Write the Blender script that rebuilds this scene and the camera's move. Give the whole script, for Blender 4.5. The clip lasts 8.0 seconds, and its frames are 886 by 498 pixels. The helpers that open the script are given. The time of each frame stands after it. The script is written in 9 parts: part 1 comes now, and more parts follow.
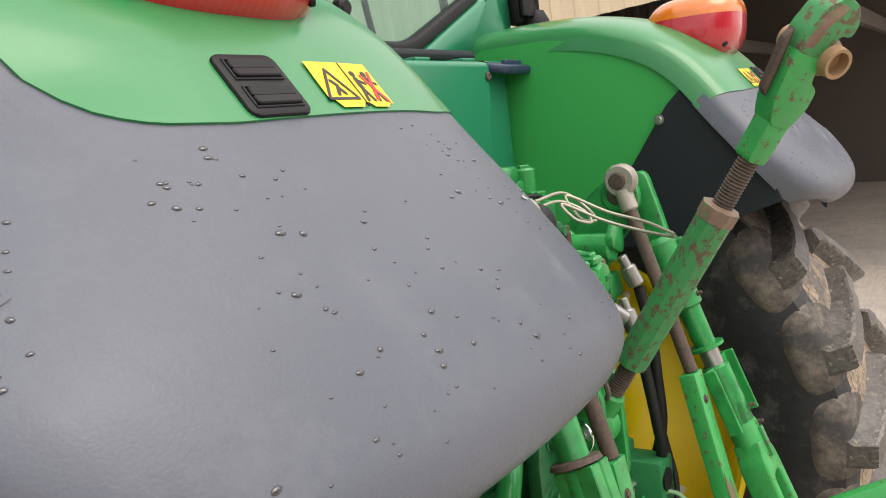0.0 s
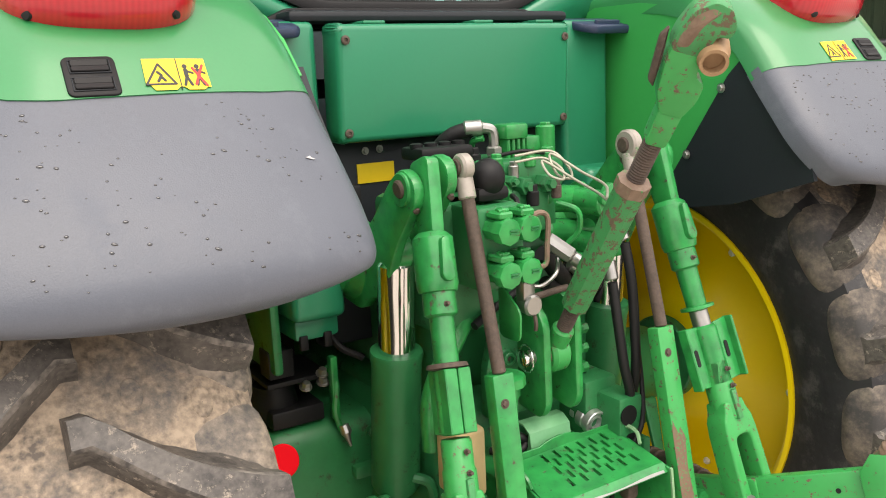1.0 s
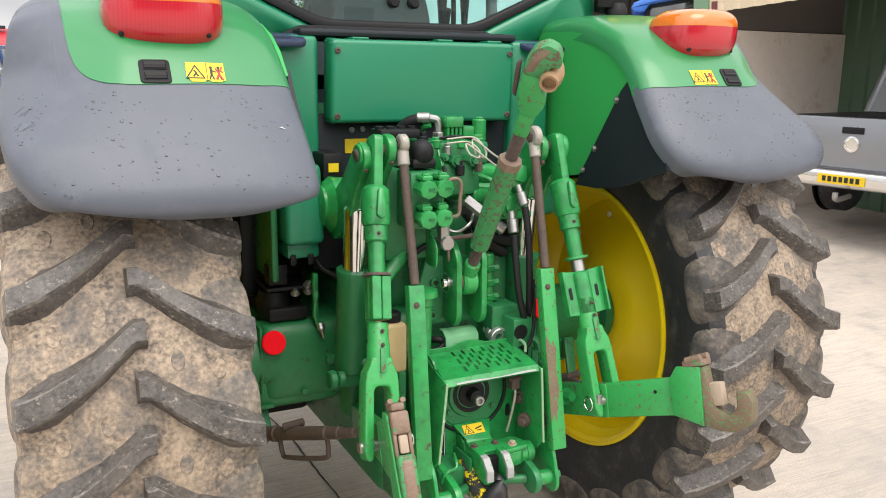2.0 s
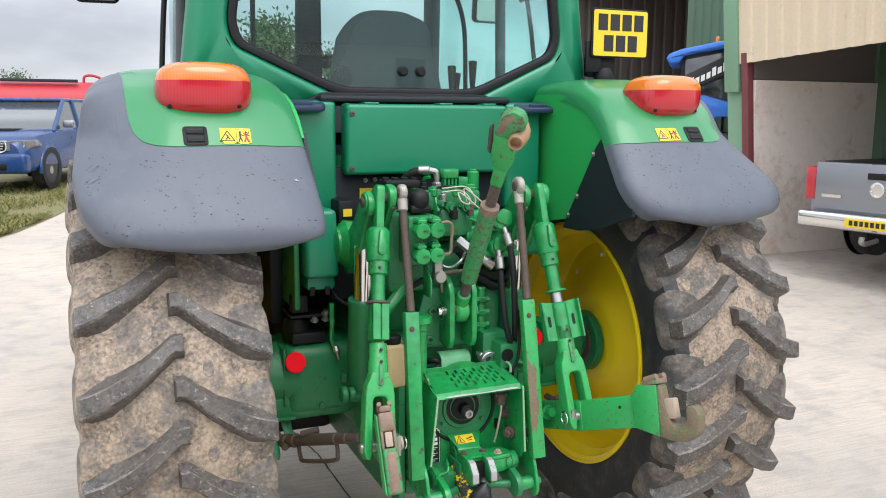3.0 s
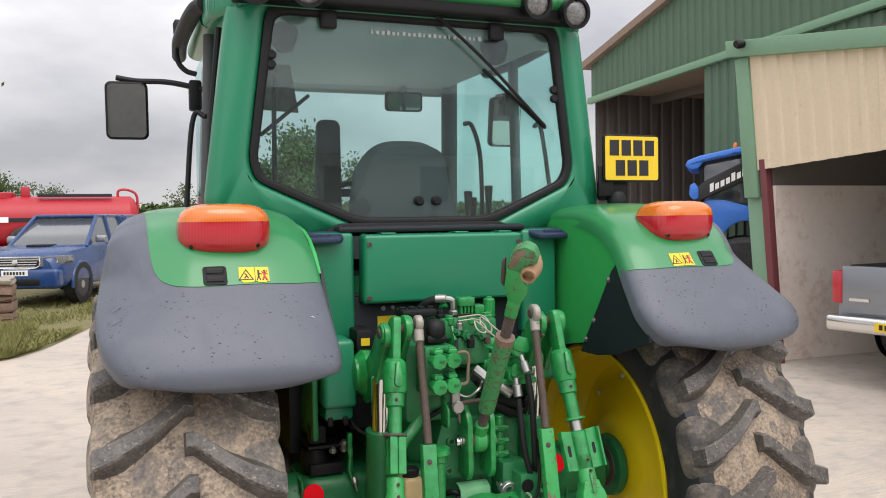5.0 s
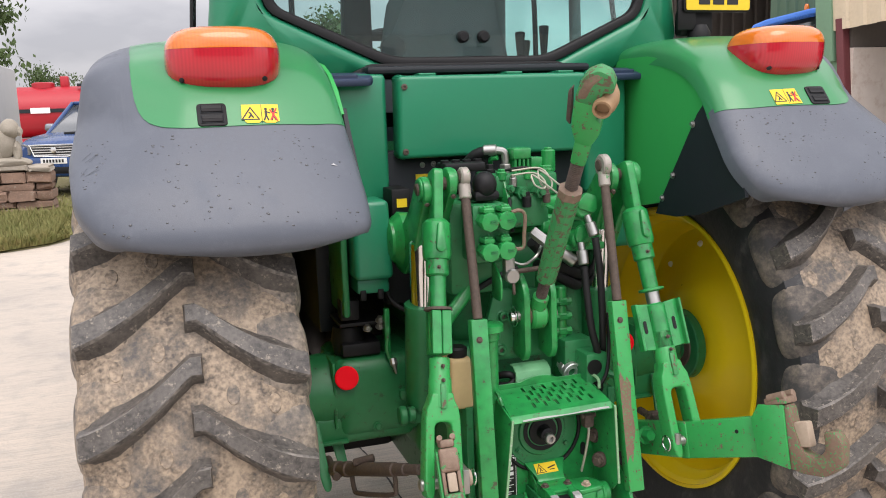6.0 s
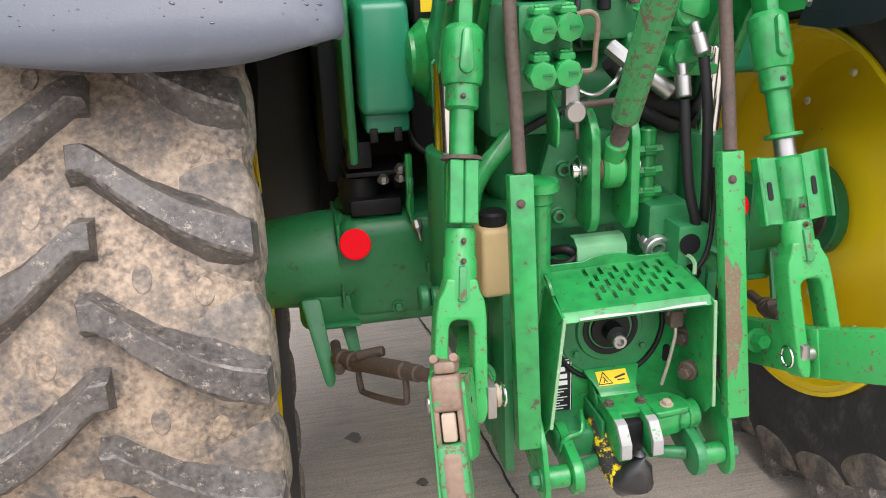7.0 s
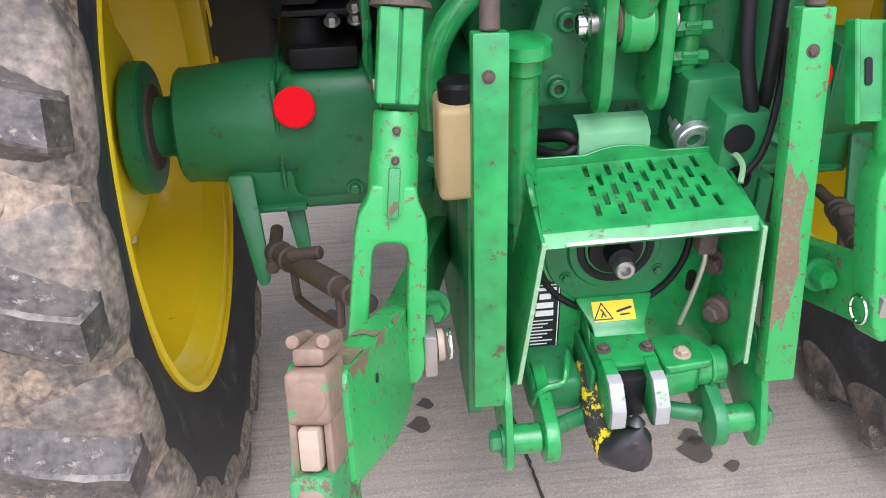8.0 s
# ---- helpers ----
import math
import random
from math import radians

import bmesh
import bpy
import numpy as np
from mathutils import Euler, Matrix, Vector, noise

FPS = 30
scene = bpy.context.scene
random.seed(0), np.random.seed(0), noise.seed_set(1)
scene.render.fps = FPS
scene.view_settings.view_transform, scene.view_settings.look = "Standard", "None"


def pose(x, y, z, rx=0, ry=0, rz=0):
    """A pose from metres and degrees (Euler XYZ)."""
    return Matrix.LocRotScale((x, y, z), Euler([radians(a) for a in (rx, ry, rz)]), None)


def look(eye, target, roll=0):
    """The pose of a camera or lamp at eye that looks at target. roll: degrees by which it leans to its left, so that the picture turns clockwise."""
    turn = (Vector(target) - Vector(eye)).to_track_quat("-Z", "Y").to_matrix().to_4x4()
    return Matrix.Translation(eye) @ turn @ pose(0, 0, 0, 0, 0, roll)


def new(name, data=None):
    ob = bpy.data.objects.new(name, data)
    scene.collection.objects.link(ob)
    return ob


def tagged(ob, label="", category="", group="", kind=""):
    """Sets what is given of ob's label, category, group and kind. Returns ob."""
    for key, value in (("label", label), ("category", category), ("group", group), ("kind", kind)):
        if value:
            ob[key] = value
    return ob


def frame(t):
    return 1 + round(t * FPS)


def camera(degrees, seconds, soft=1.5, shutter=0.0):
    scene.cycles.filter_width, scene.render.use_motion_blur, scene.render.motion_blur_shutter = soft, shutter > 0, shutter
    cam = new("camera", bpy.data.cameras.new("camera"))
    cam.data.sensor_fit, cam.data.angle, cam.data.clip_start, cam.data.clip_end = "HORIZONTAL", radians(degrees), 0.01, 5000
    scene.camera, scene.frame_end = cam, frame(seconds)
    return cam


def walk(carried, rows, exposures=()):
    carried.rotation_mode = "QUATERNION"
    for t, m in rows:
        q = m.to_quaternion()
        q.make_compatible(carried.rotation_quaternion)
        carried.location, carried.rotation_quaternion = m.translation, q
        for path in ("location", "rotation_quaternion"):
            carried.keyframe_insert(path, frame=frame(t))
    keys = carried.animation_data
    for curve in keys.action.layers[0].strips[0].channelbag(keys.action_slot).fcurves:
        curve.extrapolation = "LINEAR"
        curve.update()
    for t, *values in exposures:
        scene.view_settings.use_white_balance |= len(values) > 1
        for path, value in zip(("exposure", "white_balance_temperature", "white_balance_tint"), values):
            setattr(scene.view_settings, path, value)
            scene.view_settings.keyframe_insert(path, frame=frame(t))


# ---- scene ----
cam = camera(55.3, 8.0, soft=1.0)
PATH = [
    (0, (-1.473, -1.341, 1.734), (0.179, -0.245, 1.47), -6.6),
    (0.5, (-1.287, -1.693, 1.752), (0.039, -0.235, 1.412), -4.9),
    (1, (-1.167, -2.143, 1.77), (-0.142, -0.472, 1.373), -2.6),
    (1.5, (-1.233, -2.577, 1.757), (-0.27, -0.873, 1.348), -0.0),
    (1.7, (-1.249, -2.768, 1.784), (-0.32, -1.046, 1.369), 0.5),
    (2.8, (-1.235, -3.501, 1.829), (-0.464, -1.693, 1.46), 0.5),
    (3, (-1.248, -3.537, 1.856), (-0.483, -1.715, 1.547), 0.3),
    (3.5, (-1.275, -3.612, 1.913), (-0.521, -1.763, 1.793), 0.0),
    (4, (-1.285, -3.648, 1.96), (-0.55, -1.788, 1.973), -0.2),
    (4.2, (-1.313, -3.598, 1.956), (-0.558, -1.746, 1.993), -0.1),
    (5.3, (-1.180, -3.55, 1.960), (-0.485, -1.685, 1.832), -1.2),
    (5.5, (-1.162, -3.474, 1.905), (-0.473, -1.604, 1.736), -1.5),
    (6, (-1.055, -3.085, 1.79), (-0.452, -1.207, 1.463), -1.9),
    (6.5, (-0.908, -2.71, 1.724), (-0.434, -0.834, 1.22), -2.5),
    (6.7, (-0.806, -2.588, 1.688), (-0.401, -0.717, 1.111), -2.5),
    (7, (-0.677, -2.413, 1.627), (-0.343, -0.564, 0.941), -2.4),
    (7.5, (-0.51, -2.172, 1.552), (-0.256, -0.403, 0.654), -3.0),
    (8, (-0.402, -1.923, 1.533), (-0.236, -0.234, 0.475), -1.5),
]
walk(cam, [(t, look(eye, target, roll)) for t, eye, target, roll in PATH],
     exposures=[(0.0, 0.30, 7500, 13), (0.5, 0.40, 7600, 13), (1.0, 0.58, 7700, 13), (1.7, 0.50, 7450, 12), (2.8, 0.34, 6500, 9), (3.5, 0.26, 6500, 10), (4.2, 0.02, 6450, 10), (5.3, 0.02, 7050, 13),
                (6.0, 0.18, 6950, 14), (6.7, 0.58, 6750, 12), (7.1, 0.68, 6850, 16), (7.5, 0.76, 6350, 17), (8.0, 0.78, 6250, 19)])

# ---- world and light ----
world = bpy.data.worlds.new("overcast_sky")
scene.world = world
world.use_nodes = True
wn, wl = world.node_tree.nodes, world.node_tree.links
bg = wn["Background"]
sky = wn.new("ShaderNodeTexSky")
sky.sky_type = 'NISHITA'
sky.sun_disc = False
sky.sun_elevation, sky.sun_rotation = radians(59.5), radians(175)
wtc = wn.new("ShaderNodeTexCoord")
wmap = wn.new("ShaderNodeMapping")
wmap.inputs["Scale"].default_value = (1.6, 1.6, 4.2)
wl.new(wtc.outputs["Generated"], wmap.inputs["Vector"])
wno = wn.new("ShaderNodeTexNoise")
wno.inputs["Scale"].default_value, wno.inputs["Detail"].default_value = 1.7, 7
wl.new(wmap.outputs["Vector"], wno.inputs["Vector"])
wra = wn.new("ShaderNodeValToRGB")
wra.color_ramp.elements[0].position, wra.color_ramp.elements[0].color = 0.36, (4.7, 4.95, 5.6, 1)
wra.color_ramp.elements[1].position, wra.color_ramp.elements[1].color = 0.66, (9.0, 9.25, 9.9, 1)
wl.new(wno.outputs["Fac"], wra.inputs["Fac"])
wmix = wn.new("ShaderNodeMix")
wmix.data_type = 'RGBA'
wmix.inputs["Factor"].default_value = 0.93
wl.new(sky.outputs["Color"], wmix.inputs["A"])
wl.new(wra.outputs["Color"], wmix.inputs["B"])
wsep = wn.new("ShaderNodeSeparateXYZ")
wl.new(wtc.outputs["Generated"], wsep.inputs["Vector"])
wup = wn.new("ShaderNodeMapRange")
wup.inputs["From Min"].default_value, wup.inputs["From Max"].default_value = 0.0, 1.0
wup.inputs["To Min"].default_value, wup.inputs["To Max"].default_value = 0.74, 2.0
wl.new(wsep.outputs["Z"], wup.inputs["Value"])
# the cloud is thinner, and so brighter, on the side where the sun stands
wside = wn.new("ShaderNodeMapRange")
wside.inputs["From Min"].default_value, wside.inputs["From Max"].default_value = -1.0, 0.15
wside.inputs["To Min"].default_value, wside.inputs["To Max"].default_value = 1.75, 1.0
wl.new(wsep.outputs["Y"], wside.inputs["Value"])
wboth = wn.new("ShaderNodeMath")
wboth.operation = 'MULTIPLY'
wl.new(wup.outputs["Result"], wboth.inputs[0])
wl.new(wside.outputs["Result"], wboth.inputs[1])
wbr = wn.new("ShaderNodeVectorMath")
wbr.operation = 'SCALE'
wl.new(wmix.outputs["Result"], wbr.inputs["Vector"])
wl.new(wboth.outputs[0], wbr.inputs["Scale"])
wl.new(wbr.outputs["Vector"], bg.inputs["Color"])
bg.inputs["Strength"].default_value = 0.12
sun = new("sun", bpy.data.lights.new("sun", "SUN"))
sun.data.energy, sun.data.angle, sun.data.color = 1.3, radians(40), (1.0, 0.975, 0.94)
sun.matrix_world = look((0.6, -6.8, 11.6), (0, 0, 0))


# ---- materials ----
def grown(name, colour, rough=0.5, metal=0.0, dark=None, dirt=None, grain=30.0, spots=4.0, amount=0.25, dirt_from=0.6, bump=0.1, coat=0.0, stretch=None, spec=0.5, soft=0.06, fleck=3.1, depth=0.004, tight=None):
    """A painted or worn surface: colour varied at two scales, patches of dirt or bare metal, fine relief."""
    m = bpy.data.materials.new(name)
    m.use_nodes = True
    n, l = m.node_tree.nodes, m.node_tree.links
    b = n["Principled BSDF"]
    tc = n.new("ShaderNodeTexCoord")
    vec = tc.outputs["Object"]
    if stretch:
        mp = n.new("ShaderNodeMapping")
        mp.inputs["Scale"].default_value = stretch
        l.new(vec, mp.inputs["Vector"])
        vec = mp.outputs["Vector"]
    fine = n.new("ShaderNodeTexNoise")
    fine.inputs["Scale"].default_value, fine.inputs["Detail"].default_value = grain, 6
    coarse = n.new("ShaderNodeTexNoise")
    coarse.inputs["Scale"].default_value, coarse.inputs["Detail"].default_value = spots, 8
    coarse.inputs["Roughness"].default_value = 0.65
    l.new(vec, fine.inputs["Vector"])
    l.new(vec, coarse.inputs["Vector"])
    mix = n.new("ShaderNodeMix")
    mix.data_type = 'RGBA'
    mix.inputs["A"].default_value = (*colour, 1)
    mix.inputs["B"].default_value = (*(dark or [c * 0.55 for c in colour]), 1)
    mul = n.new("ShaderNodeMath")
    mul.operation = 'MULTIPLY'
    mul.inputs[1].default_value = amount * 2
    avg = n.new("ShaderNodeMath")
    avg.operation = 'MULTIPLY'
    l.new(fine.outputs["Fac"], avg.inputs[0])
    l.new(coarse.outputs["Fac"], avg.inputs[1])
    l.new(avg.outputs[0], mul.inputs[0])
    if tight:
        sharp = n.new("ShaderNodeMapRange")
        sharp.inputs["From Min"].default_value, sharp.inputs["From Max"].default_value = tight
        l.new(mul.outputs[0], sharp.inputs["Value"])
        l.new(sharp.outputs["Result"], mix.inputs["Factor"])
    else:
        l.new(mul.outputs[0], mix.inputs["Factor"])
    out = mix.outputs["Result"]
    if dirt:
        patch = n.new("ShaderNodeTexNoise")
        patch.inputs["Scale"].default_value, patch.inputs["Detail"].default_value = spots * fleck, 10
        patch.inputs["Roughness"].default_value = 0.75
        l.new(vec, patch.inputs["Vector"])
        ramp = n.new("ShaderNodeValToRGB")
        ramp.color_ramp.elements[0].position = dirt_from
        ramp.color_ramp.elements[1].position = dirt_from + soft
        l.new(patch.outputs["Fac"], ramp.inputs["Fac"])
        dm = n.new("ShaderNodeMix")
        dm.data_type = 'RGBA'
        dm.inputs["B"].default_value = (*dirt, 1)
        l.new(ramp.outputs["Color"], dm.inputs["Factor"])
        l.new(out, dm.inputs["A"])
        out = dm.outputs["Result"]
        rr = n.new("ShaderNodeMapRange")
        rr.inputs["To Min"].default_value, rr.inputs["To Max"].default_value = rough, 0.85
        l.new(ramp.outputs["Color"], rr.inputs["Value"])
        l.new(rr.outputs["Result"], b.inputs["Roughness"])
    else:
        rr = n.new("ShaderNodeMapRange")
        rr.inputs["To Min"].default_value, rr.inputs["To Max"].default_value = max(0.02, rough - 0.08), min(1, rough + 0.12)
        l.new(coarse.outputs["Fac"], rr.inputs["Value"])
        l.new(rr.outputs["Result"], b.inputs["Roughness"])
    l.new(out, b.inputs["Base Color"])
    b.inputs["Metallic"].default_value = metal
    b.inputs["Coat Weight"].default_value = coat
    b.inputs["Coat Roughness"].default_value = 0.12
    b.inputs["Specular IOR Level"].default_value = spec
    if bump:
        bp = n.new("ShaderNodeBump")
        bp.inputs["Strength"].default_value, bp.inputs["Distance"].default_value = bump, depth
        l.new(fine.outputs["Fac"], bp.inputs["Height"])
        l.new(bp.outputs["Normal"], b.inputs["Normal"])
    return m


def plain(name, colour, rough=0.5, metal=0.0, glow=0.0, spec=0.5):
    m = bpy.data.materials.new(name)
    m.use_nodes = True
    b = m.node_tree.nodes["Principled BSDF"]
    b.inputs["Base Color"].default_value = (*colour, 1)
    b.inputs["Roughness"].default_value, b.inputs["Metallic"].default_value = rough, metal
    b.inputs["Specular IOR Level"].default_value = spec
    if glow:
        b.inputs["Emission Color"].default_value = (*colour, 1)
        b.inputs["Emission Strength"].default_value = glow
    return m


def glassy(name, colour, rough=0.02, ior=1.4, dust=0.0):
    """A thin pane: mostly see-through, with a mirror gloss that Fresnel drives and a whitish film that imitates
    reflected haze.
    """
    m = bpy.data.materials.new(name)
    m.use_nodes = True
    n, l = m.node_tree.nodes, m.node_tree.links
    n.remove(n["Principled BSDF"])
    tr = n.new("ShaderNodeBsdfTransparent")
    tr.inputs["Color"].default_value = (*colour, 1)
    gl = n.new("ShaderNodeBsdfGlossy")
    gl.inputs["Roughness"].default_value = rough
    lw = n.new("ShaderNodeLayerWeight")
    lw.inputs["Blend"].default_value = 0.5
    pw = n.new("ShaderNodeMath")
    pw.operation = 'POWER'
    pw.inputs[1].default_value = 4.0
    l.new(lw.outputs["Facing"], pw.inputs[0])
    fr = n.new("ShaderNodeMapRange")
    fr.inputs["To Min"].default_value, fr.inputs["To Max"].default_value = (ior - 1) ** 2 * 0.25, 0.5
    l.new(pw.outputs[0], fr.inputs["Value"])
    mx = n.new("ShaderNodeMixShader")
    l.new(fr.outputs["Result"], mx.inputs["Fac"])
    l.new(tr.outputs["BSDF"], mx.inputs[1])
    l.new(gl.outputs["BSDF"], mx.inputs[2])
    out = mx.outputs["Shader"]
    # diffuse white mixed in unevenly, painting the haze of reflections on the pane
    if dust:
        df = n.new("ShaderNodeBsdfDiffuse")
        df.inputs["Color"].default_value = (0.7, 0.72, 0.7, 1)
        tc = n.new("ShaderNodeTexCoord")
        no = n.new("ShaderNodeTexNoise")
        no.inputs["Scale"].default_value, no.inputs["Detail"].default_value = 2.3, 7
        l.new(tc.outputs["Object"], no.inputs["Vector"])
        mr = n.new("ShaderNodeMapRange")
        mr.inputs["From Min"].default_value, mr.inputs["From Max"].default_value = 0.35, 0.75
        mr.inputs["To Min"].default_value, mr.inputs["To Max"].default_value = dust * 0.3, dust * 2.0
        l.new(no.outputs["Fac"], mr.inputs["Value"])
        m2 = n.new("ShaderNodeMixShader")
        l.new(mr.outputs["Result"], m2.inputs["Fac"])
        l.new(out, m2.inputs[1])
        l.new(df.outputs["BSDF"], m2.inputs[2])
        out = m2.outputs["Shader"]
    l.new(out, n["Material Output"].inputs["Surface"])
    return m


G_HITCH = grown("green_hitch_paint", (0.014, 0.36, 0.082), 0.30, dark=(0.006, 0.075, 0.024), dirt=(0.07, 0.06, 0.035), dirt_from=0.595, soft=0.05, fleck=4, spots=10, amount=0.85, coat=0.2)
G_WORN = grown("worn_green_paint", (0.024, 0.33, 0.080), 0.36, dirt=(0.135, 0.085, 0.06), dirt_from=0.58, soft=0.02, fleck=7, spots=9, amount=0.4)
G_CHIP = grown("chipped_green_paint", (0.034, 0.26, 0.083), 0.5, dirt=(0.12, 0.085, 0.055), dirt_from=0.525, soft=0.03, fleck=6, spots=9, amount=0.4, bump=0.25, depth=0.002)
G_HOUSE = grown("housing_and_shaded_green", (0.016, 0.200, 0.066), 0.42, dirt=(0.045, 0.055, 0.028), dirt_from=0.57, soft=0.10, spots=7, amount=0.6, bump=0.25)
G_CAB = grown("green_cab_paint", (0.008, 0.200, 0.100), 0.3, spots=2, grain=120, amount=0.12, bump=0.03, coat=0.15)
G_FEND = grown("green_fender_plastic", (0.018, 0.212, 0.066), 0.30, spots=2, grain=150, amount=0.2, bump=0.03, coat=0.3, spec=0.5)
# lighter copy of the green: makes up for light the arch wall lacks
G_ARCH = grown("lightened_arch_green", (0.024, 0.37, 0.083), 0.4, spots=2, grain=120, amount=0.15, bump=0.03)
GREY = grown("grey_mudguard_plastic", (0.098, 0.111, 0.138), 0.40, dark=(0.066, 0.074, 0.090), spots=5, grain=420, amount=0.6, bump=0.12, spec=0.45, dirt=(0.130, 0.144, 0.170), dirt_from=0.50, soft=0.28, fleck=2.2)
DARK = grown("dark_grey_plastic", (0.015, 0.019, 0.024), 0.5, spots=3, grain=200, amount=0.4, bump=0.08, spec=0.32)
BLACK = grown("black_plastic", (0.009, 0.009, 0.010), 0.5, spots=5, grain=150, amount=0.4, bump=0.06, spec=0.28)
HOSE = grown("black_hose_rubber", (0.012, 0.012, 0.013), 0.55, spec=0.3, spots=8, grain=200, amount=0.5, dirt=(0.07, 0.06, 0.05), dirt_from=0.7)
YELLOW = grown("yellow_rim_paint", (0.95, 0.70, 0.015), 0.34, dark=(0.84, 0.60, 0.015), spots=4, grain=60, amount=0.3, dirt=(0.2, 0.13, 0.05), dirt_from=0.66, soft=0.06, coat=0.1, bump=0.05)
TYRE = grown("muddy_tyre_rubber", (0.40, 0.31, 0.222), 0.6, dark=(0.095, 0.076, 0.060), spots=9, grain=90, amount=1.2, tight=(0.38, 0.92), dirt=(0.100, 0.096, 0.093), dirt_from=0.475, soft=0.15, fleck=0.6, bump=0.8, depth=0.003)
LUG = grown("tyre_lug_rubber", (0.122, 0.109, 0.097), 0.48, dark=(0.036, 0.033, 0.031), spots=14, grain=90, amount=1.1, tight=(0.30, 0.85), dirt=(0.33, 0.285, 0.235), dirt_from=0.56, soft=0.10, fleck=4, bump=0.6, depth=0.002)
LUGEDGE = grown("scuffed_lug_edge", (0.36, 0.32, 0.28), 0.6, dark=(0.06, 0.056, 0.053), spots=16, grain=70, amount=1.5, bump=0.5, depth=0.002)
GREYLOBE = grown("scuffed_shoulder_rubber", (0.35, 0.285, 0.22), 0.58, dark=(0.080, 0.070, 0.060), spots=9, grain=70, amount=1.2, tight=(0.30, 0.85), dirt=(0.095, 0.091, 0.088), dirt_from=0.47, soft=0.18, fleck=0.8, bump=0.6, depth=0.003)
# mud on rubber, with extra dark patches that paint in the right wheel's shade
LOBE = grown("muddy_shaded_shoulder_rubber", (0.28, 0.23, 0.18), 0.66, dark=(0.05, 0.045, 0.041), spots=7, grain=70, amount=1.1, dirt=(0.055, 0.053, 0.052), dirt_from=0.46, soft=0.16, fleck=1.0, bump=0.5, depth=0.003)
WALLR = grown("tyre_sidewall_rubber", (0.030, 0.030, 0.033), 0.55, dark=(0.012, 0.012, 0.013), spots=6, grain=50, amount=0.9, dirt=(0.105, 0.100, 0.094), dirt_from=0.52, soft=0.2, fleck=2.2, bump=0.4)
STEEL = grown("bare_steel", (0.42, 0.41, 0.39), 0.35, metal=0.9, dirt=(0.16, 0.11, 0.08), dirt_from=0.66, spots=12, amount=0.3)
BRIGHT = plain("bright_steel", (0.66, 0.66, 0.65), 0.28, 0.8)
CHROME = plain("chrome", (0.74, 0.74, 0.73), 0.12, 1.0)
RUSTY = grown("rusty_steel", (0.125, 0.088, 0.067), 0.7, metal=0.2, dark=(0.045, 0.035, 0.031), spots=14, grain=120, amount=0.95, bump=0.4)
BROWN = grown("bare_brown_casting", (0.255, 0.175, 0.125), 0.62, dark=(0.12, 0.075, 0.052), spots=12, grain=90, amount=0.9, dirt=(0.04, 0.25, 0.075), dirt_from=0.59, soft=0.03, fleck=3, bump=0.4)
PALEST = grown("pale_worn_eye", (0.40, 0.36, 0.32), 0.5, metal=0.3, spots=14, grain=90, amount=0.6, dirt=(0.05, 0.28, 0.09), dirt_from=0.58)
WORNSHEEN = grown("worn_steel_and_lip_sheen", (0.34, 0.34, 0.33), 0.45, metal=0.2, dark=(0.22, 0.24, 0.22), spots=14, grain=90, amount=0.6, dirt=(0.03, 0.30, 0.08), dirt_from=0.60, soft=0.03, fleck=3)
PALE = grown("worn_pale_edge", (0.20, 0.38, 0.20), 0.5, spots=20, grain=120, amount=0.4, dirt=(0.40, 0.42, 0.36), dirt_from=0.56)
BARE = grown("bare_brown_steel", (0.19, 0.115, 0.078), 0.6, spots=14, grain=120, amount=0.6, dirt=(0.032, 0.28, 0.087), dirt_from=0.545, soft=0.03, fleck=10, bump=0.2)
WOODY = grown("tan_plastic", (0.60, 0.44, 0.22), 0.55, dark=(0.42, 0.30, 0.15), spots=9, grain=70, amount=0.4, bump=0.15)
OCHRE = grown("ochre_ball_bush", (0.36, 0.225, 0.12), 0.6, dark=(0.22, 0.13, 0.07), spots=14, grain=90, amount=0.6, bump=0.15)
BENT = grown("pale_green_plate", (0.15, 0.43, 0.21), 0.5, spots=9, grain=90, amount=0.4)
TANKG = grown("slate_grey_tank", (0.045, 0.05, 0.056), 0.5, spots=3, grain=120, amount=0.5)
BARNW = grown("grey_barn_wall", (0.24, 0.24, 0.225), 0.9, spots=0.5, grain=6, amount=0.8)
LATCH = grown("worn_latch", (0.40, 0.315, 0.235), 0.6, dark=(0.25, 0.185, 0.135), spots=20, grain=90, amount=0.6)
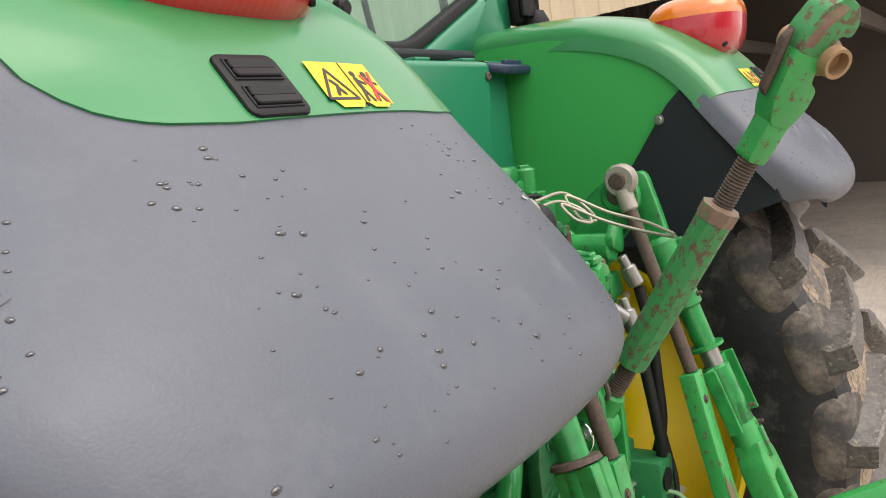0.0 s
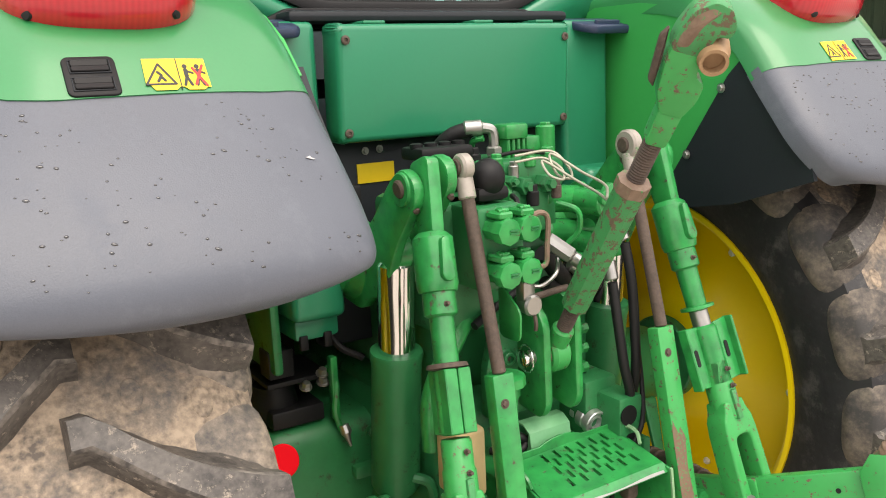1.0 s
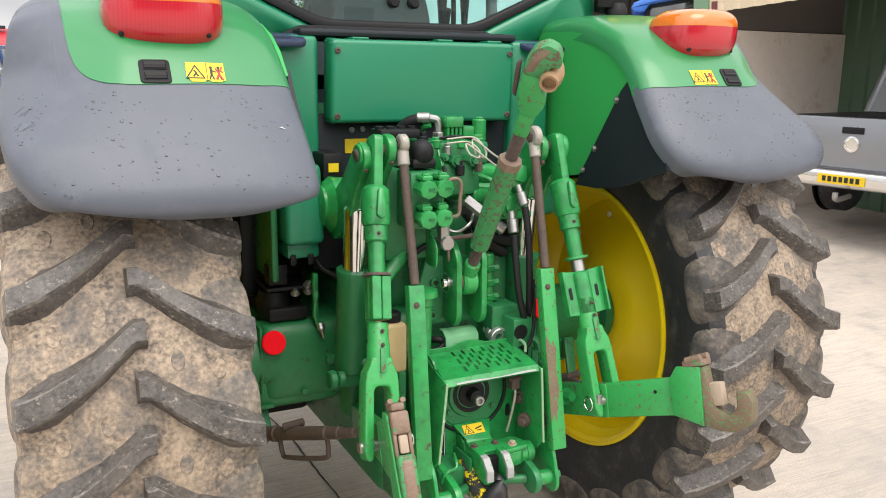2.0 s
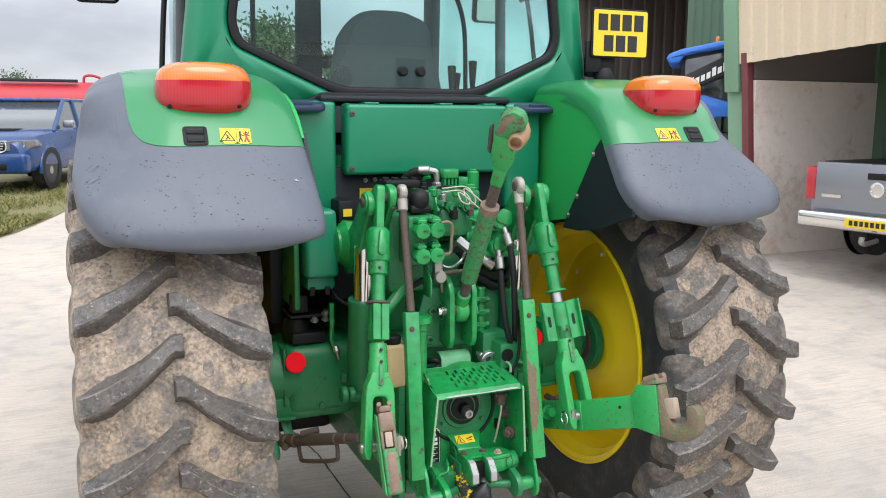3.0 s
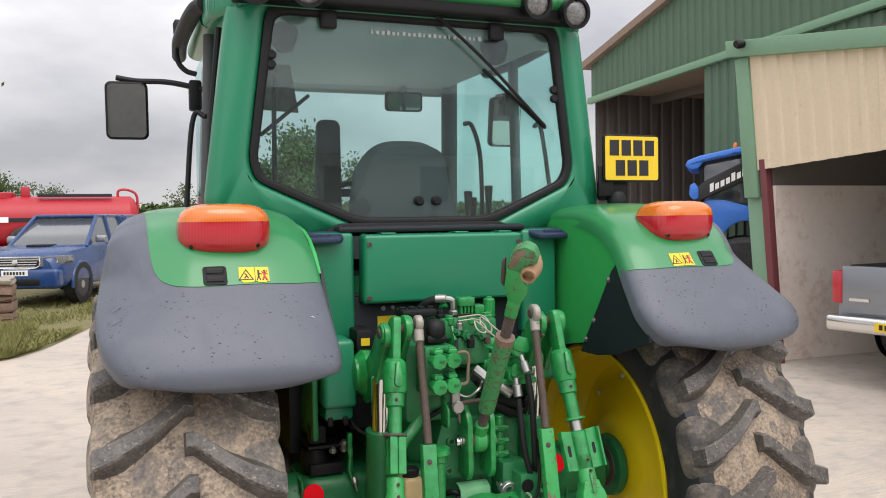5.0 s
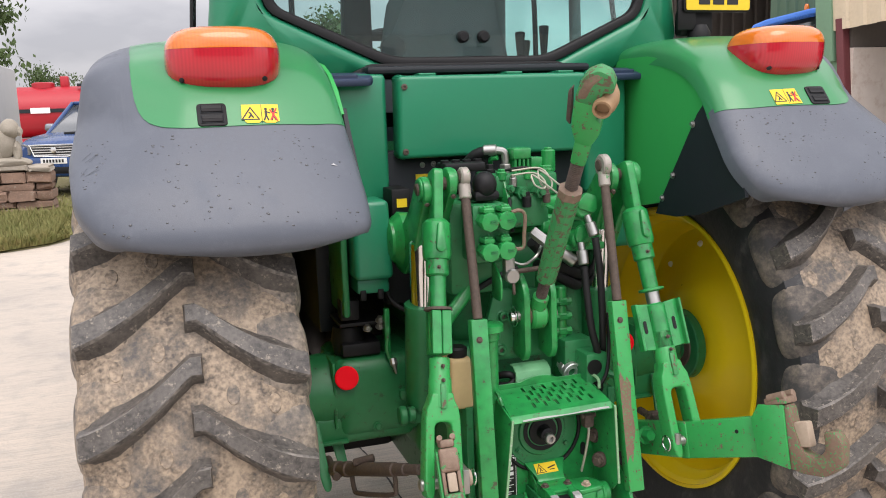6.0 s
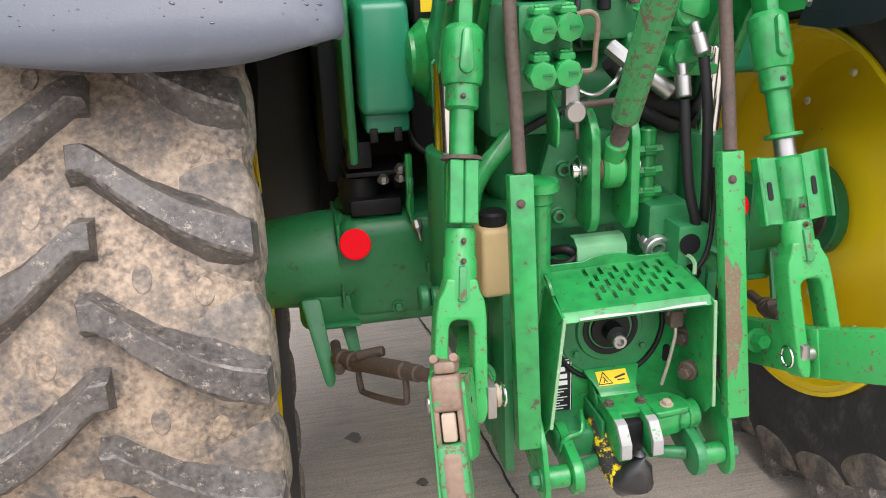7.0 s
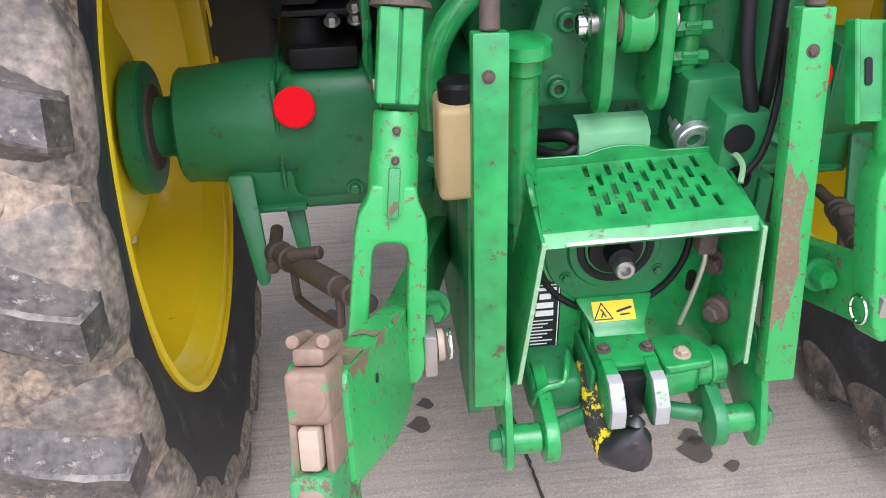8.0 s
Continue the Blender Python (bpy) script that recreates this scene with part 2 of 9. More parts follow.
def ribbed_lens(name, colour, dark, turn):
    """Clear-coated lamp plastic over moulded ribs."""
    m = bpy.data.materials.new(name)
    m.use_nodes = True
    n, l = m.node_tree.nodes, m.node_tree.links
    b = n["Principled BSDF"]
    tc, wv = n.new("ShaderNodeTexCoord"), n.new("ShaderNodeTexWave")
    wv.bands_direction = turn
    wv.inputs["Scale"].default_value, wv.inputs["Distortion"].default_value = 34, 0.6
    no = n.new("ShaderNodeTexNoise")
    no.inputs["Scale"].default_value = 9
    mr = n.new("ShaderNodeMath")
    mr.operation = 'MULTIPLY'
    mx = n.new("ShaderNodeMix")
    mx.data_type = 'RGBA'
    mx.inputs["A"].default_value, mx.inputs["B"].default_value = (*dark, 1), (*colour, 1)
    ad = n.new("ShaderNodeMath")
    ad.operation = 'MULTIPLY_ADD'
    ad.inputs[1].default_value, ad.inputs[2].default_value = 0.45, 0.50
    l.new(tc.outputs["Object"], wv.inputs["Vector"])
    l.new(tc.outputs["Object"], no.inputs["Vector"])
    l.new(wv.outputs["Fac"], mr.inputs[0])
    l.new(no.outputs["Fac"], mr.inputs[1])
    l.new(mr.outputs[0], ad.inputs[0])
    l.new(ad.outputs[0], mx.inputs["Factor"])
    l.new(mx.outputs["Result"], b.inputs["Base Color"])
    b.inputs["Roughness"].default_value = 0.25
    b.inputs["Coat Weight"].default_value, b.inputs["Coat Roughness"].default_value = 0.8, 0.04
    return m


LAMPRED = ribbed_lens("red_lamp_lens", (0.58, 0.012, 0.030), (0.30, 0.004, 0.012), 'X')
LAMPORANGE = ribbed_lens("orange_lamp_lens", (0.74, 0.185, 0.010), (0.52, 0.11, 0.006), 'X')
REFLRED = plain("red_reflector", (0.92, 0.008, 0.018), 0.6, spec=0.08)
STICKER = grown("yellow_sticker", (0.82, 0.56, 0.02), 0.45, spots=20, grain=80, amount=0.15, bump=0)
INK = plain("black_print", (0.012, 0.012, 0.012), 0.5)
REDINK = plain("red_print", (0.6, 0.02, 0.02), 0.5)
WHITE = plain("white_print", (0.8, 0.8, 0.78), 0.5)
GLASS = glassy("tinted_cab_glass", (0.72, 0.88, 0.865), 0.02, 1.4, 0.022)
SIDEGLASS = glassy("tinted_side_glass", (0.80, 0.95, 0.93), 0.02, 1.12)
LENS = grown("lamp_glass", (0.30, 0.30, 0.30), 0.10, dark=(0.05, 0.05, 0.05), spots=40, grain=90, amount=1.2, bump=0.6, coat=0.5)
SEATM = grown("dusty_seat_cloth", (0.10, 0.105, 0.115), 0.9, spots=6, grain=200, amount=0.4, bump=0.2)
LINER = grown("grey_headliner", (0.46, 0.46, 0.46), 0.9, spots=4, grain=200, amount=0.2)
PILLAR = grown("grey_pillar_trim", (0.09, 0.095, 0.10), 0.7, spots=4, grain=200, amount=0.3)
WIRE = grown("pale_zinc_wire", (0.40, 0.39, 0.31), 0.4, metal=0.4, spots=30, amount=0.4)
ROUGHCAST = grown("white_house_render", (0.72, 0.70, 0.66), 0.9, spots=0.6, grain=12, amount=0.3)
SLATE = grown("grey_slate_roof", (0.10, 0.105, 0.115), 0.6, spots=1, grain=8, amount=0.5)
MIRROR = plain("mirror_glass", (0.75, 0.78, 0.78), 0.03, 1.0)
DROP = grown("water_drop", (0.022, 0.024, 0.028), 0.04, spots=60, grain=300, amount=0.3, bump=0, coat=1.0, spec=0.6)
def make_concrete():
    """Brushed concrete: stains at two sizes, sandy speckle, fine broom lines."""
    m = bpy.data.materials.new("concrete_yard")
    m.use_nodes = True
    n, l = m.node_tree.nodes, m.node_tree.links
    b = n["Principled BSDF"]
    b.inputs["Roughness"].default_value = 0.85
    tc = n.new("ShaderNodeTexCoord")

    def noisy(scale, detail, turn=0.0, stretch=(1, 1, 1)):
        mp = n.new("ShaderNodeMapping")
        mp.inputs["Rotation"].default_value = (0, 0, radians(turn))
        mp.inputs["Scale"].default_value = stretch
        l.new(tc.outputs["Object"], mp.inputs["Vector"])
        t = n.new("ShaderNodeTexNoise")
        t.inputs["Scale"].default_value, t.inputs["Detail"].default_value = scale, detail
        l.new(mp.outputs["Vector"], t.inputs["Vector"])
        return t.outputs["Fac"]

    def blend(a, colour, fac, lo, hi, most):
        r = n.new("ShaderNodeMapRange")
        r.inputs["From Min"].default_value, r.inputs["From Max"].default_value, r.inputs["To Max"].default_value = lo, hi, most
        l.new(fac, r.inputs["Value"])
        x = n.new("ShaderNodeMix")
        x.data_type = 'RGBA'
        l.new(r.outputs["Result"], x.inputs["Factor"])
        l.new(a, x.inputs["A"])
        x.inputs["B"].default_value = (*colour, 1)
        return x.outputs["Result"]
    base = n.new("ShaderNodeRGB")
    base.outputs[0].default_value = (0.53, 0.45, 0.37, 1)
    speck, broom = noisy(150, 4), noisy(5, 5, 28, (1, 22, 1))
    c = blend(base.outputs[0], (0.37, 0.325, 0.28), noisy(0.6, 7), 0.42, 0.68, 0.75)
    c = blend(c, (0.27, 0.255, 0.235), noisy(4.5, 9), 0.50, 0.72, 0.6)
    c = blend(c, (0.24, 0.23, 0.215), broom, 0.44, 0.68, 0.5)
    c = blend(c, (0.24, 0.225, 0.205), speck, 0.50, 0.70, 0.55)
    c = blend(c, (0.66, 0.62, 0.56), noisy(210, 3), 0.56, 0.72, 0.6)
    l.new(c, b.inputs["Base Color"])
    bp = n.new("ShaderNodeBump")
    bp.inputs["Strength"].default_value, bp.inputs["Distance"].default_value = 0.3, 0.002
    l.new(broom, bp.inputs["Height"])
    b2 = n.new("ShaderNodeBump")
    b2.inputs["Strength"].default_value, b2.inputs["Distance"].default_value = 0.4, 0.002
    l.new(speck, b2.inputs["Height"])
    l.new(bp.outputs["Normal"], b2.inputs["Normal"])
    l.new(b2.outputs["Normal"], b.inputs["Normal"])
    return m


CONCRETE = make_concrete()
GRASS_SOIL = grown("grass_soil", (0.20, 0.17, 0.075), 0.95, dark=(0.10, 0.10, 0.035), spots=2.2, grain=25, amount=1.0, dirt=(0.29, 0.22, 0.13), dirt_from=0.54, soft=0.12, bump=0.8)
BEIGE = grown("beige_cladding", (0.70, 0.585, 0.42), 0.5, dark=(0.50, 0.40, 0.28), spots=0.8, grain=30, amount=0.5, dirt=(0.42, 0.34, 0.25), dirt_from=0.60, soft=0.15)
SHEDG = grown("green_cladding", (0.085, 0.155, 0.095), 0.5, spots=0.7, grain=30, amount=0.3)
SHEDT = grown("pale_green_trim", (0.18, 0.33, 0.21), 0.5, spots=1, grain=30, amount=0.3)
RENDERW = grown("stained_render_wall", (0.82, 0.73, 0.65), 0.9, dark=(0.66, 0.55, 0.47), spots=0.9, grain=12, amount=0.6, dirt=(0.55, 0.40, 0.31), dirt_from=0.52, soft=0.2)
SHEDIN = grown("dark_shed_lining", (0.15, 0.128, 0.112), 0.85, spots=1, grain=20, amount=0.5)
BLUEP = grown("blue_pickup_paint", (0.012, 0.050, 0.165), 0.25, spots=3, grain=50, amount=0.2, coat=0.3, bump=0)
SILVER = grown("silver_pickup_paint", (0.25, 0.265, 0.29), 0.28, metal=0.5, spots=3, grain=50, amount=0.15, coat=0.6, bump=0)
NHBLUE = grown("bright_blue_paint", (0.045, 0.19, 0.66), 0.3, spots=3, grain=50, amount=0.2, bump=0)
TANKRED = grown("red_tanker_paint", (0.42, 0.014, 0.026), 0.45, spots=1, grain=10, amount=0.3, dirt=(0.3, 0.05, 0.04), dirt_from=0.68)
CARGLASS = grown("dark_car_glass", (0.07, 0.078, 0.082), 0.05, spots=3, grain=40, amount=0.3, bump=0, coat=0.6, spec=0.9)
WALLSTONE = grown("red_brown_sandstone", (0.30, 0.185, 0.13), 0.9, dark=(0.12, 0.085, 0.065), spots=6, grain=30, amount=0.8, dirt=(0.33, 0.29, 0.24), dirt_from=0.58, bump=0.8, depth=0.01)
CAPSTONE = grown("pale_cap_stone", (0.40, 0.35, 0.29), 0.9, dark=(0.22, 0.19, 0.15), spots=6, grain=30, amount=0.7, bump=0.6)
STONE = grown("rubble_stone", (0.30, 0.22, 0.17), 0.9, spots=5, grain=30, amount=0.6, bump=0.6)
LEAF = grown("tree_leaf", (0.07, 0.115, 0.03), 0.7, dark=(0.03, 0.06, 0.015), spots=1.5, grain=8, amount=0.7)
BLADE = grown("grass_blade", (0.115, 0.165, 0.038), 0.8, dark=(0.27, 0.22, 0.085), spots=2.6, grain=14, amount=1.1)
BARK = grown("tree_bark", (0.1, 0.08, 0.06), 0.9, bump=0.4)
REDPOST = grown("red_oxide_steel", (0.16, 0.035, 0.04), 0.6, spots=3, grain=40, amount=0.5)


# ---- building blocks ----
def mesh_of(name, bm, material, smooth=True, angle=35):
    bmesh.ops.recalc_face_normals(bm, faces=bm.faces)
    me = bpy.data.meshes.new(name)
    bm.to_mesh(me)
    bm.free()
    for m in (material if isinstance(material, (list, tuple)) else [material]):
        me.materials.append(m)
    if smooth:
        me.shade_smooth()
        me.set_sharp_from_angle(angle=radians(angle))
    return me


def part(name, bm, material, parent=None, label="", at=None, smooth=True, angle=35):
    """One mesh object; its coordinates are the world's unless a pose is given."""
    ob = new(name, bm if isinstance(bm, bpy.types.Mesh) else mesh_of(name, bm, material, smooth, angle))
    if at is not None:
        ob.matrix_world = at
    if parent is not None:
        ob.parent = parent
        ob.matrix_parent_inverse = world_of(parent).inverted()
    if label:
        ob["label"] = label
    return ob


def world_of(ob):
    m = ob.matrix_basis.copy()
    return world_of(ob.parent) @ ob.matrix_parent_inverse @ m if ob.parent else m


def thing(name, x, y, z, label, category, group="", kind=""):
    ob = new(name)
    ob.matrix_world = pose(x, y, z)
    return tagged(ob, label, category, group, kind)


def box(bm, lo, hi, bevel=0.0, seg=2, m=None, taper=None):
    """A box from corner to corner, its edges rounded. taper: (sx, sy) of the top face."""
    c, s = [(a + b) / 2 for a, b in zip(lo, hi)], [abs(b - a) for a, b in zip(lo, hi)]
    vs = bmesh.ops.create_cube(bm, size=1)["verts"]
    for v in vs:
        up = v.co.z > 0
        v.co = Vector((v.co.x * s[0] * (taper[0] if taper and up else 1), v.co.y * s[1] * (taper[1] if taper and up else 1), v.co.z * s[2])) + Vector(c)
    if bevel:
        es = list({e for v in vs for e in v.link_edges})
        r = bmesh.ops.bevel(bm, geom=es, offset=min(bevel, min(s) * 0.45), segments=seg, affect='EDGES', profile=0.5)
        vs = list({v for f in r["faces"] for v in f.verts} | {v for v in vs if v.is_valid})
    if m is not None:
        bmesh.ops.transform(bm, matrix=m, verts=vs)
    return vs


def lathe(bm, a, b, profile, seg=24, cap=True):
    """A turned shape from a towards b: profile rows are (distance along, radius)."""
    a, b = Vector(a), Vector(b)
    d = (b - a).normalized()
    q = d.to_track_quat('Z', 'Y').to_matrix()
    rings = []
    for s, r in profile:
        rings.append([bm.verts.new(a + d * s + q @ Vector((r * math.cos(2 * math.pi * k / seg), r * math.sin(2 * math.pi * k / seg), 0))) for k in range(seg)])
    for p, n in zip(rings, rings[1:]):
        for k in range(seg):
            bm.faces.new((p[k], p[(k + 1) % seg], n[(k + 1) % seg], n[k]))
    if cap:
        bm.faces.new(rings[0][::-1])
        bm.faces.new(rings[-1])


def rod(bm, a, b, r, r2=None, seg=20, edge=0.0):
    """A round bar between two points with softened ends."""
    r2 = r if r2 is None else r2
    n = (Vector(b) - Vector(a)).length
    e = edge or min(r, r2, n) * 0.18
    lathe(bm, a, b, [(0, r - e), (e, r), (n - e, r2), (n, r2 - e)], seg)


def tube(bm, points, r, seg=10, samples=8, closed_ends=True):
    """A bent hose, wire or pipe through the points."""
    P = [Vector(p) for p in points]
    P = [2 * P[0] - P[1]] + P + [2 * P[-1] - P[-2]]
    path = []
    for i in range(1, len(P) - 2):
        for k in range(samples):
            t = k / samples
            p0, p1, p2, p3 = P[i - 1:i + 3]
            path.append(0.5 * (2 * p1 + (p2 - p0) * t + (2 * p0 - 5 * p1 + 4 * p2 - p3) * t * t + (3 * p1 - p0 - 3 * p2 + p3) * t ** 3))
    path.append(P[-2])
    up, rings = None, []
    for i, p in enumerate(path):
        d = (path[min(i + 1, len(path) - 1)] - path[max(i - 1, 0)]).normalized()
        up = d.orthogonal().normalized() if up is None else (up - d * up.dot(d)).normalized()
        side = d.cross(up)
        rings.append([bm.verts.new(p + (up * math.cos(2 * math.pi * k / seg) + side * math.sin(2 * math.pi * k / seg)) * r) for k in range(seg)])
    for a, b in zip(rings, rings[1:]):
        for k in range(seg):
            bm.faces.new((a[k], a[(k + 1) % seg], b[(k + 1) % seg], b[k]))
    if closed_ends:
        bm.faces.new(rings[0][::-1])
        bm.faces.new(rings[-1])


def slab(bm, outline, thick, m=None, bevel=0.0, seg=2):
    """A plate: the outline in its own x and y, thick along z, laid by the pose m."""
    vs = [bm.verts.new((p[0], p[1], 0)) for p in outline]
    f = bm.faces.new(vs)
    r = bmesh.ops.extrude_face_region(bm, geom=[f])
    top = [g for g in r["geom"] if isinstance(g, bmesh.types.BMVert)]
    bmesh.ops.translate(bm, vec=(0, 0, thick), verts=top)
    vs = vs + top
    if bevel:
        es = [e for e in {e for v in vs for e in v.link_edges}]
        r = bmesh.ops.bevel(bm, geom=es, offset=bevel, segments=seg, affect='EDGES', profile=0.5)
        vs = list({v for fa in r["faces"] for v in fa.verts} | {v for v in vs if v.is_valid})
    if m is not None:
        bmesh.ops.transform(bm, matrix=m, verts=vs)
    return vs


def round_rect(w, h, r, n=4):
    """A rectangle's outline round the origin with rounded corners."""
    out = []
    for cx, cy, a0 in ((w / 2 - r, h / 2 - r, 0), (-w / 2 + r, h / 2 - r, 90), (-w / 2 + r, -h / 2 + r, 180), (w / 2 - r, -h / 2 + r, 270)):
        for k in range(n + 1):
            a = radians(a0 + 90 * k / n)
            out.append((cx + r * math.cos(a), cy + r * math.sin(a)))
    return out


def stadium(a, b, ra, rb, n=8):
    """The outline of a link round two points in a plane."""
    a, b = Vector(a), Vector(b)
    t = math.atan2(b.y - a.y, b.x - a.x)
    out = [(a.x + ra * math.cos(t + math.pi / 2 + math.pi * k / n), a.y + ra * math.sin(t + math.pi / 2 + math.pi * k / n)) for k in range(n + 1)]
    return out + [(b.x + rb * math.cos(t - math.pi / 2 + math.pi * k / n), b.y + rb * math.sin(t - math.pi / 2 + math.pi * k / n)) for k in range(n + 1)]


def grid_sheet(bm, f, nu, nv):
    """A sheet of quads from f(u, v), u and v from 0 to 1."""
    V = [[bm.verts.new(f(i / nu, j / nv)) for j in range(nv + 1)] for i in range(nu + 1)]
    for i in range(nu):
        for j in range(nv):
            bm.faces.new((V[i][j], V[i + 1][j], V[i + 1][j + 1], V[i][j + 1]))
    return V


def thicken(bm, t):
    """Give an open sheet its thickness (inwards)."""
    bmesh.ops.recalc_face_normals(bm, faces=bm.faces)
    bmesh.ops.solidify(bm, geom=bm.faces[:], thickness=t)


# plates stand: YZ has its outline in y and z and its thickness along +x, XZ in x and z with thickness along +y
YZ = Matrix(((0, 0, 1, 0), (1, 0, 0, 0), (0, 1, 0, 0), (0, 0, 0, 1)))
XZ = Matrix(((1, 0, 0, 0), (0, 0, 1, 0), (0, 1, 0, 0), (0, 0, 0, 1)))


def at_x(x):
    return Matrix.Translation((x, 0, 0)) @ YZ


def at_y(y):
    return Matrix.Translation((0, y, 0)) @ XZ


def new_bm():
    return bmesh.new()


# ---- ground ----
def floor_z(y):
    """The yard rises gently ahead of the tractor."""
    return -0.095 + 0.025 * (y + 0.19)


ground_bm = new_bm()
grid_sheet(ground_bm, lambda u, v: Vector((-900 + 1800 * u, -900 + 1800 * v, floor_z(-900 + 1800 * v))), 4, 4)
ground = tagged(part("ground", ground_bm, CONCRETE, smooth=False), "pale weathered concrete yard with stains and joints", "ground", kind="structure")

# ---- the tractor ----
CX, AY, AZ, GZ = 0.012, -0.19, 0.81, -0.095
tractor = thing("tractor", CX, AY, 0, "green farm tractor with grey mudguards and yellow rims on concrete", "tractor")


def fender_section(v):
    """The mudguard's back line: y, z, then its inner and outer edge, each as a distance from the tractor's middle."""
    rows = [(0.00, 0.15, 2.000, 0.620, 1.17), (0.20, -0.20, 2.025, 0.620, 1.18), (0.36, -0.44, 2.015, 0.612, 1.19), (0.48, -0.62, 1.965, 0.606, 1.21),
            (0.60, -0.75, 1.88, 0.600, 1.24), (0.70, -0.832, 1.770, 0.590, 1.275), (0.80, -0.932, 1.655, 0.577, 1.31), (0.88, -0.998, 1.565, 0.570, 1.315), (0.94, -1.038, 1.492, 0.576, 1.31), (0.975, -1.028, 1.437, 0.586, 1.30), (1.00, -0.985, 1.404, 0.596, 1.285)]
    for a, b in zip(rows, rows[1:]):
        if v <= b[0] + 1e-9:
            t = (v - a[0]) / (b[0] - a[0])
            return [p + (q - p) * t for p, q in zip(a[1:], b[1:])]
    return rows[-1][1:]


def smooth_section(v):
    k = 0.05 * min(1, 4 * (1 - v) + 0.2)
    vs = [min(1, max(0, v + d * k)) for d in (-1, -0.5, 0, 0.5, 1)]
    return [sum(c) / 5 for c in zip(*(fender_section(w) for w in vs))]


def fender_point(side, u, v):
    """A point of the mudguard's skin, u from its inner edge (0) to its outer (1), v from the front top to the lower rim."""
    y, z, xi, xo = smooth_section(v)
    y2, z2, _, _ = smooth_section(min(1, v + 0.02))
    y1, z1, _, _ = smooth_section(max(0, v - 0.02))
    n = Vector((0, -(z1 - z2), (y1 - y2))).normalized()
    k = 2 * u - 1
    mid, half = (xi + xo) / 2, (xo - xi) / 2
    bottom = max(0, (v - 0.86) / 0.14)
    # the lower corners are rounded, the outer one more than the inner
    lo = 0.36 * (1 - math.sqrt(1 - min(1, max(0, (v - 0.82) / 0.18)) ** 2))
    r, v0 = (0.11, 0.89) if side < 0 else (0.36, 0.78)
    li = r * (1 - math.sqrt(1 - min(1, max(0, (v - v0) / (1 - v0))) ** 2))
    xi, xo = xi + li, xo - lo
    mid, half = (xi + xo) / 2, (xo - xi) / 2
    sq = math.copysign(1 - (1 - abs(k)) ** 1.35, k)
    drop = 0.085 * (1 - (1 - abs(sq) ** 4.0) ** (1 / 4.0)) + 0.015 * sq * sq
    drop += 0.05 * bottom ** 3
    steps = ((0.0, 0.055), (0.5, 0.055), (0.65, 0.034), (0.74, 0.018), (0.83, -0.022), (0.875, -0.035), (1.01, -0.035)) if side < 0 else ((0.0, -0.04), (0.68, -0.04), (0.88, 0.0), (1.01, 0.0))
    for (v1, w1), (v2, w2) in zip(steps, steps[1:]):
        if v1 <= v <= v2:
            wide = w1 + (w2 - w1) * (v - v1) / (v2 - v1)
    wide *= min(1, v / 0.4) * max(0, (u - 0.55) / 0.45) ** 1.5
    # the outer shoulder falls away forwards beside the lamp
    y += 0.14 * max(0, (u - 0.60) / 0.40) ** 1.2 * max(0, 1 - abs(v - 0.66) / 0.16)
    return Vector((CX + side * (mid + half * sq + wide), y, z)) - n * drop


SEAM = 0.716


def seam_at(u):
    """Where green meets grey: level across the back, then up and forward along the outer side."""
    rows = ((0.0, 0.690), (0.08, 0.698), (0.2, 0.708), (0.58, SEAM - 0.003), (0.66, 0.708), (0.712, 0.692), (0.747, 0.655), (0.768, 0.605), (0.788, 0.52), (0.813, 0.39), (0.853, 0.24), (1.0, 0.06))
    w = 0.0
    for d in (-0.02, -0.01, 0.0, 0.01, 0.02):
        q = min(1.0, max(0.0, u + d))
        for a, b in zip(rows, rows[1:]):
            if a[0] <= q <= b[0]:
                w += (a[1] + (b[1] - a[1]) * (q - a[0]) / (b[0] - a[0])) / 5
                break
    return w


def shell(bm):
    """Thickness for a mudguard's skin, always towards the wheel."""
    bmesh.ops.recalc_face_normals(bm, faces=bm.faces)
    if sum(f.normal.dot(Vector((0, -1, 1))) for f in bm.faces) < 0:
        bmesh.ops.reverse_faces(bm, faces=bm.faces[:])
    bmesh.ops.solidify(bm, geom=bm.faces[:], thickness=0.012)


def make_fender(side):
    f = lambda u, v: fender_point(side, u, v)
    bm = new_bm()
    grid_sheet(bm, lambda u, v: f(u, seam_at(u) - 0.02 + (1.02 - seam_at(u)) * (1 - (1 - v) ** 1.7)), 72, 44)
    shell(bm)
    skirt = part("mudguard", bm, GREY, tractor, "grey plastic mudguard wet with scattered water drops", angle=50)
    bm = new_bm()
    grid_sheet(bm, lambda u, v: f(u, (seam_at(u) - 0.006) * v) + Vector((0, -0.0015, 0.002)), 56, 36)
    shell(bm)
    top = part("fender_top", bm, G_FEND, tractor, "glossy green mudguard top with tail lamp", angle=50)
    return skirt, top


fenders = {s: make_fender(s) for s in (-1, 1)}


def tyre_profile(k):
    """Half width against radius of the rear tyre's carcass, k from 0 (inner bead) to 1 (outer bead)."""
    rows = [(-0.232, 0.545), (-0.262, 0.61), (-0.280, 0.69), (-0.284, 0.76), (-0.268, 0.815), (-0.22, 0.842), (-0.11, 0.858), (0, 0.862)]
    rows = rows + [(-a, b) for a, b in rows[-2::-1]]
    return rows


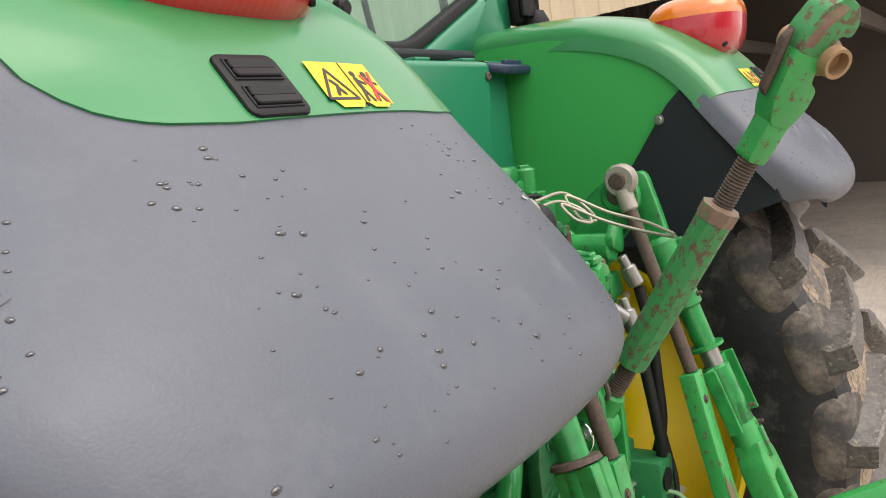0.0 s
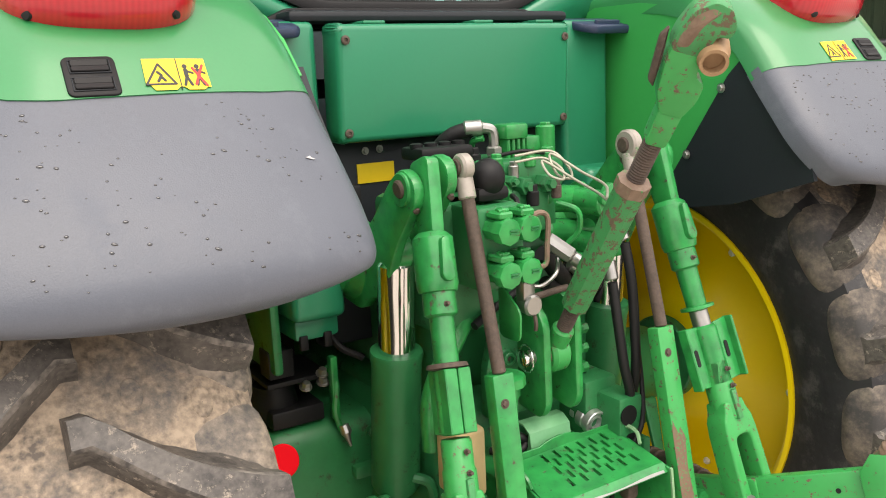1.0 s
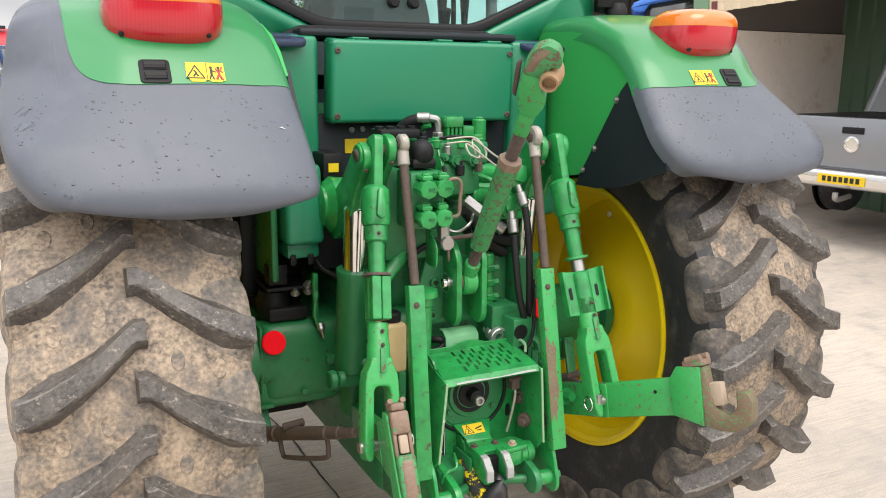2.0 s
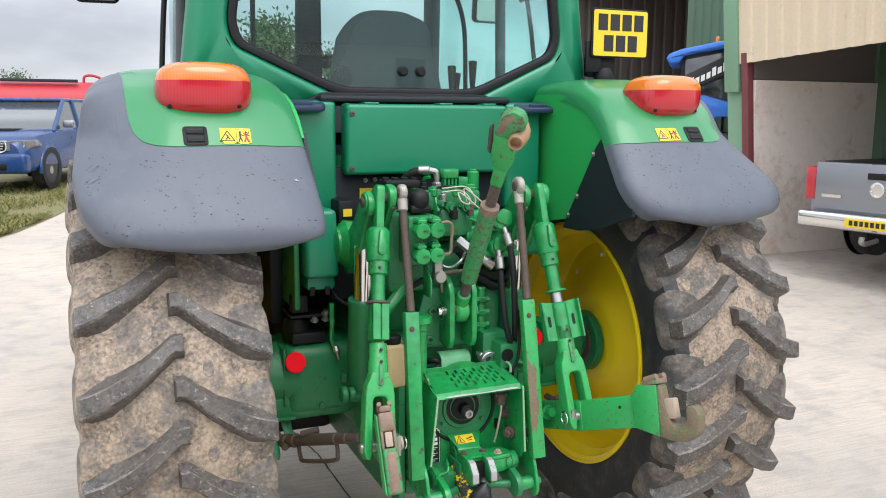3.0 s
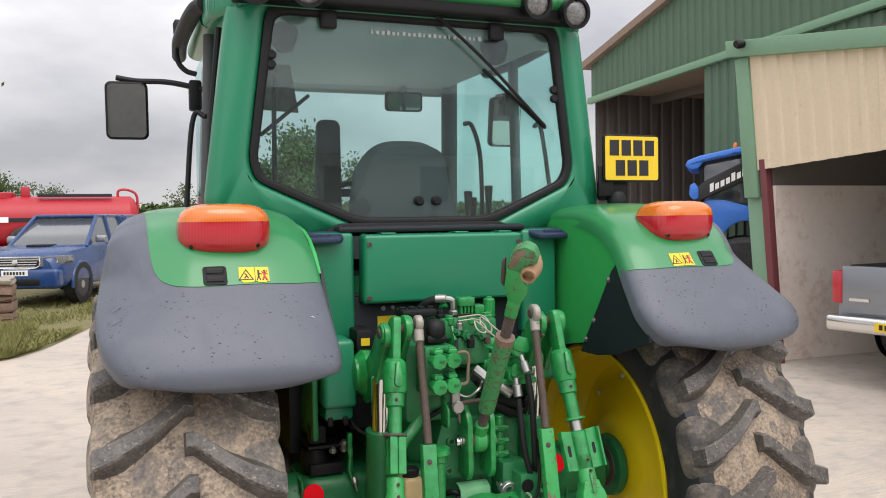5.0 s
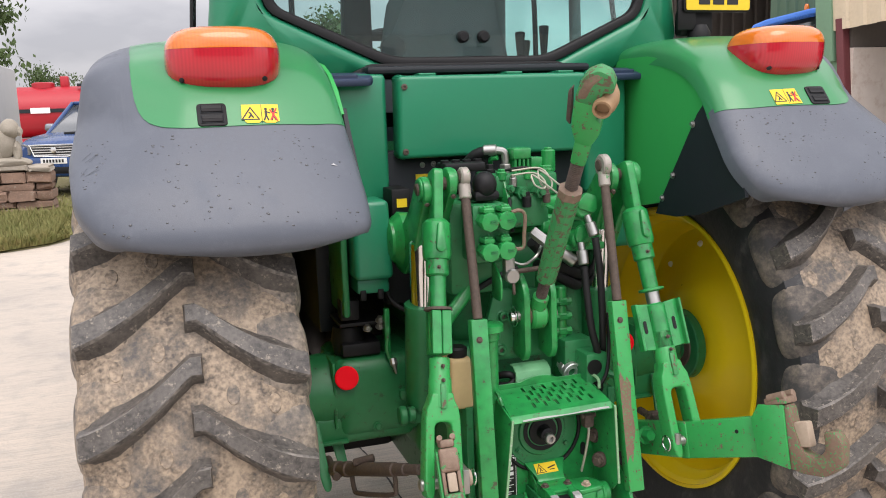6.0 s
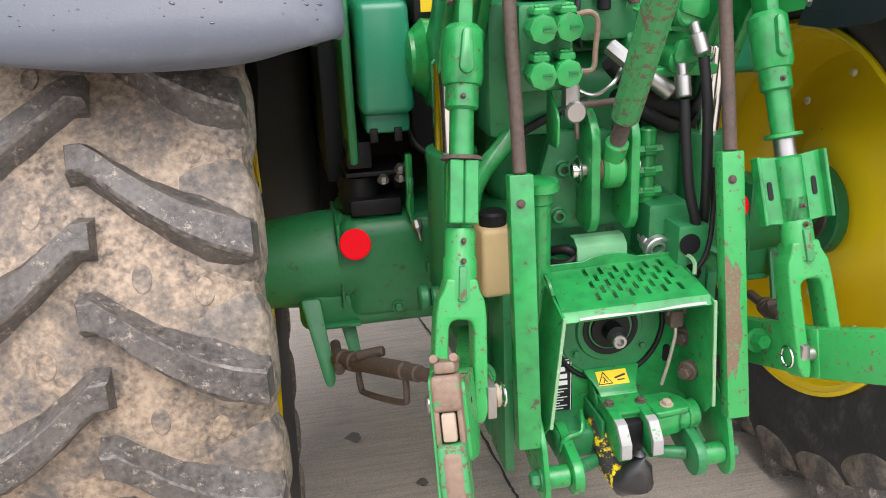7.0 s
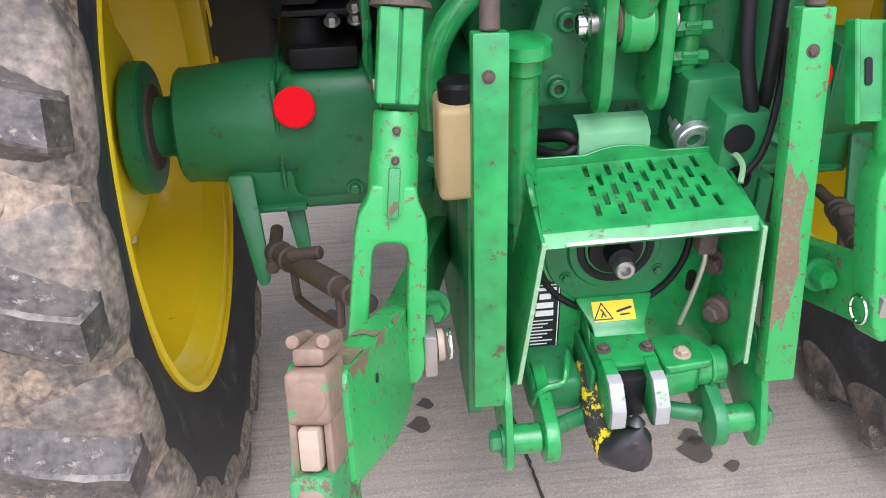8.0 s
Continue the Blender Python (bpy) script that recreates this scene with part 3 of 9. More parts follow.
def carcass_at(r):
    """Half width of the carcass at a radius of its sidewall."""
    rows = [(0.862, 0.0), (0.858, 0.11), (0.842, 0.22), (0.815, 0.268), (0.76, 0.284), (0.69, 0.280), (0.61, 0.262)]
    for (r0, x0), (r1, x1) in zip(rows, rows[1:]):
        if r >= r1:
            return x0 + (x1 - x0) * (r0 - min(r, r0)) / (r0 - r1)
    return rows[-1][1]


def rounded_lobe(half):
    """Rows of points of the raised pad between two lugs where it runs down the shoulder to a rounded end."""
    out = []
    for i in range(12):
        t = i / 11
        row = []
        for j in range(11):
            k = j / 10 * 2 - 1
            wide = 0.150 * math.sqrt(max(0.02, 1 - max(0, (t - 0.5) / 0.5) ** 2.4))
            depth = 0.852 - 0.125 * t
            rise = 0.019 * (1 - abs(k) ** 4) * (1 - t ** 8) * min(1, 0.25 + t * 3) - 0.005
            x = carcass_at(depth) + rise
            a = 0.165 + k * wide + 0.03 * t
            row.append((half * x, -(depth + rise * (1 - t)) * math.sin(a), (depth + rise * (1 - t)) * math.cos(a)))
        out.append(row)
    return out


def lug_angle(t):
    """How far a lug has leaned back at t, 0 in the middle of the tread and 1 at the shoulder."""
    u = max(0, t - 0.11) / 0.89
    return 0.04 + 0.29 * u - 0.11 * u * u


def tread_radius(x):
    return 0.862 - 0.004 * x / 0.11 if x < 0.11 else 0.858 - 0.016 * (x - 0.11) / 0.11


def make_wheel(side, turn):
    cx = CX + side * 1.042
    c = Vector((cx, AY, AZ))
    hub = new("rear_wheel")
    hub.matrix_world = Matrix.Translation(c)
    hub.parent = tractor
    hub.matrix_parent_inverse = world_of(tractor).inverted()
    bm = new_bm()
    prof = [(x, r) for x, r in tyre_profile(0)]
    N = 96
    rings = [[bm.verts.new(c + Vector((x, r * math.sin(2 * math.pi * k / N), r * math.cos(2 * math.pi * k / N)))) for k in range(N)] for x, r in prof]
    for a, b in zip(rings, rings[1:]):
        for k in range(N):
            fa = bm.faces.new((a[k], a[(k + 1) % N], b[(k + 1) % N], b[k]))
            fa.material_index = 0 if max(math.hypot(v.co.y - AY, v.co.z - AZ) for v in fa.verts) > 0.80 + 0.045 * (side > 0) else 1
    tyre = part("tyre", bm, [TYRE, WALLR], hub, "muddy black tractor tyre with worn lugs")
    # lugs: a bar from near the middle to the shoulder, leaning back as it goes out
    for half in (-1, 1):
        bm = new_bm()
        secs = []
        for i in range(13):
            t = min(1, i / 11)
            x = half * (-0.018 + 0.290 * t + (0.009 if i == 12 else 0))
            r0 = 0.84 if t < 0.72 else 0.84 - (0.05 if i < 12 else 0.065) * ((t - 0.72) / 0.28) ** 2
            top = 0.909 - 0.018 * t ** 3 - (0.006 if i == 0 else 0) - (0.058 if i == 12 else 0)
            ang = lug_angle(t)
            w = 0.023 + 0.008 * t
            ring = []
            for r, dw in ((r0, 2.3), (r0 + 0.030, 1.45), (top - 0.007, 1.1), (top, 0.9), (top, -0.9), (top - 0.007, -1.1), (r0 + 0.030, -1.5), (r0, -2.4)):
                a = ang + dw * w / 0.9
                jog = 0.0022 * math.sin(37 * t + 5 * dw)
                ring.append(bm.verts.new((x + half * (0.004 if r == top else 0), -(r + jog) * math.sin(a), (r + jog) * math.cos(a))))
            secs.append(ring)
        for a, b in zip(secs, secs[1:]):
            for k in range(7):
                bm.faces.new((a[k], a[k + 1], b[k + 1], b[k])).material_index = int(k in (2, 4))
        bm.faces.new(secs[0])
        bm.faces.new(secs[-1][::-1])
        me = mesh_of("tread_lug", bm, [LUG, LUGEDGE], angle=40)
        # muddy lobe where the lug's root runs down the shoulder, and the small moulded ovals between lugs
        bm = new_bm()
        lobe = rounded_lobe(half)
        rows2 = [[bm.verts.new(p) for p in row] for row in lobe]
        for a, b in zip(rows2, rows2[1:]):
            for k in range(len(a) - 1):
                bm.faces.new((a[k], a[k + 1], b[k + 1], b[k]))
        lobe_me = mesh_of("shoulder_lobe", bm, LOBE if side > 0 else GREYLOBE if half > 0 else TYRE, angle=60)
        pads = []
        for ox, share in ((0.085, 0.56), (0.185, 0.45)):
            bm = new_bm()
            oa = lug_angle((ox + 0.018) / 0.29) + 2 * math.pi / 21 * share
            rows2 = []
            for size, rise in ((1.08, -0.0015), (0.99, 0.0016), (0.90, 0.0018), (0.78, 0.0010), (0.05, 0.0010)):
                row = []
                for q in range(20):
                    x = ox + 0.016 * size * math.cos(q * math.pi / 10)
                    a = oa + 0.029 * size * math.sin(q * math.pi / 10)
                    r = tread_radius(x) + rise
                    row.append(bm.verts.new((half * x, -r * math.sin(a), r * math.cos(a))))
                rows2.append(row)
            for a, b in zip(rows2, rows2[1:]):
                for q in range(20):
                    bm.faces.new((a[q], a[(q + 1) % 20], b[(q + 1) % 20], b[q]))
            pads.append(mesh_of("moulded_oval", bm, TYRE, angle=70))
        for k in range(21):
            a = 360 / 21 * k + turn[half > 0]
            part("tread_lug", me, None, tyre, at=Matrix.Translation(c) @ pose(0, 0, 0, a, 0, 0))
            part("shoulder_lobe", lobe_me, None, tyre, at=Matrix.Translation(c) @ pose(0, 0, 0, a, 0, 0))
            for pad_me in pads:
                part("moulded_oval", pad_me, None, tyre, at=Matrix.Translation(c) @ pose(0, 0, 0, a, 0, 0))
    # rim: barrel, then a dished disc towards the outside
    s = side
    bm = new_bm()
    prof = [(-0.252, 0.553), (-0.250, 0.566), (-0.236, 0.566), (-0.226, 0.543), (-0.195, 0.535), (-0.175, 0.515), (-0.12, 0.507), (-0.06, 0.497), (-0.02, 0.47), (-0.012, 0.43), (-0.025, 0.37),
            (-0.055, 0.30), (-0.085, 0.25), (-0.105, 0.225), (-0.116, 0.205), (-0.122, 0.18), (-0.122, 0.02)]
    rings = [[bm.verts.new(c + Vector((s * x, r * math.sin(2 * math.pi * k / N), r * math.cos(2 * math.pi * k / N)))) for k in range(N)] for x, r in prof]
    for a, b in zip(rings, rings[1:]):
        for k in range(N):
            bm.faces.new((a[k], a[(k + 1) % N], b[(k + 1) % N], b[k]))
    bm.faces.new(rings[-1])
    thicken(bm, 0.008)
    rim = part("rim", bm, YELLOW, hub, "glossy yellow pressed steel rim")
    for k in range(10):
        a = 2 * math.pi * k / 10 + 0.2
        p = c + Vector((s * -0.019, 0.40 * math.sin(a), 0.40 * math.cos(a)))
        bm = new_bm()
        lathe(bm, p, p + Vector((-s, 0, 0)), [(0, 0.013), (0.014, 0.013), (0.020, 0.008)], 8)
        part("rim_bolt", bm, WHITE, rim)
    return hub


make_wheel(-1, (62.7, 54.0))
make_wheel(1, (60.0, 51.5))



def along(a, b, roll=0.0):
    """A frame at a whose z runs towards b and whose x keeps to the world's x."""
    z = (Vector(b) - Vector(a)).normalized()
    x = Vector((1, 0, 0))
    x = (x - z * x.dot(z)).normalized()
    y = z.cross(x)
    m = Matrix((x, y, z)).transposed().to_4x4()
    return Matrix.Translation(a) @ m @ pose(0, 0, 0, 0, 0, roll)


def lerp(a, b, t):
    return Vector(a) + (Vector(b) - Vector(a)) * t


def bolt(bm, p, d, r=0.012, h=0.01, washer=True):
    """A hexagon bolt head on a washer, standing along d."""
    p, d = Vector(p), Vector(d).normalized()
    if washer:
        lathe(bm, p, p + d, [(0, r * 1.45), (h * 0.25, r * 1.45), (h * 0.25, r)], 14)
    lathe(bm, p + d * h * 0.25, p + d, [(0, r), (h * 0.8, r), (h, r * 0.8)], 6)


def bolts(name, where, d, r, h, material, parent):
    for p in where:
        bm = new_bm()
        bolt(bm, p, d, r, h)
        part(name, bm, material, parent)


# ---- cab ----
GY = -0.09


def rounded(pts, r, n=4):
    """The outline with its corners rounded."""
    out = []
    m = len(pts)
    for i in range(m):
        p, a, b = Vector(pts[i]), Vector(pts[i - 1]), Vector(pts[(i + 1) % m])
        ra = min(r, (a - p).length * 0.45, (b - p).length * 0.45)
        s, e = p + (a - p).normalized() * ra, p + (b - p).normalized() * ra
        for k in range(n + 1):
            t = k / n
            out.append(tuple((s * (1 - t) + p * t) * (1 - t) + (p * (1 - t) + e * t) * t))
    return out


def window_line(g):
    pts = [(-0.28 - g * 0.4, 1.962 - g), (0.325 + g * 0.4, 1.962 - g), (0.695 + g, 2.13 - g * 0.5), (0.722 + g, 2.205), (0.648 + g, 2.82 + g), (-0.63 - g, 2.82 + g), (-0.712 - g, 2.215), (-0.688 - g, 2.14 - g * 0.5)]
    return rounded(pts, 0.06)


def cab_line(g):
    pts = [(-0.36 - g * 0.3, 1.905 - g), (0.36 + g * 0.3, 1.905 - g), (0.60 + g, 1.905 - g * 0.6), (0.905 + g, 2.02), (0.80 + g, 2.86 + g), (-0.80 - g, 2.86 + g), (-0.905 - g, 2.02), (-0.60 - g, 1.905 - g * 0.6)]
    return rounded(pts, 0.05)


def hoop(bm, loops):
    """A closed band through loops of equal length, each an outline in x, z with its y."""
    R = [[bm.verts.new((CX + x, y, z)) for x, z in line] for line, y in loops]
    n = len(R[0])
    for a, b in zip(R, R[1:] + R[:1]):
        for k in range(n):
            bm.faces.new((a[k], a[(k + 1) % n], b[(k + 1) % n], b[k]))


bm = new_bm()
hoop(bm, [(window_line(0.022), GY + 0.05), (window_line(0.022), GY - 0.015), (window_line(0.045), GY - 0.035), (cab_line(-0.03), GY - 0.03), (cab_line(0.0), GY + 0.01), (cab_line(0.0), GY + 0.10), (cab_line(-0.05), GY + 0.10)])
cab = part("cab_frame", bm, G_CAB, tractor, "dark green steel cab frame", angle=60)
bm = new_bm()
hoop(bm, [(window_line(-0.014), GY - 0.022), (window_line(-0.004), GY - 0.03), (window_line(0.02), GY - 0.026), (window_line(0.023), GY), (window_line(-0.014), GY)])
part("window_seal", bm, BLACK, tractor, "black rubber window seal", angle=60)
bm = new_bm()
slab(bm, [(CX + x, z) for x, z in window_line(0.0)], 0.006, at_y(GY - 0.008))
pane = part("rear_window", bm, GLASS, tractor, "large tinted rear window of the cab", smooth=False)
pane.visible_shadow = False
bm = new_bm()
slab(bm, rounded([(-0.47, 1.898), (0.49, 1.898), (0.46, 1.915), (0.365, 1.952), (-0.355, 1.952), (-0.44, 1.915)], 0.01, 3), 0.03, at_y(GY - 0.062), 0.004)
part("sill_cover", bm, BLACK, tractor, "black plastic cover below the rear window")
# window hinges and latches
for x, z in ((-0.635, 2.60), (-0.632, 2.64), (0.655, 2.55), (0.658, 2.51)):
    bm = new_bm()
    lathe(bm, (CX + x, GY - 0.012, z), (CX + x, GY - 1, z), [(0, 0.020), (0.008, 0.020), (0.014, 0.014)], 14)
    part("hinge_cap", bm, BLACK, pane)
for x in (-0.40, 0.36):
    bm = new_bm()
    box(bm, (CX + x - 0.035, GY - 0.05, 2.755), (CX + x + 0.035, GY - 0.012, 2.83), 0.008)
    part("window_hinge", bm, BLACK, pane)
for x in (-0.06, 0.02):
    bm = new_bm()
    lathe(bm, (CX + x + 0.05, GY - 0.010, 2.045), (CX + x + 0.05, GY - 1, 2.045), [(0, 0.022), (0.02, 0.022), (0.028, 0.015)], 16)
    part("latch_knob", bm, BLACK, pane)
bm = new_bm()
tube(bm, [(CX + 0.06, GY - 0.05, 2.85), (CX + 0.30, GY - 0.045, 2.66), (CX + 0.60, GY - 0.035, 2.38)], 0.008, 8)
box(bm, (-0.01, -0.014, -0.20), (0.01, 0.0, 0.20), 0.004, 1, look((CX + 0.46, GY - 0.02, 2.505), (CX + 0.82, GY - 0.02, 2.21)) @ pose(0, 0, 0, 0, 0, 0))
part("wiper", bm, BLACK, tractor, "black rear window wiper")
# faded lettering along the top of the glass: plain bars
for k in range(22):
    w = 0.013 if k % 5 else 0.007
    bm = new_bm()
    box(bm, (CX - 0.21 + k * 0.0235, GY - 0.0105, 2.752), (CX - 0.21 + k * 0.0235 + w, GY - 0.0095, 2.766 + 0.004 * (k % 3 == 0)))
    part("lettering_bar", bm, LINER, pane, smooth=False)

# roof with its dark light bar
bm = new_bm()
slab(bm, rounded([(-0.70, -0.225), (0.70, -0.225), (0.85, 0.05), (0.86, 0.3), (0.84, 1.50), (-0.84, 1.50), (-0.86, 0.3), (-0.85, 0.05)], 0.12, 6), 0.085, pose(CX, 0, 2.885), 0.035, 4)
slab(bm, rounded([(-0.40, -0.20), (0.44, -0.20), (0.52, 0.1), (0.52, 1.40), (-0.48, 1.40), (-0.48, 0.1)], 0.08, 6), 0.030, pose(CX, 0, 2.962), 0.012, 3)
part("cab_roof", bm, G_FEND, tractor, "green moulded cab roof", angle=50)
bm = new_bm()
box(bm, (CX - 0.79, -0.20, 2.835), (CX + 0.79, 0.0, 2.925), 0.02, 3)
part("light_bar", bm, BLACK, tractor)
bm = new_bm()
box(bm, (CX - 0.72, -0.02, 2.78), (CX + 0.72, 1.45, 2.83), 0.02)
part("headliner", bm, LINER, tractor, "pale grey cab headliner")
for s in (-1, 1):
    bm = new_bm()
    tube(bm, [(CX + s * 0.86, 0.16, 2.89), (CX + s * 0.90, 0.32, 2.88), (CX + s * 0.92, 0.8, 2.86), (CX + s * 0.90, 1.2, 2.86)], 0.038, 12)
    part("gutter", bm, BLACK, tractor)
    bm = new_bm()
    slab(bm, rounded([(s * 0.66, -0.12), (s * 0.78, -0.12), (s * 0.865, 0.03), (s * 0.875, 0.26), (s * 0.66, 0.26)], 0.05, 5), 0.13, pose(CX, 0, 2.80), 0.035, 3)
    part("roof_corner", bm, G_CAB, tractor)
for x, z in ((-0.705, 2.885), (-0.50, 2.888), (0.50, 2.915), (0.69, 2.885)):
    bm = new_bm()
    p = Vector((CX + x, -0.16, z))
    d = Vector((0.10 * x, -1, -0.16)).normalized()
    lathe(bm, p, p + d, [(0, 0.045), (0.03, 0.062), (0.09, 0.070), (0.098, 0.070), (0.098, 0.057), (0.085, 0.053)], 28)
    wl_ob = part("work_lamp", bm, BLACK, tractor, "round black work lamp with clear ribbed lens")
    bm = new_bm()
    lathe(bm, p + d * 0.086, p + d, [(0, 0.054), (0.004, 0.050), (0.012, 0.03), (0.014, 0.002)], 24)
    part("lens", bm, LENS, wl_ob)

# cab sides, pillars and front, seen through the glass
for s in (-1, 1):
    for a, b, r in (((0.80, 0.62, 2.86), (0.84, 0.66, 1.75), 0.028), ((0.72, 1.36, 2.84), (0.76, 1.50, 1.72), 0.05)):
        bm = new_bm()
        rod(bm, (CX + s * a[0], a[1], a[2]), (CX + s * b[0], b[1], b[2]), r, seg=12)
        part("cab_pillar", bm, PILLAR, tractor)
    bm = new_bm()
    slab(bm, [(0.03, 1.9), (0.62, 1.5), (1.58, 1.6), (1.42, 2.82), (0.0, 2.84)], 0.005, at_x(CX + s * 0.80))
    p = part("side_window", bm, SIDEGLASS, tractor, smooth=False)
    p.visible_shadow = False
    bm = new_bm()
    tube(bm, [(CX + s * 0.84, 0.45, 2.45), (CX + s * 0.90, 0.48, 2.42), (CX + s * 0.95, 0.42, 1.85)], 0.012, 8)
    part("grab_rail", bm, BLACK, tractor)
    bm = new_bm()
    tube(bm, [(CX + s * 0.815, 0.10, 2.78), (CX + s * 0.85, 0.12, 2.4), (CX + s * 0.87, 0.1, 2.02)], 0.014, 8)
    part("door_seal", bm, BLACK, tractor)
    # mirror on its arm
    arm, mx = new_bm(), 1.175 if s < 0 else 0.89
    tube(arm, [(CX + s * 0.80, 0.78, 2.62), (CX + s * (mx - 0.20 if s < 0 else 0.83), 0.84, 2.66), (CX + s * (mx - 0.05), 0.9, 2.67), (CX + s * (mx + 0.045), 0.92, 2.685)], 0.014, 8)
    box(arm, (CX + s * 0.855 - 0.03, 0.78, 2.52), (CX + s * 0.855 + 0.03, 0.85, 2.67), 0.012)
    mir = part("wing_mirror", arm, BLACK, tractor, "black wing mirror on a long arm")
    bm = new_bm()
    slab(bm, round_rect(0.20, 0.285, 0.03), 0.045, pose(CX + s * mx, 0.90, 2.522, 6.5, 0, 4 * s) @ XZ, 0.012, 3)
    part("mirror_housing", bm, BLACK, mir)
    bm = new_bm()
    slab(bm, round_rect(0.178, 0.26, 0.022), 0.003, pose(CX + s * mx, 0.90, 2.522, 6.5, 0, 4 * s) @ Matrix.Translation((0, -0.0035, 0)) @ XZ)
    part("mirror_glass", bm, MIRROR, mir, smooth=False)
bm = new_bm()
tube(bm, [(CX - 0.85, 0.8, 2.70), (CX - 0.90, 0.82, 2.72), (CX - 0.935, 0.84, 2.78), (CX - 0.93, 0.84, 2.90)], 0.013, 8)
lathe(bm, (CX - 0.93, 0.84, 2.90), (CX - 0.93, 0.84, 3.0), [(0, 0.02), (0.05, 0.022), (0.07, 0.012)], 12)
part("indicator_stalk", bm, BLACK, tractor)
bm = new_bm()
box(bm, (CX - 0.72, 1.42, 2.74), (CX + 0.72, 1.5, 2.82), 0.02)
part("roof_rail", bm, LINER, tractor)
bm = new_bm()
box(bm, (CX - 0.62, 1.55, 1.5), (CX + 0.62, 1.62, 1.78), 0.02)
part("front_frame", bm, DARK, tractor)
bm = new_bm()
box(bm, (CX - 0.80, -0.03, 1.45), (CX + 0.80, 1.5, 1.52), 0.01)
part("cab_floor", bm, DARK, tractor)
for s in (-1, 1):
    bm = new_bm()
    box(bm, (CX + s * 0.46 - 0.13, 0.0, 1.52), (CX + s * 0.46 + 0.13, 0.75, 1.98), 0.05, 3)
    part("side_console", bm, DARK, tractor)

# inside the cab
bm = new_bm()
rod(bm, (-0.60, 0.33, 2.36), (-0.30, 0.70, 2.60), 0.010, seg=8)
part("gas_strut", bm, BLACK, tractor)
bm = new_bm()
rod(bm, (-0.565, 0.20, 2.12), (-0.56, 0.20, 2.62), 0.011, seg=8)
part("window_bar", bm, BLACK, tractor)
bm = new_bm()
grid_sheet(bm, lambda u, v: Vector((CX + 0.058 + (u - 0.5) * (0.50 - 0.10 * max(0, v - 0.5) ** 1.5), 0.36 + 0.05 * (2 * u - 1) ** 2 - 0.08 * v + 0.03 * math.sin(3 * v), 1.78 + 0.56 * v - 0.13 * v * abs(2 * u - 1) ** 3.5)), 24, 16)
thicken(bm, 0.11)
back = part("seat_backrest", bm, SEATM, tractor, "grey-black cloth seat back", angle=60)
bm = new_bm()
box(bm, (CX - 0.28, 0.38, 1.72), (CX + 0.24, 0.85, 1.86), 0.06, 4)
part("seat_cushion", bm, SEATM, tractor)
bm = new_bm()
box(bm, (CX + 0.056, 0.268, 1.90), (CX + 0.060, 0.275, 2.28))
part("seat_seam", bm, BLACK, back)
bm = new_bm()
box(bm, (CX - 0.12, 0.27, 1.98), (CX + 0.12, 0.33, 2.06), 0.02)
part("seat_bracket", bm, BLACK, tractor)
bm = new_bm()
slab(bm, rounded([(-0.075, -0.26), (0.06, -0.26), (0.058, 0.245), (-0.058, 0.245)], 0.04), 0.05, pose(CX - 0.270, 0.42, 2.205, 0, 0, 8) @ XZ, 0.015)
box(bm, (CX - 0.25, 0.45, 2.08), (CX - 0.14, 0.49, 2.12), 0.01)
part("door_console", bm, BLACK, tractor, "upright black control console")
bm = new_bm()
slab(bm, round_rect(0.24, 0.12, 0.025), 0.03, pose(CX + 0.42, 1.35, 2.685, 4, 0, 0) @ XZ, 0.01)
box(bm, (CX + 0.40, 1.36, 2.73), (CX + 0.44, 1.4, 2.8), 0.01)
im = part("inner_mirror", bm, BLACK, tractor, "black inside mirror")
bm = new_bm()
slab(bm, round_rect(0.215, 0.098, 0.02), 0.003, pose(CX + 0.42, 1.346, 2.685, 4, 0, 0) @ XZ)
part("mirror_glass", bm, MIRROR, im, smooth=False)
bm = new_bm()
tube(bm, [(CX + 0.50, 0.6, 2.47), (CX + 0.55, 0.61, 2.46), (CX + 0.60, 0.62, 2.3), (CX + 0.61, 0.62, 1.95)], 0.012, 8)
part("grab_handle", bm, BLACK, tractor)
bm = new_bm()
lathe(bm, (CX + 0.02, 1.0, 2.02), (CX + 0.02, 1.2, 1.90), [(-0.012, 0.185), (0.0, 0.205), (0.014, 0.205), (0.024, 0.185), (0.012, 0.17)], 32, cap=False)
lathe(bm, (CX + 0.02, 1.02, 2.01), (CX + 0.02, 1.3, 1.84), [(0, 0.05), (0.05, 0.06), (0.35, 0.08)], 14)
part("steering_wheel", bm, BLACK, tractor)
for x, y, z, h in ((0.40, 0.32, 1.97, 0.13), (0.46, 0.40, 1.97, 0.10), (0.53, 0.36, 1.97, 0.16), (0.345, 0.42, 1.97, 0.11)):
    bm = new_bm()
    rod(bm, (CX + x, y, z), (CX + x + 0.01, y + 0.02, z + h), 0.011, 0.022, 12)
    part("control_lever", bm, BLACK, tractor)
bm = new_bm()
lathe(bm, (CX - 0.24, 0.03, 2.02), (CX - 0.24, -1, 2.02), [(0, 0.045), (0.03, 0.045), (0.035, 0.03)], 20)
part("speaker", bm, DARK, tractor)
for x in (-0.56, 0.42):
    bm = new_bm()
    lathe(bm, (CX + x, 0.05, 2.80), (CX + x, 0.0, 2.70), [(0, 0.06), (0.06, 0.065), (0.12, 0.04)], 16)
    part("roof_speaker", bm, BLACK, tractor)
bm = new_bm()
slab(bm, [(-0.64, 2.76), (-0.38, 2.76), (-0.34, 2.52), (-0.52, 2.53), (-0.60, 2.6)], 0.02, at_y(0.75))
part("sun_blind", bm, LUG, tractor)
bm = new_bm()
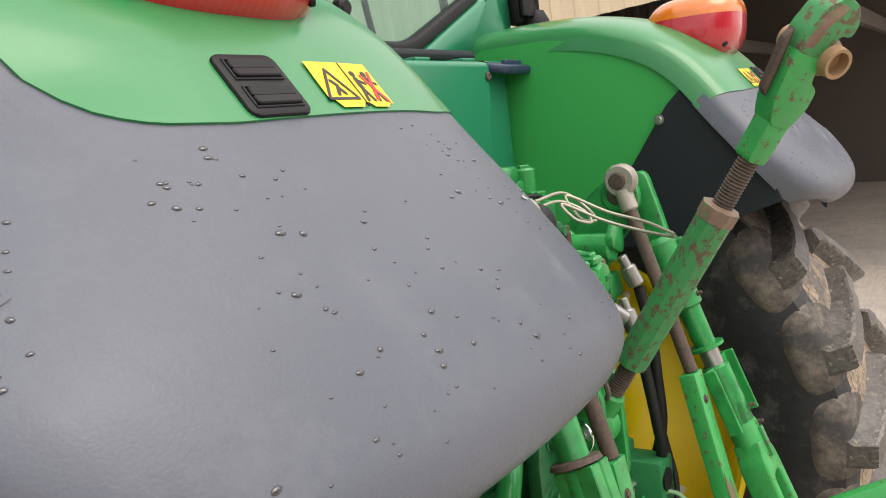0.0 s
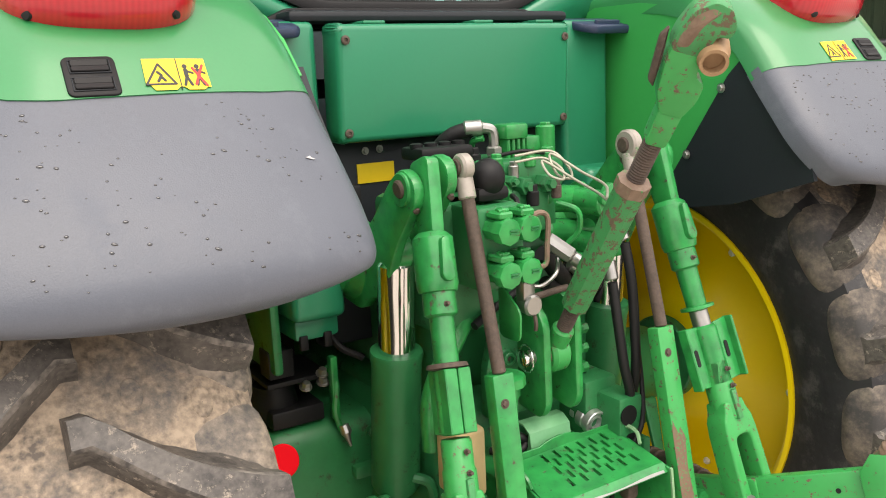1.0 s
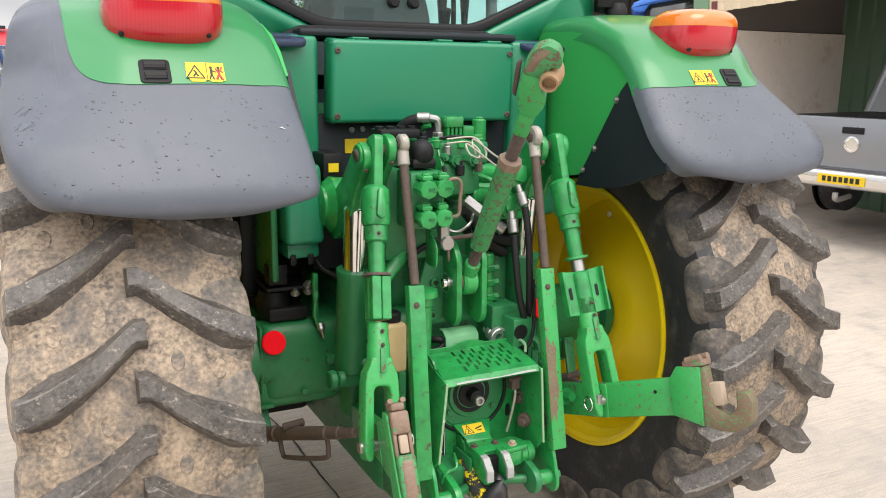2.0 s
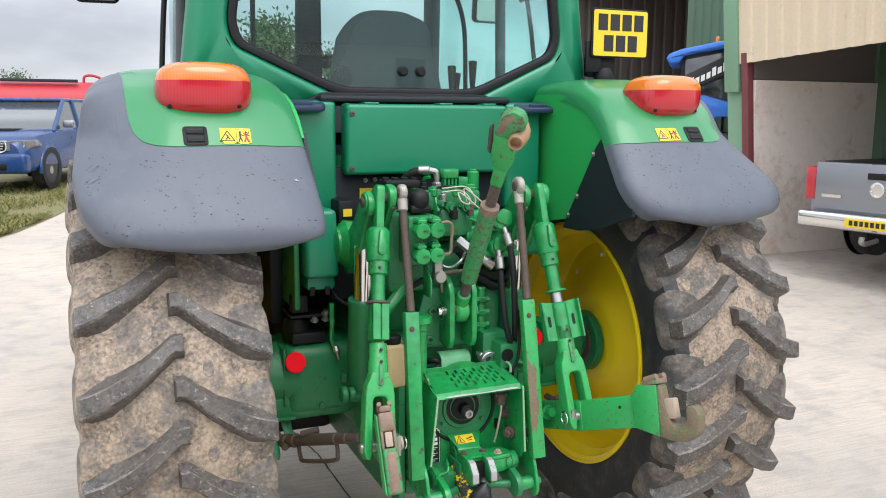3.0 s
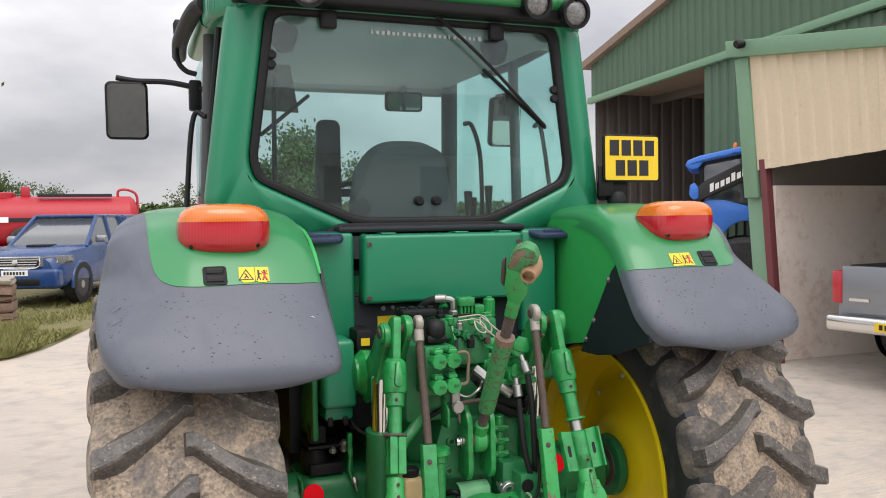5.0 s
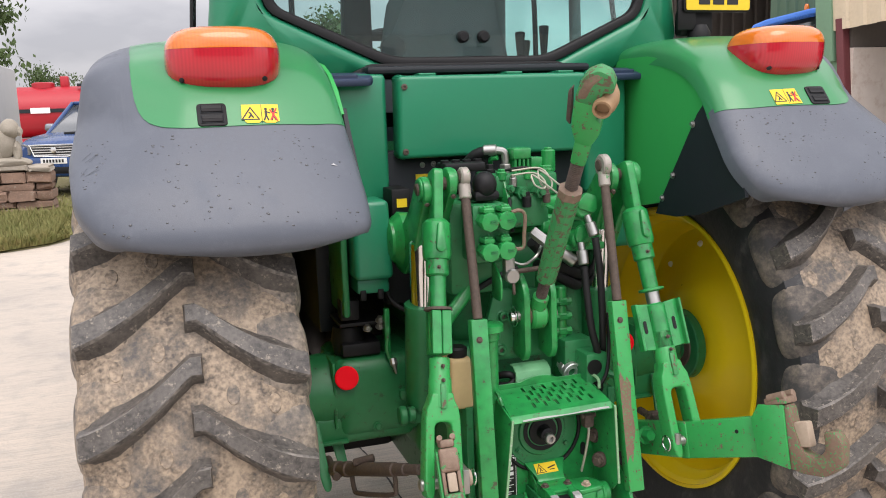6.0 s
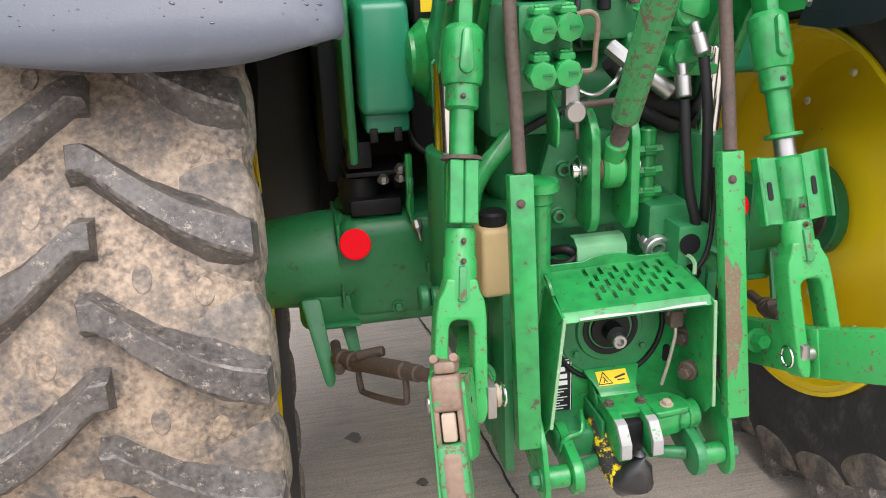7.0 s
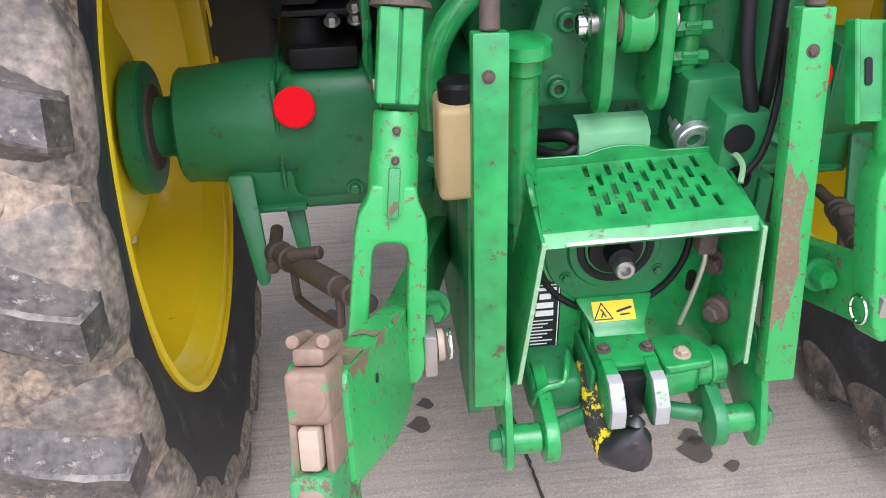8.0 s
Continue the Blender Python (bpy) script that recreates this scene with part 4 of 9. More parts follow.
box(bm, (CX - 0.40, 1.55, 1.25), (CX + 0.40, 3.4, 1.72), 0.10, 4)
part("bonnet", bm, G_FEND, tractor, "green engine bonnet")
for s in (-1, 1):
    bm = new_bm()
    c = Vector((CX + s * 0.95, 2.65, GZ + 0.66))
    lathe(bm, c - Vector((0.21, 0, 0)), c + Vector((0.21, 0, 0)), [(0, 0.38), (0.0, 0.50), (0.05, 0.62), (0.12, 0.655), (0.30, 0.655), (0.37, 0.62), (0.42, 0.50), (0.42, 0.38)], 48)
    part("front_tyre", bm, WALLR, tractor)

# ---- body panels behind the cab ----
bm = new_bm()
slab(bm, round_rect(0.705, 0.28, 0.016), 0.09, pose(0.0525, -0.292, 1.763, 3) @ XZ, 0.014, 3)
panel = part("rear_panel", bm, G_CAB, tractor, "flat teal-green panel with four screws")
for x in (-0.278, 0.386):
    for z in (1.866, 1.648):
        bm = new_bm()
        y = -0.2915 - (z - 1.763) * 0.0524
        lathe(bm, (x, y - 0.002, z), (x, y - 1, z), [(0, 0.011), (0.003, 0.011), (0.005, 0.008), (0.005, 0.005), (0.002, 0.004)], 16)
        part("panel_screw", bm, RUSTY, panel)
for x in (-0.22, 0.10, 0.30):
    bm = new_bm()
    box(bm, (x, -0.283, 1.904), (x + 0.06, -0.19, 1.912), 0.003)
    part("panel_rib", bm, G_CAB, panel)
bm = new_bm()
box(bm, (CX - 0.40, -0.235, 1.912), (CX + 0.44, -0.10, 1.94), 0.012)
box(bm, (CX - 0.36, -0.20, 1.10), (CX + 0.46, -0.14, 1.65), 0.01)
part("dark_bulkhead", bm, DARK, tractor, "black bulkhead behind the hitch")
for lo, hi in (((-0.222, -0.2045, 1.514), (-0.116, -0.2005, 1.564)), ((-0.335, -0.355, 1.468), (-0.300, -0.351, 1.497))):
    bm = new_bm()
    box(bm, lo, hi)
    part("yellow_label", bm, STICKER, tractor, "plain yellow sticker", smooth=False)
bm = new_bm()
box(bm, (-0.352, -0.351, 1.44), (-0.285, -0.2, 1.53), 0.006)
part("black_bracket", bm, BLACK, tractor)
bolts("small_bolt", [(-0.196, -0.203, 1.596), (-0.155, -0.203, 1.598)], (0, -1, 0), 0.007, 0.006, STEEL, tractor)
for s in (-1, 1):
    # corner panel beside the flat panel, and the handle lug over it
    x0, x1 = (0.428, 0.60) if s > 0 else (-0.50, -0.325)
    bm = new_bm()
    box(bm, (x0, -0.24, 1.46), (x1, -0.05, 1.915), 0.018, 3)
    part("corner_panel", bm, G_CAB, tractor)
    hx = 0.565 if s > 0 else -0.475
    bm = new_bm()
    slab(bm, rounded([(-0.105, 0.07), (0.105, 0.07), (0.10, -0.02), (0.085, -0.05), (-0.07, -0.055), (-0.10, -0.01)], 0.02), 0.024, pose(hx, -0.245, 1.883, 14, 0, 0), 0.008)
    slab(bm, round_rect(0.09, 0.018, 0.008, 3), 0.03, pose(hx, -0.268, 1.882, 14, 0, 0), 0.002)
    part("fender_handle", bm, grown("slate_blue_plastic_" + ("l" if s < 0 else "r"), (0.025, 0.04, 0.085), 0.4, bump=0.05), tractor, "slate-blue plastic handle lug")
# moulded green box under the corner panel, on the side away from the couplers
bm = new_bm()
box(bm, (-0.498, -0.40, 1.235), (-0.365, -0.12, 1.50), 0.02, 3, taper=(0.95, 0.88))
gb = part("moulded_box", bm, G_CAB, tractor, "teal-green moulded plastic battery cover")
bm = new_bm()
box(bm, (-0.488, -0.37, 1.185), (-0.375, -0.12, 1.238), 0.012)
part("box_foot", bm, G_CAB, gb)
for x in (-0.47, -0.41):
    bm = new_bm()
    box(bm, (x - 0.008, -0.376, 1.165), (x + 0.012, -0.36, 1.20), 0.003)
    part("clip", bm, BLACK, gb)
bm = new_bm()
box(bm, (-0.53, -0.33, 1.10), (-0.505, -0.1, 1.52), 0.01)
part("box_side", bm, G_HOUSE, gb)
bm = new_bm()
box(bm, (0.44, -0.33, 1.26), (0.60, -0.1, 1.50), 0.025, 3)
part("moulded_box", bm, G_CAB, tractor)

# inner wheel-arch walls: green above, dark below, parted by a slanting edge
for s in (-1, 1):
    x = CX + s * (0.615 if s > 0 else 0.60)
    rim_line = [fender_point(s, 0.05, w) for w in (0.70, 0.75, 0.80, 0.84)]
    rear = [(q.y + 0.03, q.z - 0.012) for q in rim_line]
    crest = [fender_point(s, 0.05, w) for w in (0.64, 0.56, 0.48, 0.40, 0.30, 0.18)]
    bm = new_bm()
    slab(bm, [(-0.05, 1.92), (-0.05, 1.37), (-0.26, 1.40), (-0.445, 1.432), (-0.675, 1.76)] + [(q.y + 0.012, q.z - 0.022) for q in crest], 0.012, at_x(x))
    inner = part("arch_wall", bm, G_ARCH, tractor, "inner wheel-arch wall, its green lightened for missing light")
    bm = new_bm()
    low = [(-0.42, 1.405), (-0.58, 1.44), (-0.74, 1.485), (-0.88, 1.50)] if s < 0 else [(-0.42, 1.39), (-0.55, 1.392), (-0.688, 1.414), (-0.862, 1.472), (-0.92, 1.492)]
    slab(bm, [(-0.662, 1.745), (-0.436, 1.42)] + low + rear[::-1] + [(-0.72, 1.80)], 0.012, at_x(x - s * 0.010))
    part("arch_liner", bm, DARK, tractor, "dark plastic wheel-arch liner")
    bolts("arch_screw", [(x - s * 0.012, -0.643, 1.712), (x - s * 0.012, -0.53, 1.535), (x - s * 0.012, -0.465, 1.45)], (-s, 0, 0), 0.009, 0.007, STEEL, inner)
    # a curved black sheet above the tyre, inside the mudguard's own shell
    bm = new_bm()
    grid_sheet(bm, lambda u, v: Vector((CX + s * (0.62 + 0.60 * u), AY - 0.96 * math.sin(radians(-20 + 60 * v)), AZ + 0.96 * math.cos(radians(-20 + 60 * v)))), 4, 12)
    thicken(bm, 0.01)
    part("arch_backing", bm, BLACK, tractor)
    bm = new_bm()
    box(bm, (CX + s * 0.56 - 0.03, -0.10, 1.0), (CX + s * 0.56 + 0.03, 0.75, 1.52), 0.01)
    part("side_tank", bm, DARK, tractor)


# ---- on the mudguards ----
def on_fender(side, u, v, lift=0.0):
    """A frame on the skin: x across the tractor, y up the skin, z outwards."""
    p = fender_point(side, u, v)
    du = fender_point(side, u + 0.02, v) - fender_point(side, u - 0.02, v)
    dv = fender_point(side, u, v - 0.02) - fender_point(side, u, v + 0.02)
    x = du.normalized() * side
    n = x.cross(dv).normalized()
    y = n.cross(x)
    return Matrix.Translation(p + n * (lift + 0.006)) @ Matrix((x, y, n)).transposed().to_4x4()


def find_uv(side, x, z):
    best = None
    for i in range(2, 98):
        for j in range(40, 100):
            p = fender_point(side, i / 100, j / 100)
            d = (p.x - x) ** 2 + (p.z - z) ** 2
            if best is None or d < best[0]:
                best = (d, i / 100, j / 100)
    return best[1], best[2]


def fender_wrap(side, u, v):
    """Lays a flat drawing on the mudguard's skin: a function of its x (across the tractor), y (up the skin) and height."""
    e = 0.02
    du = (fender_point(side, u + e, v) - fender_point(side, u - e, v)).length / (2 * e)
    dv = (fender_point(side, u, v - e) - fender_point(side, u, v + e)).length / (2 * e)

    def at(x, y, h):
        p, q = u + side * x / du, v - y / dv
        m = on_fender(side, p, q, -0.0028)
        return m @ Vector((0, 0, h))
    return at


def flat_wrap(m):
    return lambda x, y, h: m @ Vector((x, y, h))


def bent_slab(bm, outline, z0, z1, wrap):
    """A thin plate whose outline follows a bent surface."""
    lo = [bm.verts.new(wrap(x, y, z0)) for x, y in outline]
    hi = [bm.verts.new(wrap(x, y, z1)) for x, y in outline]
    n = len(outline)
    for k in range(n):
        bm.faces.new((lo[k], lo[(k + 1) % n], hi[(k + 1) % n], hi[k]))
    f = bm.faces.new(hi)
    bmesh.ops.triangulate(bm, faces=[f])


def make_sticker(wrap, w, h, parent, kind, torn=()):
    """A yellow warning sticker with its drawn signs. torn: bites out of its lower edge, as (from, to, depth) shares."""
    bm = new_bm()
    nx, ny = 16, 8
    edge = lambda u: max([d for a, b, d in torn if a <= u <= b], default=0.0)
    grid_sheet(bm, lambda u, v: wrap((u - 0.5) * w, (edge(u) + (1 - edge(u)) * v - 0.5) * h, 0.0012), nx, ny)
    st = part("warning_sticker", bm, STICKER, parent, "worn yellow warning sticker with black pictograms", smooth=False)

    def ink(outline, mat=INK, name="pictogram"):
        b = new_bm()
        bent_slab(b, outline, 0.0004, 0.0018, wrap)
        part(name, b, mat, st, smooth=False)

    def stroke(a, b, t, mat=INK):
        ink(stadium(a, b, t, t, 2), mat)
    c = -w * 0.27
    k = min(h * 0.44, w * 0.22)
    for a, b in (((c - k, -k * 0.9), (c + k, -k * 0.9)), ((c + k, -k * 0.9), (c, k * 0.92)), ((c, k * 0.92), (c - k, -k * 0.9))):
        stroke(a, b, h * 0.028)
    for a, b in (((c - k * 0.2, -k * 0.65), (c + k * 0.1, -k * 0.1)), ((c + k * 0.1, -k * 0.1), (c - k * 0.15, k * 0.2)), ((c + k * 0.3, -k * 0.6), (c + k * 0.05, -k * 0.2))):
        stroke(a, b, h * 0.035)
    if kind == "tail":
        stroke((w * 0.02, -h * 0.48), (w * 0.02, h * 0.48), h * 0.012)
        for cx, col in ((w * 0.14, INK), (w * 0.34, REDINK)):
            ink([(cx + h * 0.07 * math.cos(t * 0.785), h * 0.24 + h * 0.07 * math.sin(t * 0.785)) for t in range(8)], INK)
            stroke((cx, h * 0.14), (cx, -h * 0.08), h * 0.055)
            stroke((cx, -h * 0.08), (cx - h * 0.09, -h * 0.36), h * 0.035)
            stroke((cx, -h * 0.08), (cx + h * 0.09, -h * 0.36), h * 0.035)
            stroke((cx, h * 0.10), (cx + h * 0.18, h * 0.02), h * 0.03)
        stroke((w * 0.26, -h * 0.34), (w * 0.44, h * 0.28), h * 0.035, REDINK)
        stroke((w * 0.26, h * 0.20), (w * 0.44, -h * 0.38), h * 0.035, REDINK)
    else:
        stroke((w * 0.08, -h * 0.05), (w * 0.42, h * 0.12), h * 0.06)
        stroke((w * 0.14, -h * 0.22), (w * 0.36, -h * 0.20), h * 0.04)
    return st


def make_switch(m, parent):
    bm = new_bm()
    slab(bm, round_rect(0.074, 0.072, 0.010), 0.009, m @ Matrix.Translation((0, 0, -0.0085)), 0.003)
    sw = part("switch_plate", bm, BLACK, parent, "black plate with two rocker switches")
    for dy in (0.016, -0.016):
        bm = new_bm()
        for lo, hi in (((-0.029, -0.0125), (0.029, -0.0105)), ((-0.029, 0.0105), (0.029, 0.0125)), ((-0.029, -0.0105), (-0.027, 0.0105)), ((0.027, -0.0105), (0.029, 0.0105))):
            box(bm, (lo[0], lo[1] + dy, 0.0), (hi[0], hi[1] + dy, 0.0022), 0.0006, 1, m)
        part("switch_rim", bm, DARK, sw)
        bm = new_bm()
        for t, q in ((0.0052, 9), (-0.0052, -9)):
            slab(bm, round_rect(0.052, 0.0105, 0.002, 2), 0.004, m @ Matrix.Translation((0, dy + t, 0.0)) @ pose(0, 0, 0, q, 0, 0), 0.001, 1)
        part("rocker_switch", bm, BLACK, sw)


def make_tail_lamp(side, parent):
    """A moulded tail lamp: an orange dome above, red below, set into the mudguard's shoulder."""
    m = pose(CX + side * 0.900, -0.665, 1.934, 0, 0, side * 5)

    def skin(u, v, k=1.0):
        a, b = 2 * math.pi * u, math.pi * (v - 0.5)
        f = lambda q, e: math.copysign(abs(q) ** e, q)
        return m @ Vector((0.152 * k * f(math.cos(b), 0.5) * f(math.cos(a), 0.72), 0.128 * k * f(math.cos(b), 0.5) * f(math.sin(a), 0.72) - 0.018 * math.sin(b), 0.090 * k * f(math.sin(b), 0.75)))
    split = 0.575
    bm = new_bm()
    grid_sheet(bm, lambda u, v: skin(u, 0.02 + v * (split - 0.02)), 48, 14)
    bmesh.ops.remove_doubles(bm, verts=bm.verts[:], dist=0.0004)
    lamp = part("tail_lamp", bm, LAMPRED, parent, "red and orange plastic tail lamp", angle=60)
    bm = new_bm()
    grid_sheet(bm, lambda u, v: skin(u, split + v * (1 - split), 1.004), 48, 10)
    bmesh.ops.remove_doubles(bm, verts=bm.verts[:], dist=0.0004)
    part("indicator_lens", bm, LAMPORANGE, lamp, "orange indicator lens", angle=60)
    bm = new_bm()
    loop = [skin(k / 24, 0.06, 1.03) for k in range(25)]
    tube(bm, loop, 0.006, 6, 2)
    part("lamp_gasket", bm, BLACK, lamp)
    for u in (0.635, 0.865):
        q = skin(u, 0.36)
        bm = new_bm()
        d = (q - m.translation)
        d.z = 0
        lathe(bm, q - d.normalized() * 0.004, q + d, [(0, 0.009), (0.005, 0.008), (0.006, 0.004)], 12)
        part("lens_screw", bm, BLACK, lamp)


random.seed(11)
for s in (-1, 1):
    skirt, top = fenders[s]
    u, v = find_uv(s, CX + s * 0.945, 1.795)
    make_switch(on_fender(s, u, v, 0.0), top)
    u, v = find_uv(s, CX + s * 0.828, 1.793)
    make_sticker(fender_wrap(s, u, v), 0.096, 0.060, top, "tail", ((0.0, 0.12, 0.16), (0.44, 0.60, 0.10), (0.88, 1.0, 0.08)) if s < 0 else ())
    make_tail_lamp(s, top)
    # wet drops, thicker in some patches
    bm = new_bm()
    for k in range(300):
        u = 0.08 + 0.84 * random.random()
        v = 0.715 + 0.20 * random.random() ** 1.25
        if noise.noise((u * 6, v * 9, s * 3.0)) < -0.35 + 0.5 * random.random():
            continue
        m = on_fender(s, u, v, -0.0058) @ pose(0, 0, 0, 0, 0, random.uniform(-25, 10))
        r = 0.0009 + 0.0018 * random.random() ** 1.8
        lo = 1.2 + random.random() * 0.9
        rings = []
        for rr, h in ((1.0, 0.0), (0.85, 0.28), (0.5, 0.48), (0.12, 0.55)):
            rings.append([bm.verts.new(m @ Vector((rr * r * lo * math.cos(a * 0.785), rr * r * math.sin(a * 0.785), h * r))) for a in range(8)])
        for a, b in zip(rings, rings[1:]):
            for q in range(8):
                bm.faces.new((a[q], a[(q + 1) % 8], b[(q + 1) % 8], b[q]))
        bm.faces.new(rings[-1])
    tagged(part("rain_water", bm, DROP, skirt, "scattered clear water drops"), kind="stuff")
# torn patch of white on one mudguard, and scratches
u, v = find_uv(-1, CX - 0.655, 1.66)
m = on_fender(-1, u, v, -0.0045)
bm = new_bm()
slab(bm, [(-0.009, 0.001), (-0.004, 0.0022), (0.0, 0.0045), (0.002, 0.001), (0.009, -0.0015), (0.004, -0.002), (-0.003, -0.001)], 0.0008, m)
part("paint_fleck", bm, LINER, fenders[-1][0], smooth=False)
for k in range(6):
    m = on_fender(-1, 0.86 + 0.05 * random.random(), 0.74 + 0.05 * random.random(), -0.0052) @ pose(0, 0, 0, 0, 0, random.uniform(10, 70))
    bm = new_bm()
    slab(bm, stadium((-0.012 - 0.012 * random.random(), 0), (0.014, 0.002), 0.0003, 0.0002, 2), 0.0003, m)
    part("scratch", bm, TANKG, fenders[-1][0], smooth=False)

# number plate on its bracket: the characters are plain bars
bm = new_bm()
slab(bm, round_rect(0.305, 0.218, 0.014), 0.012, pose(1.03, -0.19, 2.235) @ XZ, 0.003)
np_ob = part("number_plate", bm, BLACK, tractor, "square yellow number plate with dark bars")
bm = new_bm()
slab(bm, round_rect(0.288, 0.203, 0.010), 0.003, pose(1.03, -0.194, 2.235) @ XZ)
part("plate_face", bm, STICKER, np_ob, smooth=False)
for row, n, z in ((0, 4, 2.283), (1, 3, 2.19)):
    for k in range(n):
        bm = new_bm()
        x = 1.03 + (k - (n - 1) / 2) * 0.064
        box(bm, (x - 0.025, -0.1955, z - 0.036), (x + 0.025, -0.1938, z + 0.036))
        part("plate_bar", bm, INK, np_ob, smooth=False)
bm = new_bm()
box(bm, (0.86, -0.178, 2.06), (0.94, -0.165, 2.20), 0.004)
box(bm, (0.89, -0.15, 2.04), (1.04, -0.10, 2.14), 0.015)
lathe(bm, (0.965, -0.16, 1.99), (0.965, -0.16, 2.1), [(0, 0.04), (0.03, 0.045), (0.06, 0.045), (0.09, 0.03)], 18)
part("plate_bracket", bm, BLACK, np_ob)

# ---- axle, gearbox and hitch ----
for s in (-1, 1):
    bm = new_bm()
    lathe(bm, (CX + s * 0.52, AY, AZ), (CX + s * 1.2, AY, AZ), [(0, 0.135), (0.10, 0.135), (0.245, 0.122), (0.270, 0.122), (0.276, 0.116), (0.278, 0.078), (0.298, 0.064), (0.325, 0.064), (0.338, 0.085)], 40)
    ax = part("axle_housing", bm, G_HOUSE, tractor, "dark green rear axle housing")
    bm = new_bm()
    box(bm, (CX + s * 0.23, AY - 0.13, AZ - 0.15), (CX + s * 0.585, AY + 0.20, AZ + 0.14), 0.05, 4)
    box(bm, (CX + s * 0.30, AY - 0.118, AZ - 0.168), (CX + s * 0.705, AY + 0.12, AZ - 0.05), 0.03, 3)
    box(bm, (CX + s * 0.25, AY - 0.155, AZ - 0.02), (CX + s * 0.36, AY - 0.10, AZ + 0.015), 0.008)
    part("axle_trumpet", bm, G_HOUSE, ax)
    bm = new_bm()
    lathe(bm, (CX + s * 0.855, AY, AZ), (CX + s * 1.2, AY, AZ), [(0, 0.07), (0.002, 0.134), (0.007, 0.140), (0.036, 0.142), (0.042, 0.136)], 48)
    part("axle_flange", bm, G_HOUSE, ax, "round green axle flange with a rusty hub")
    bm = new_bm()
    lathe(bm, (CX + s * 0.845, AY, AZ), (CX + s * 1.2, AY, AZ), [(0, 0.066), (0.005, 0.090), (0.0125, 0.094)], 40)
    part("hub_rust", bm, RUSTY, ax)
    bolts("housing_bolt", [(CX + s * 0.30, AY - 0.13, AZ - 0.10), (CX + s * 0.30, AY - 0.13, AZ + 0.09), (CX + s * 0.44, AY - 0.132, AZ - 0.11)], (0, -1, 0), 0.012, 0.011, G_HOUSE, ax)
    bm = new_bm()
    box(bm, (CX + s * 0.585 - 0.005, AY - 0.1335, AZ - 0.10), (CX + s * 0.585 + 0.005, AY + 0.10, AZ + 0.1365), 0.004)
    part("housing_seam", bm, G_HOUSE, ax)
    bm = new_bm()
    lathe(bm, (-0.533 if s < 0 else 0.535, -0.335, AZ + 0.084), (-0.533 if s < 0 else 0.535, -1, AZ + 0.30), [(0, 0.041), (0.006, 0.041), (0.009, 0.037)], 32)
    part("red_reflector", bm, REFLRED, ax, "round red reflector")
    # forked strap under the axle for the stabiliser
    for y0, dx in ((-0.33, 0.0), (-0.22, 0.08)):
        bm = new_bm()
        side = [(-0.060, 0.0), (-0.008, 0.0), (0.012, -0.195), (0.005, -0.213), (-0.012, -0.213), (-0.019, -0.195)]
        slab(bm, rounded([(-s * x, z) for x, z in side], 0.01), 0.014, Matrix.Translation((CX + s * (0.62 - dx + 0.02), y0, AZ - 0.06)) @ Matrix(((1, 0, 0, 0), (0, 1, 0.45, 0), (0, 0, 1, 0), (0, 0, 0, 1))) @ XZ, 0.003)
        part("stabiliser_bracket", bm, G_HOUSE, ax)
    bm = new_bm()
    box(bm, (CX + s * 0.60 - 0.06, -0.325, AZ - 0.155), (CX + s * 0.60 + 0.055, -0.215, AZ - 0.143), 0.004)
    part("bracket_bridge", bm, G_HOUSE, ax)

bm = new_bm()
box(bm, (CX - 0.25, -0.56, 0.36), (CX + 0.25, 1.1, 1.02), 0.05, 3)
box(bm, (CX - 0.22, -0.50, 1.0), (CX + 0.22, 0.1, 1.36), 0.06, 3)
box(bm, (CX - 0.30, -0.35, 0.55), (CX + 0.30, 0.2, 0.98), 0.06, 3)
gearbox = part("gearbox_housing", bm, G_HOUSE, tractor, "dark green cast gearbox housing")
bm = new_bm()
box(bm, (-0.57, 0.28, 0.36), (-0.20, 0.9, 0.62), 0.05)
part("fuel_tank", bm, BLACK, tractor)
bm = new_bm()
box(bm, (-0.86, 0.36, 0.72), (-0.585, 1.15, 1.40), 0.06, 3)
box(bm, (-0.98, 0.92, 0.60), (-0.60, 1.5, 1.42), 0.06, 3)
part("step_tank", bm, TANKG, tractor, "dark plastic tank under the cab")
bm = new_bm()
box(bm, (-0.535, -0.30, 0.955), (-0.40, -0.10, 1.0), 0.006)
box(bm, (-0.535, -0.305, 1.085), (-0.47, -0.24, 1.155), 0.006)
box(bm, (-0.54, -0.30, 1.062), (-0.38, -0.12, 1.074), 0.002)
lathe(bm, (-0.50, -0.22, 0.95), (-0.50, -0.22, 1.1), [(0, 0.05), (0.05, 0.06), (0.10, 0.05)], 16)
part("brake_valve", bm, BLACK, tractor)
bolts("steel_bolt", [(-0.40, -0.30, 1.073), (-0.40, -0.30, 1.05), (-0.445, -0.30, 1.048)], (0, -0.5, 1), 0.011, 0.014, STEEL, tractor)
bm = new_bm()
tube(bm, [(-0.385, -0.30, 1.09), (-0.378, -0.33, 1.05), (-0.385, -0.33, 0.98), (-0.372, -0.33, 0.93)], 0.008, 8)
box(bm, (-0.39, -0.335, 0.96), (-0.372, -0.31, 1.12), 0.004)
part("latch_strap", bm, G_HITCH, tractor)
bm = new_bm()
lathe(bm, (-0.37, -0.34, 0.945), (-0.362, -0.36, 0.89), [(0, 0.012), (0.02, 0.014), (0.03, 0.008), (0.055, 0.003)], 10)
part("spring_pin", bm, STEEL, tractor)
bm = new_bm()
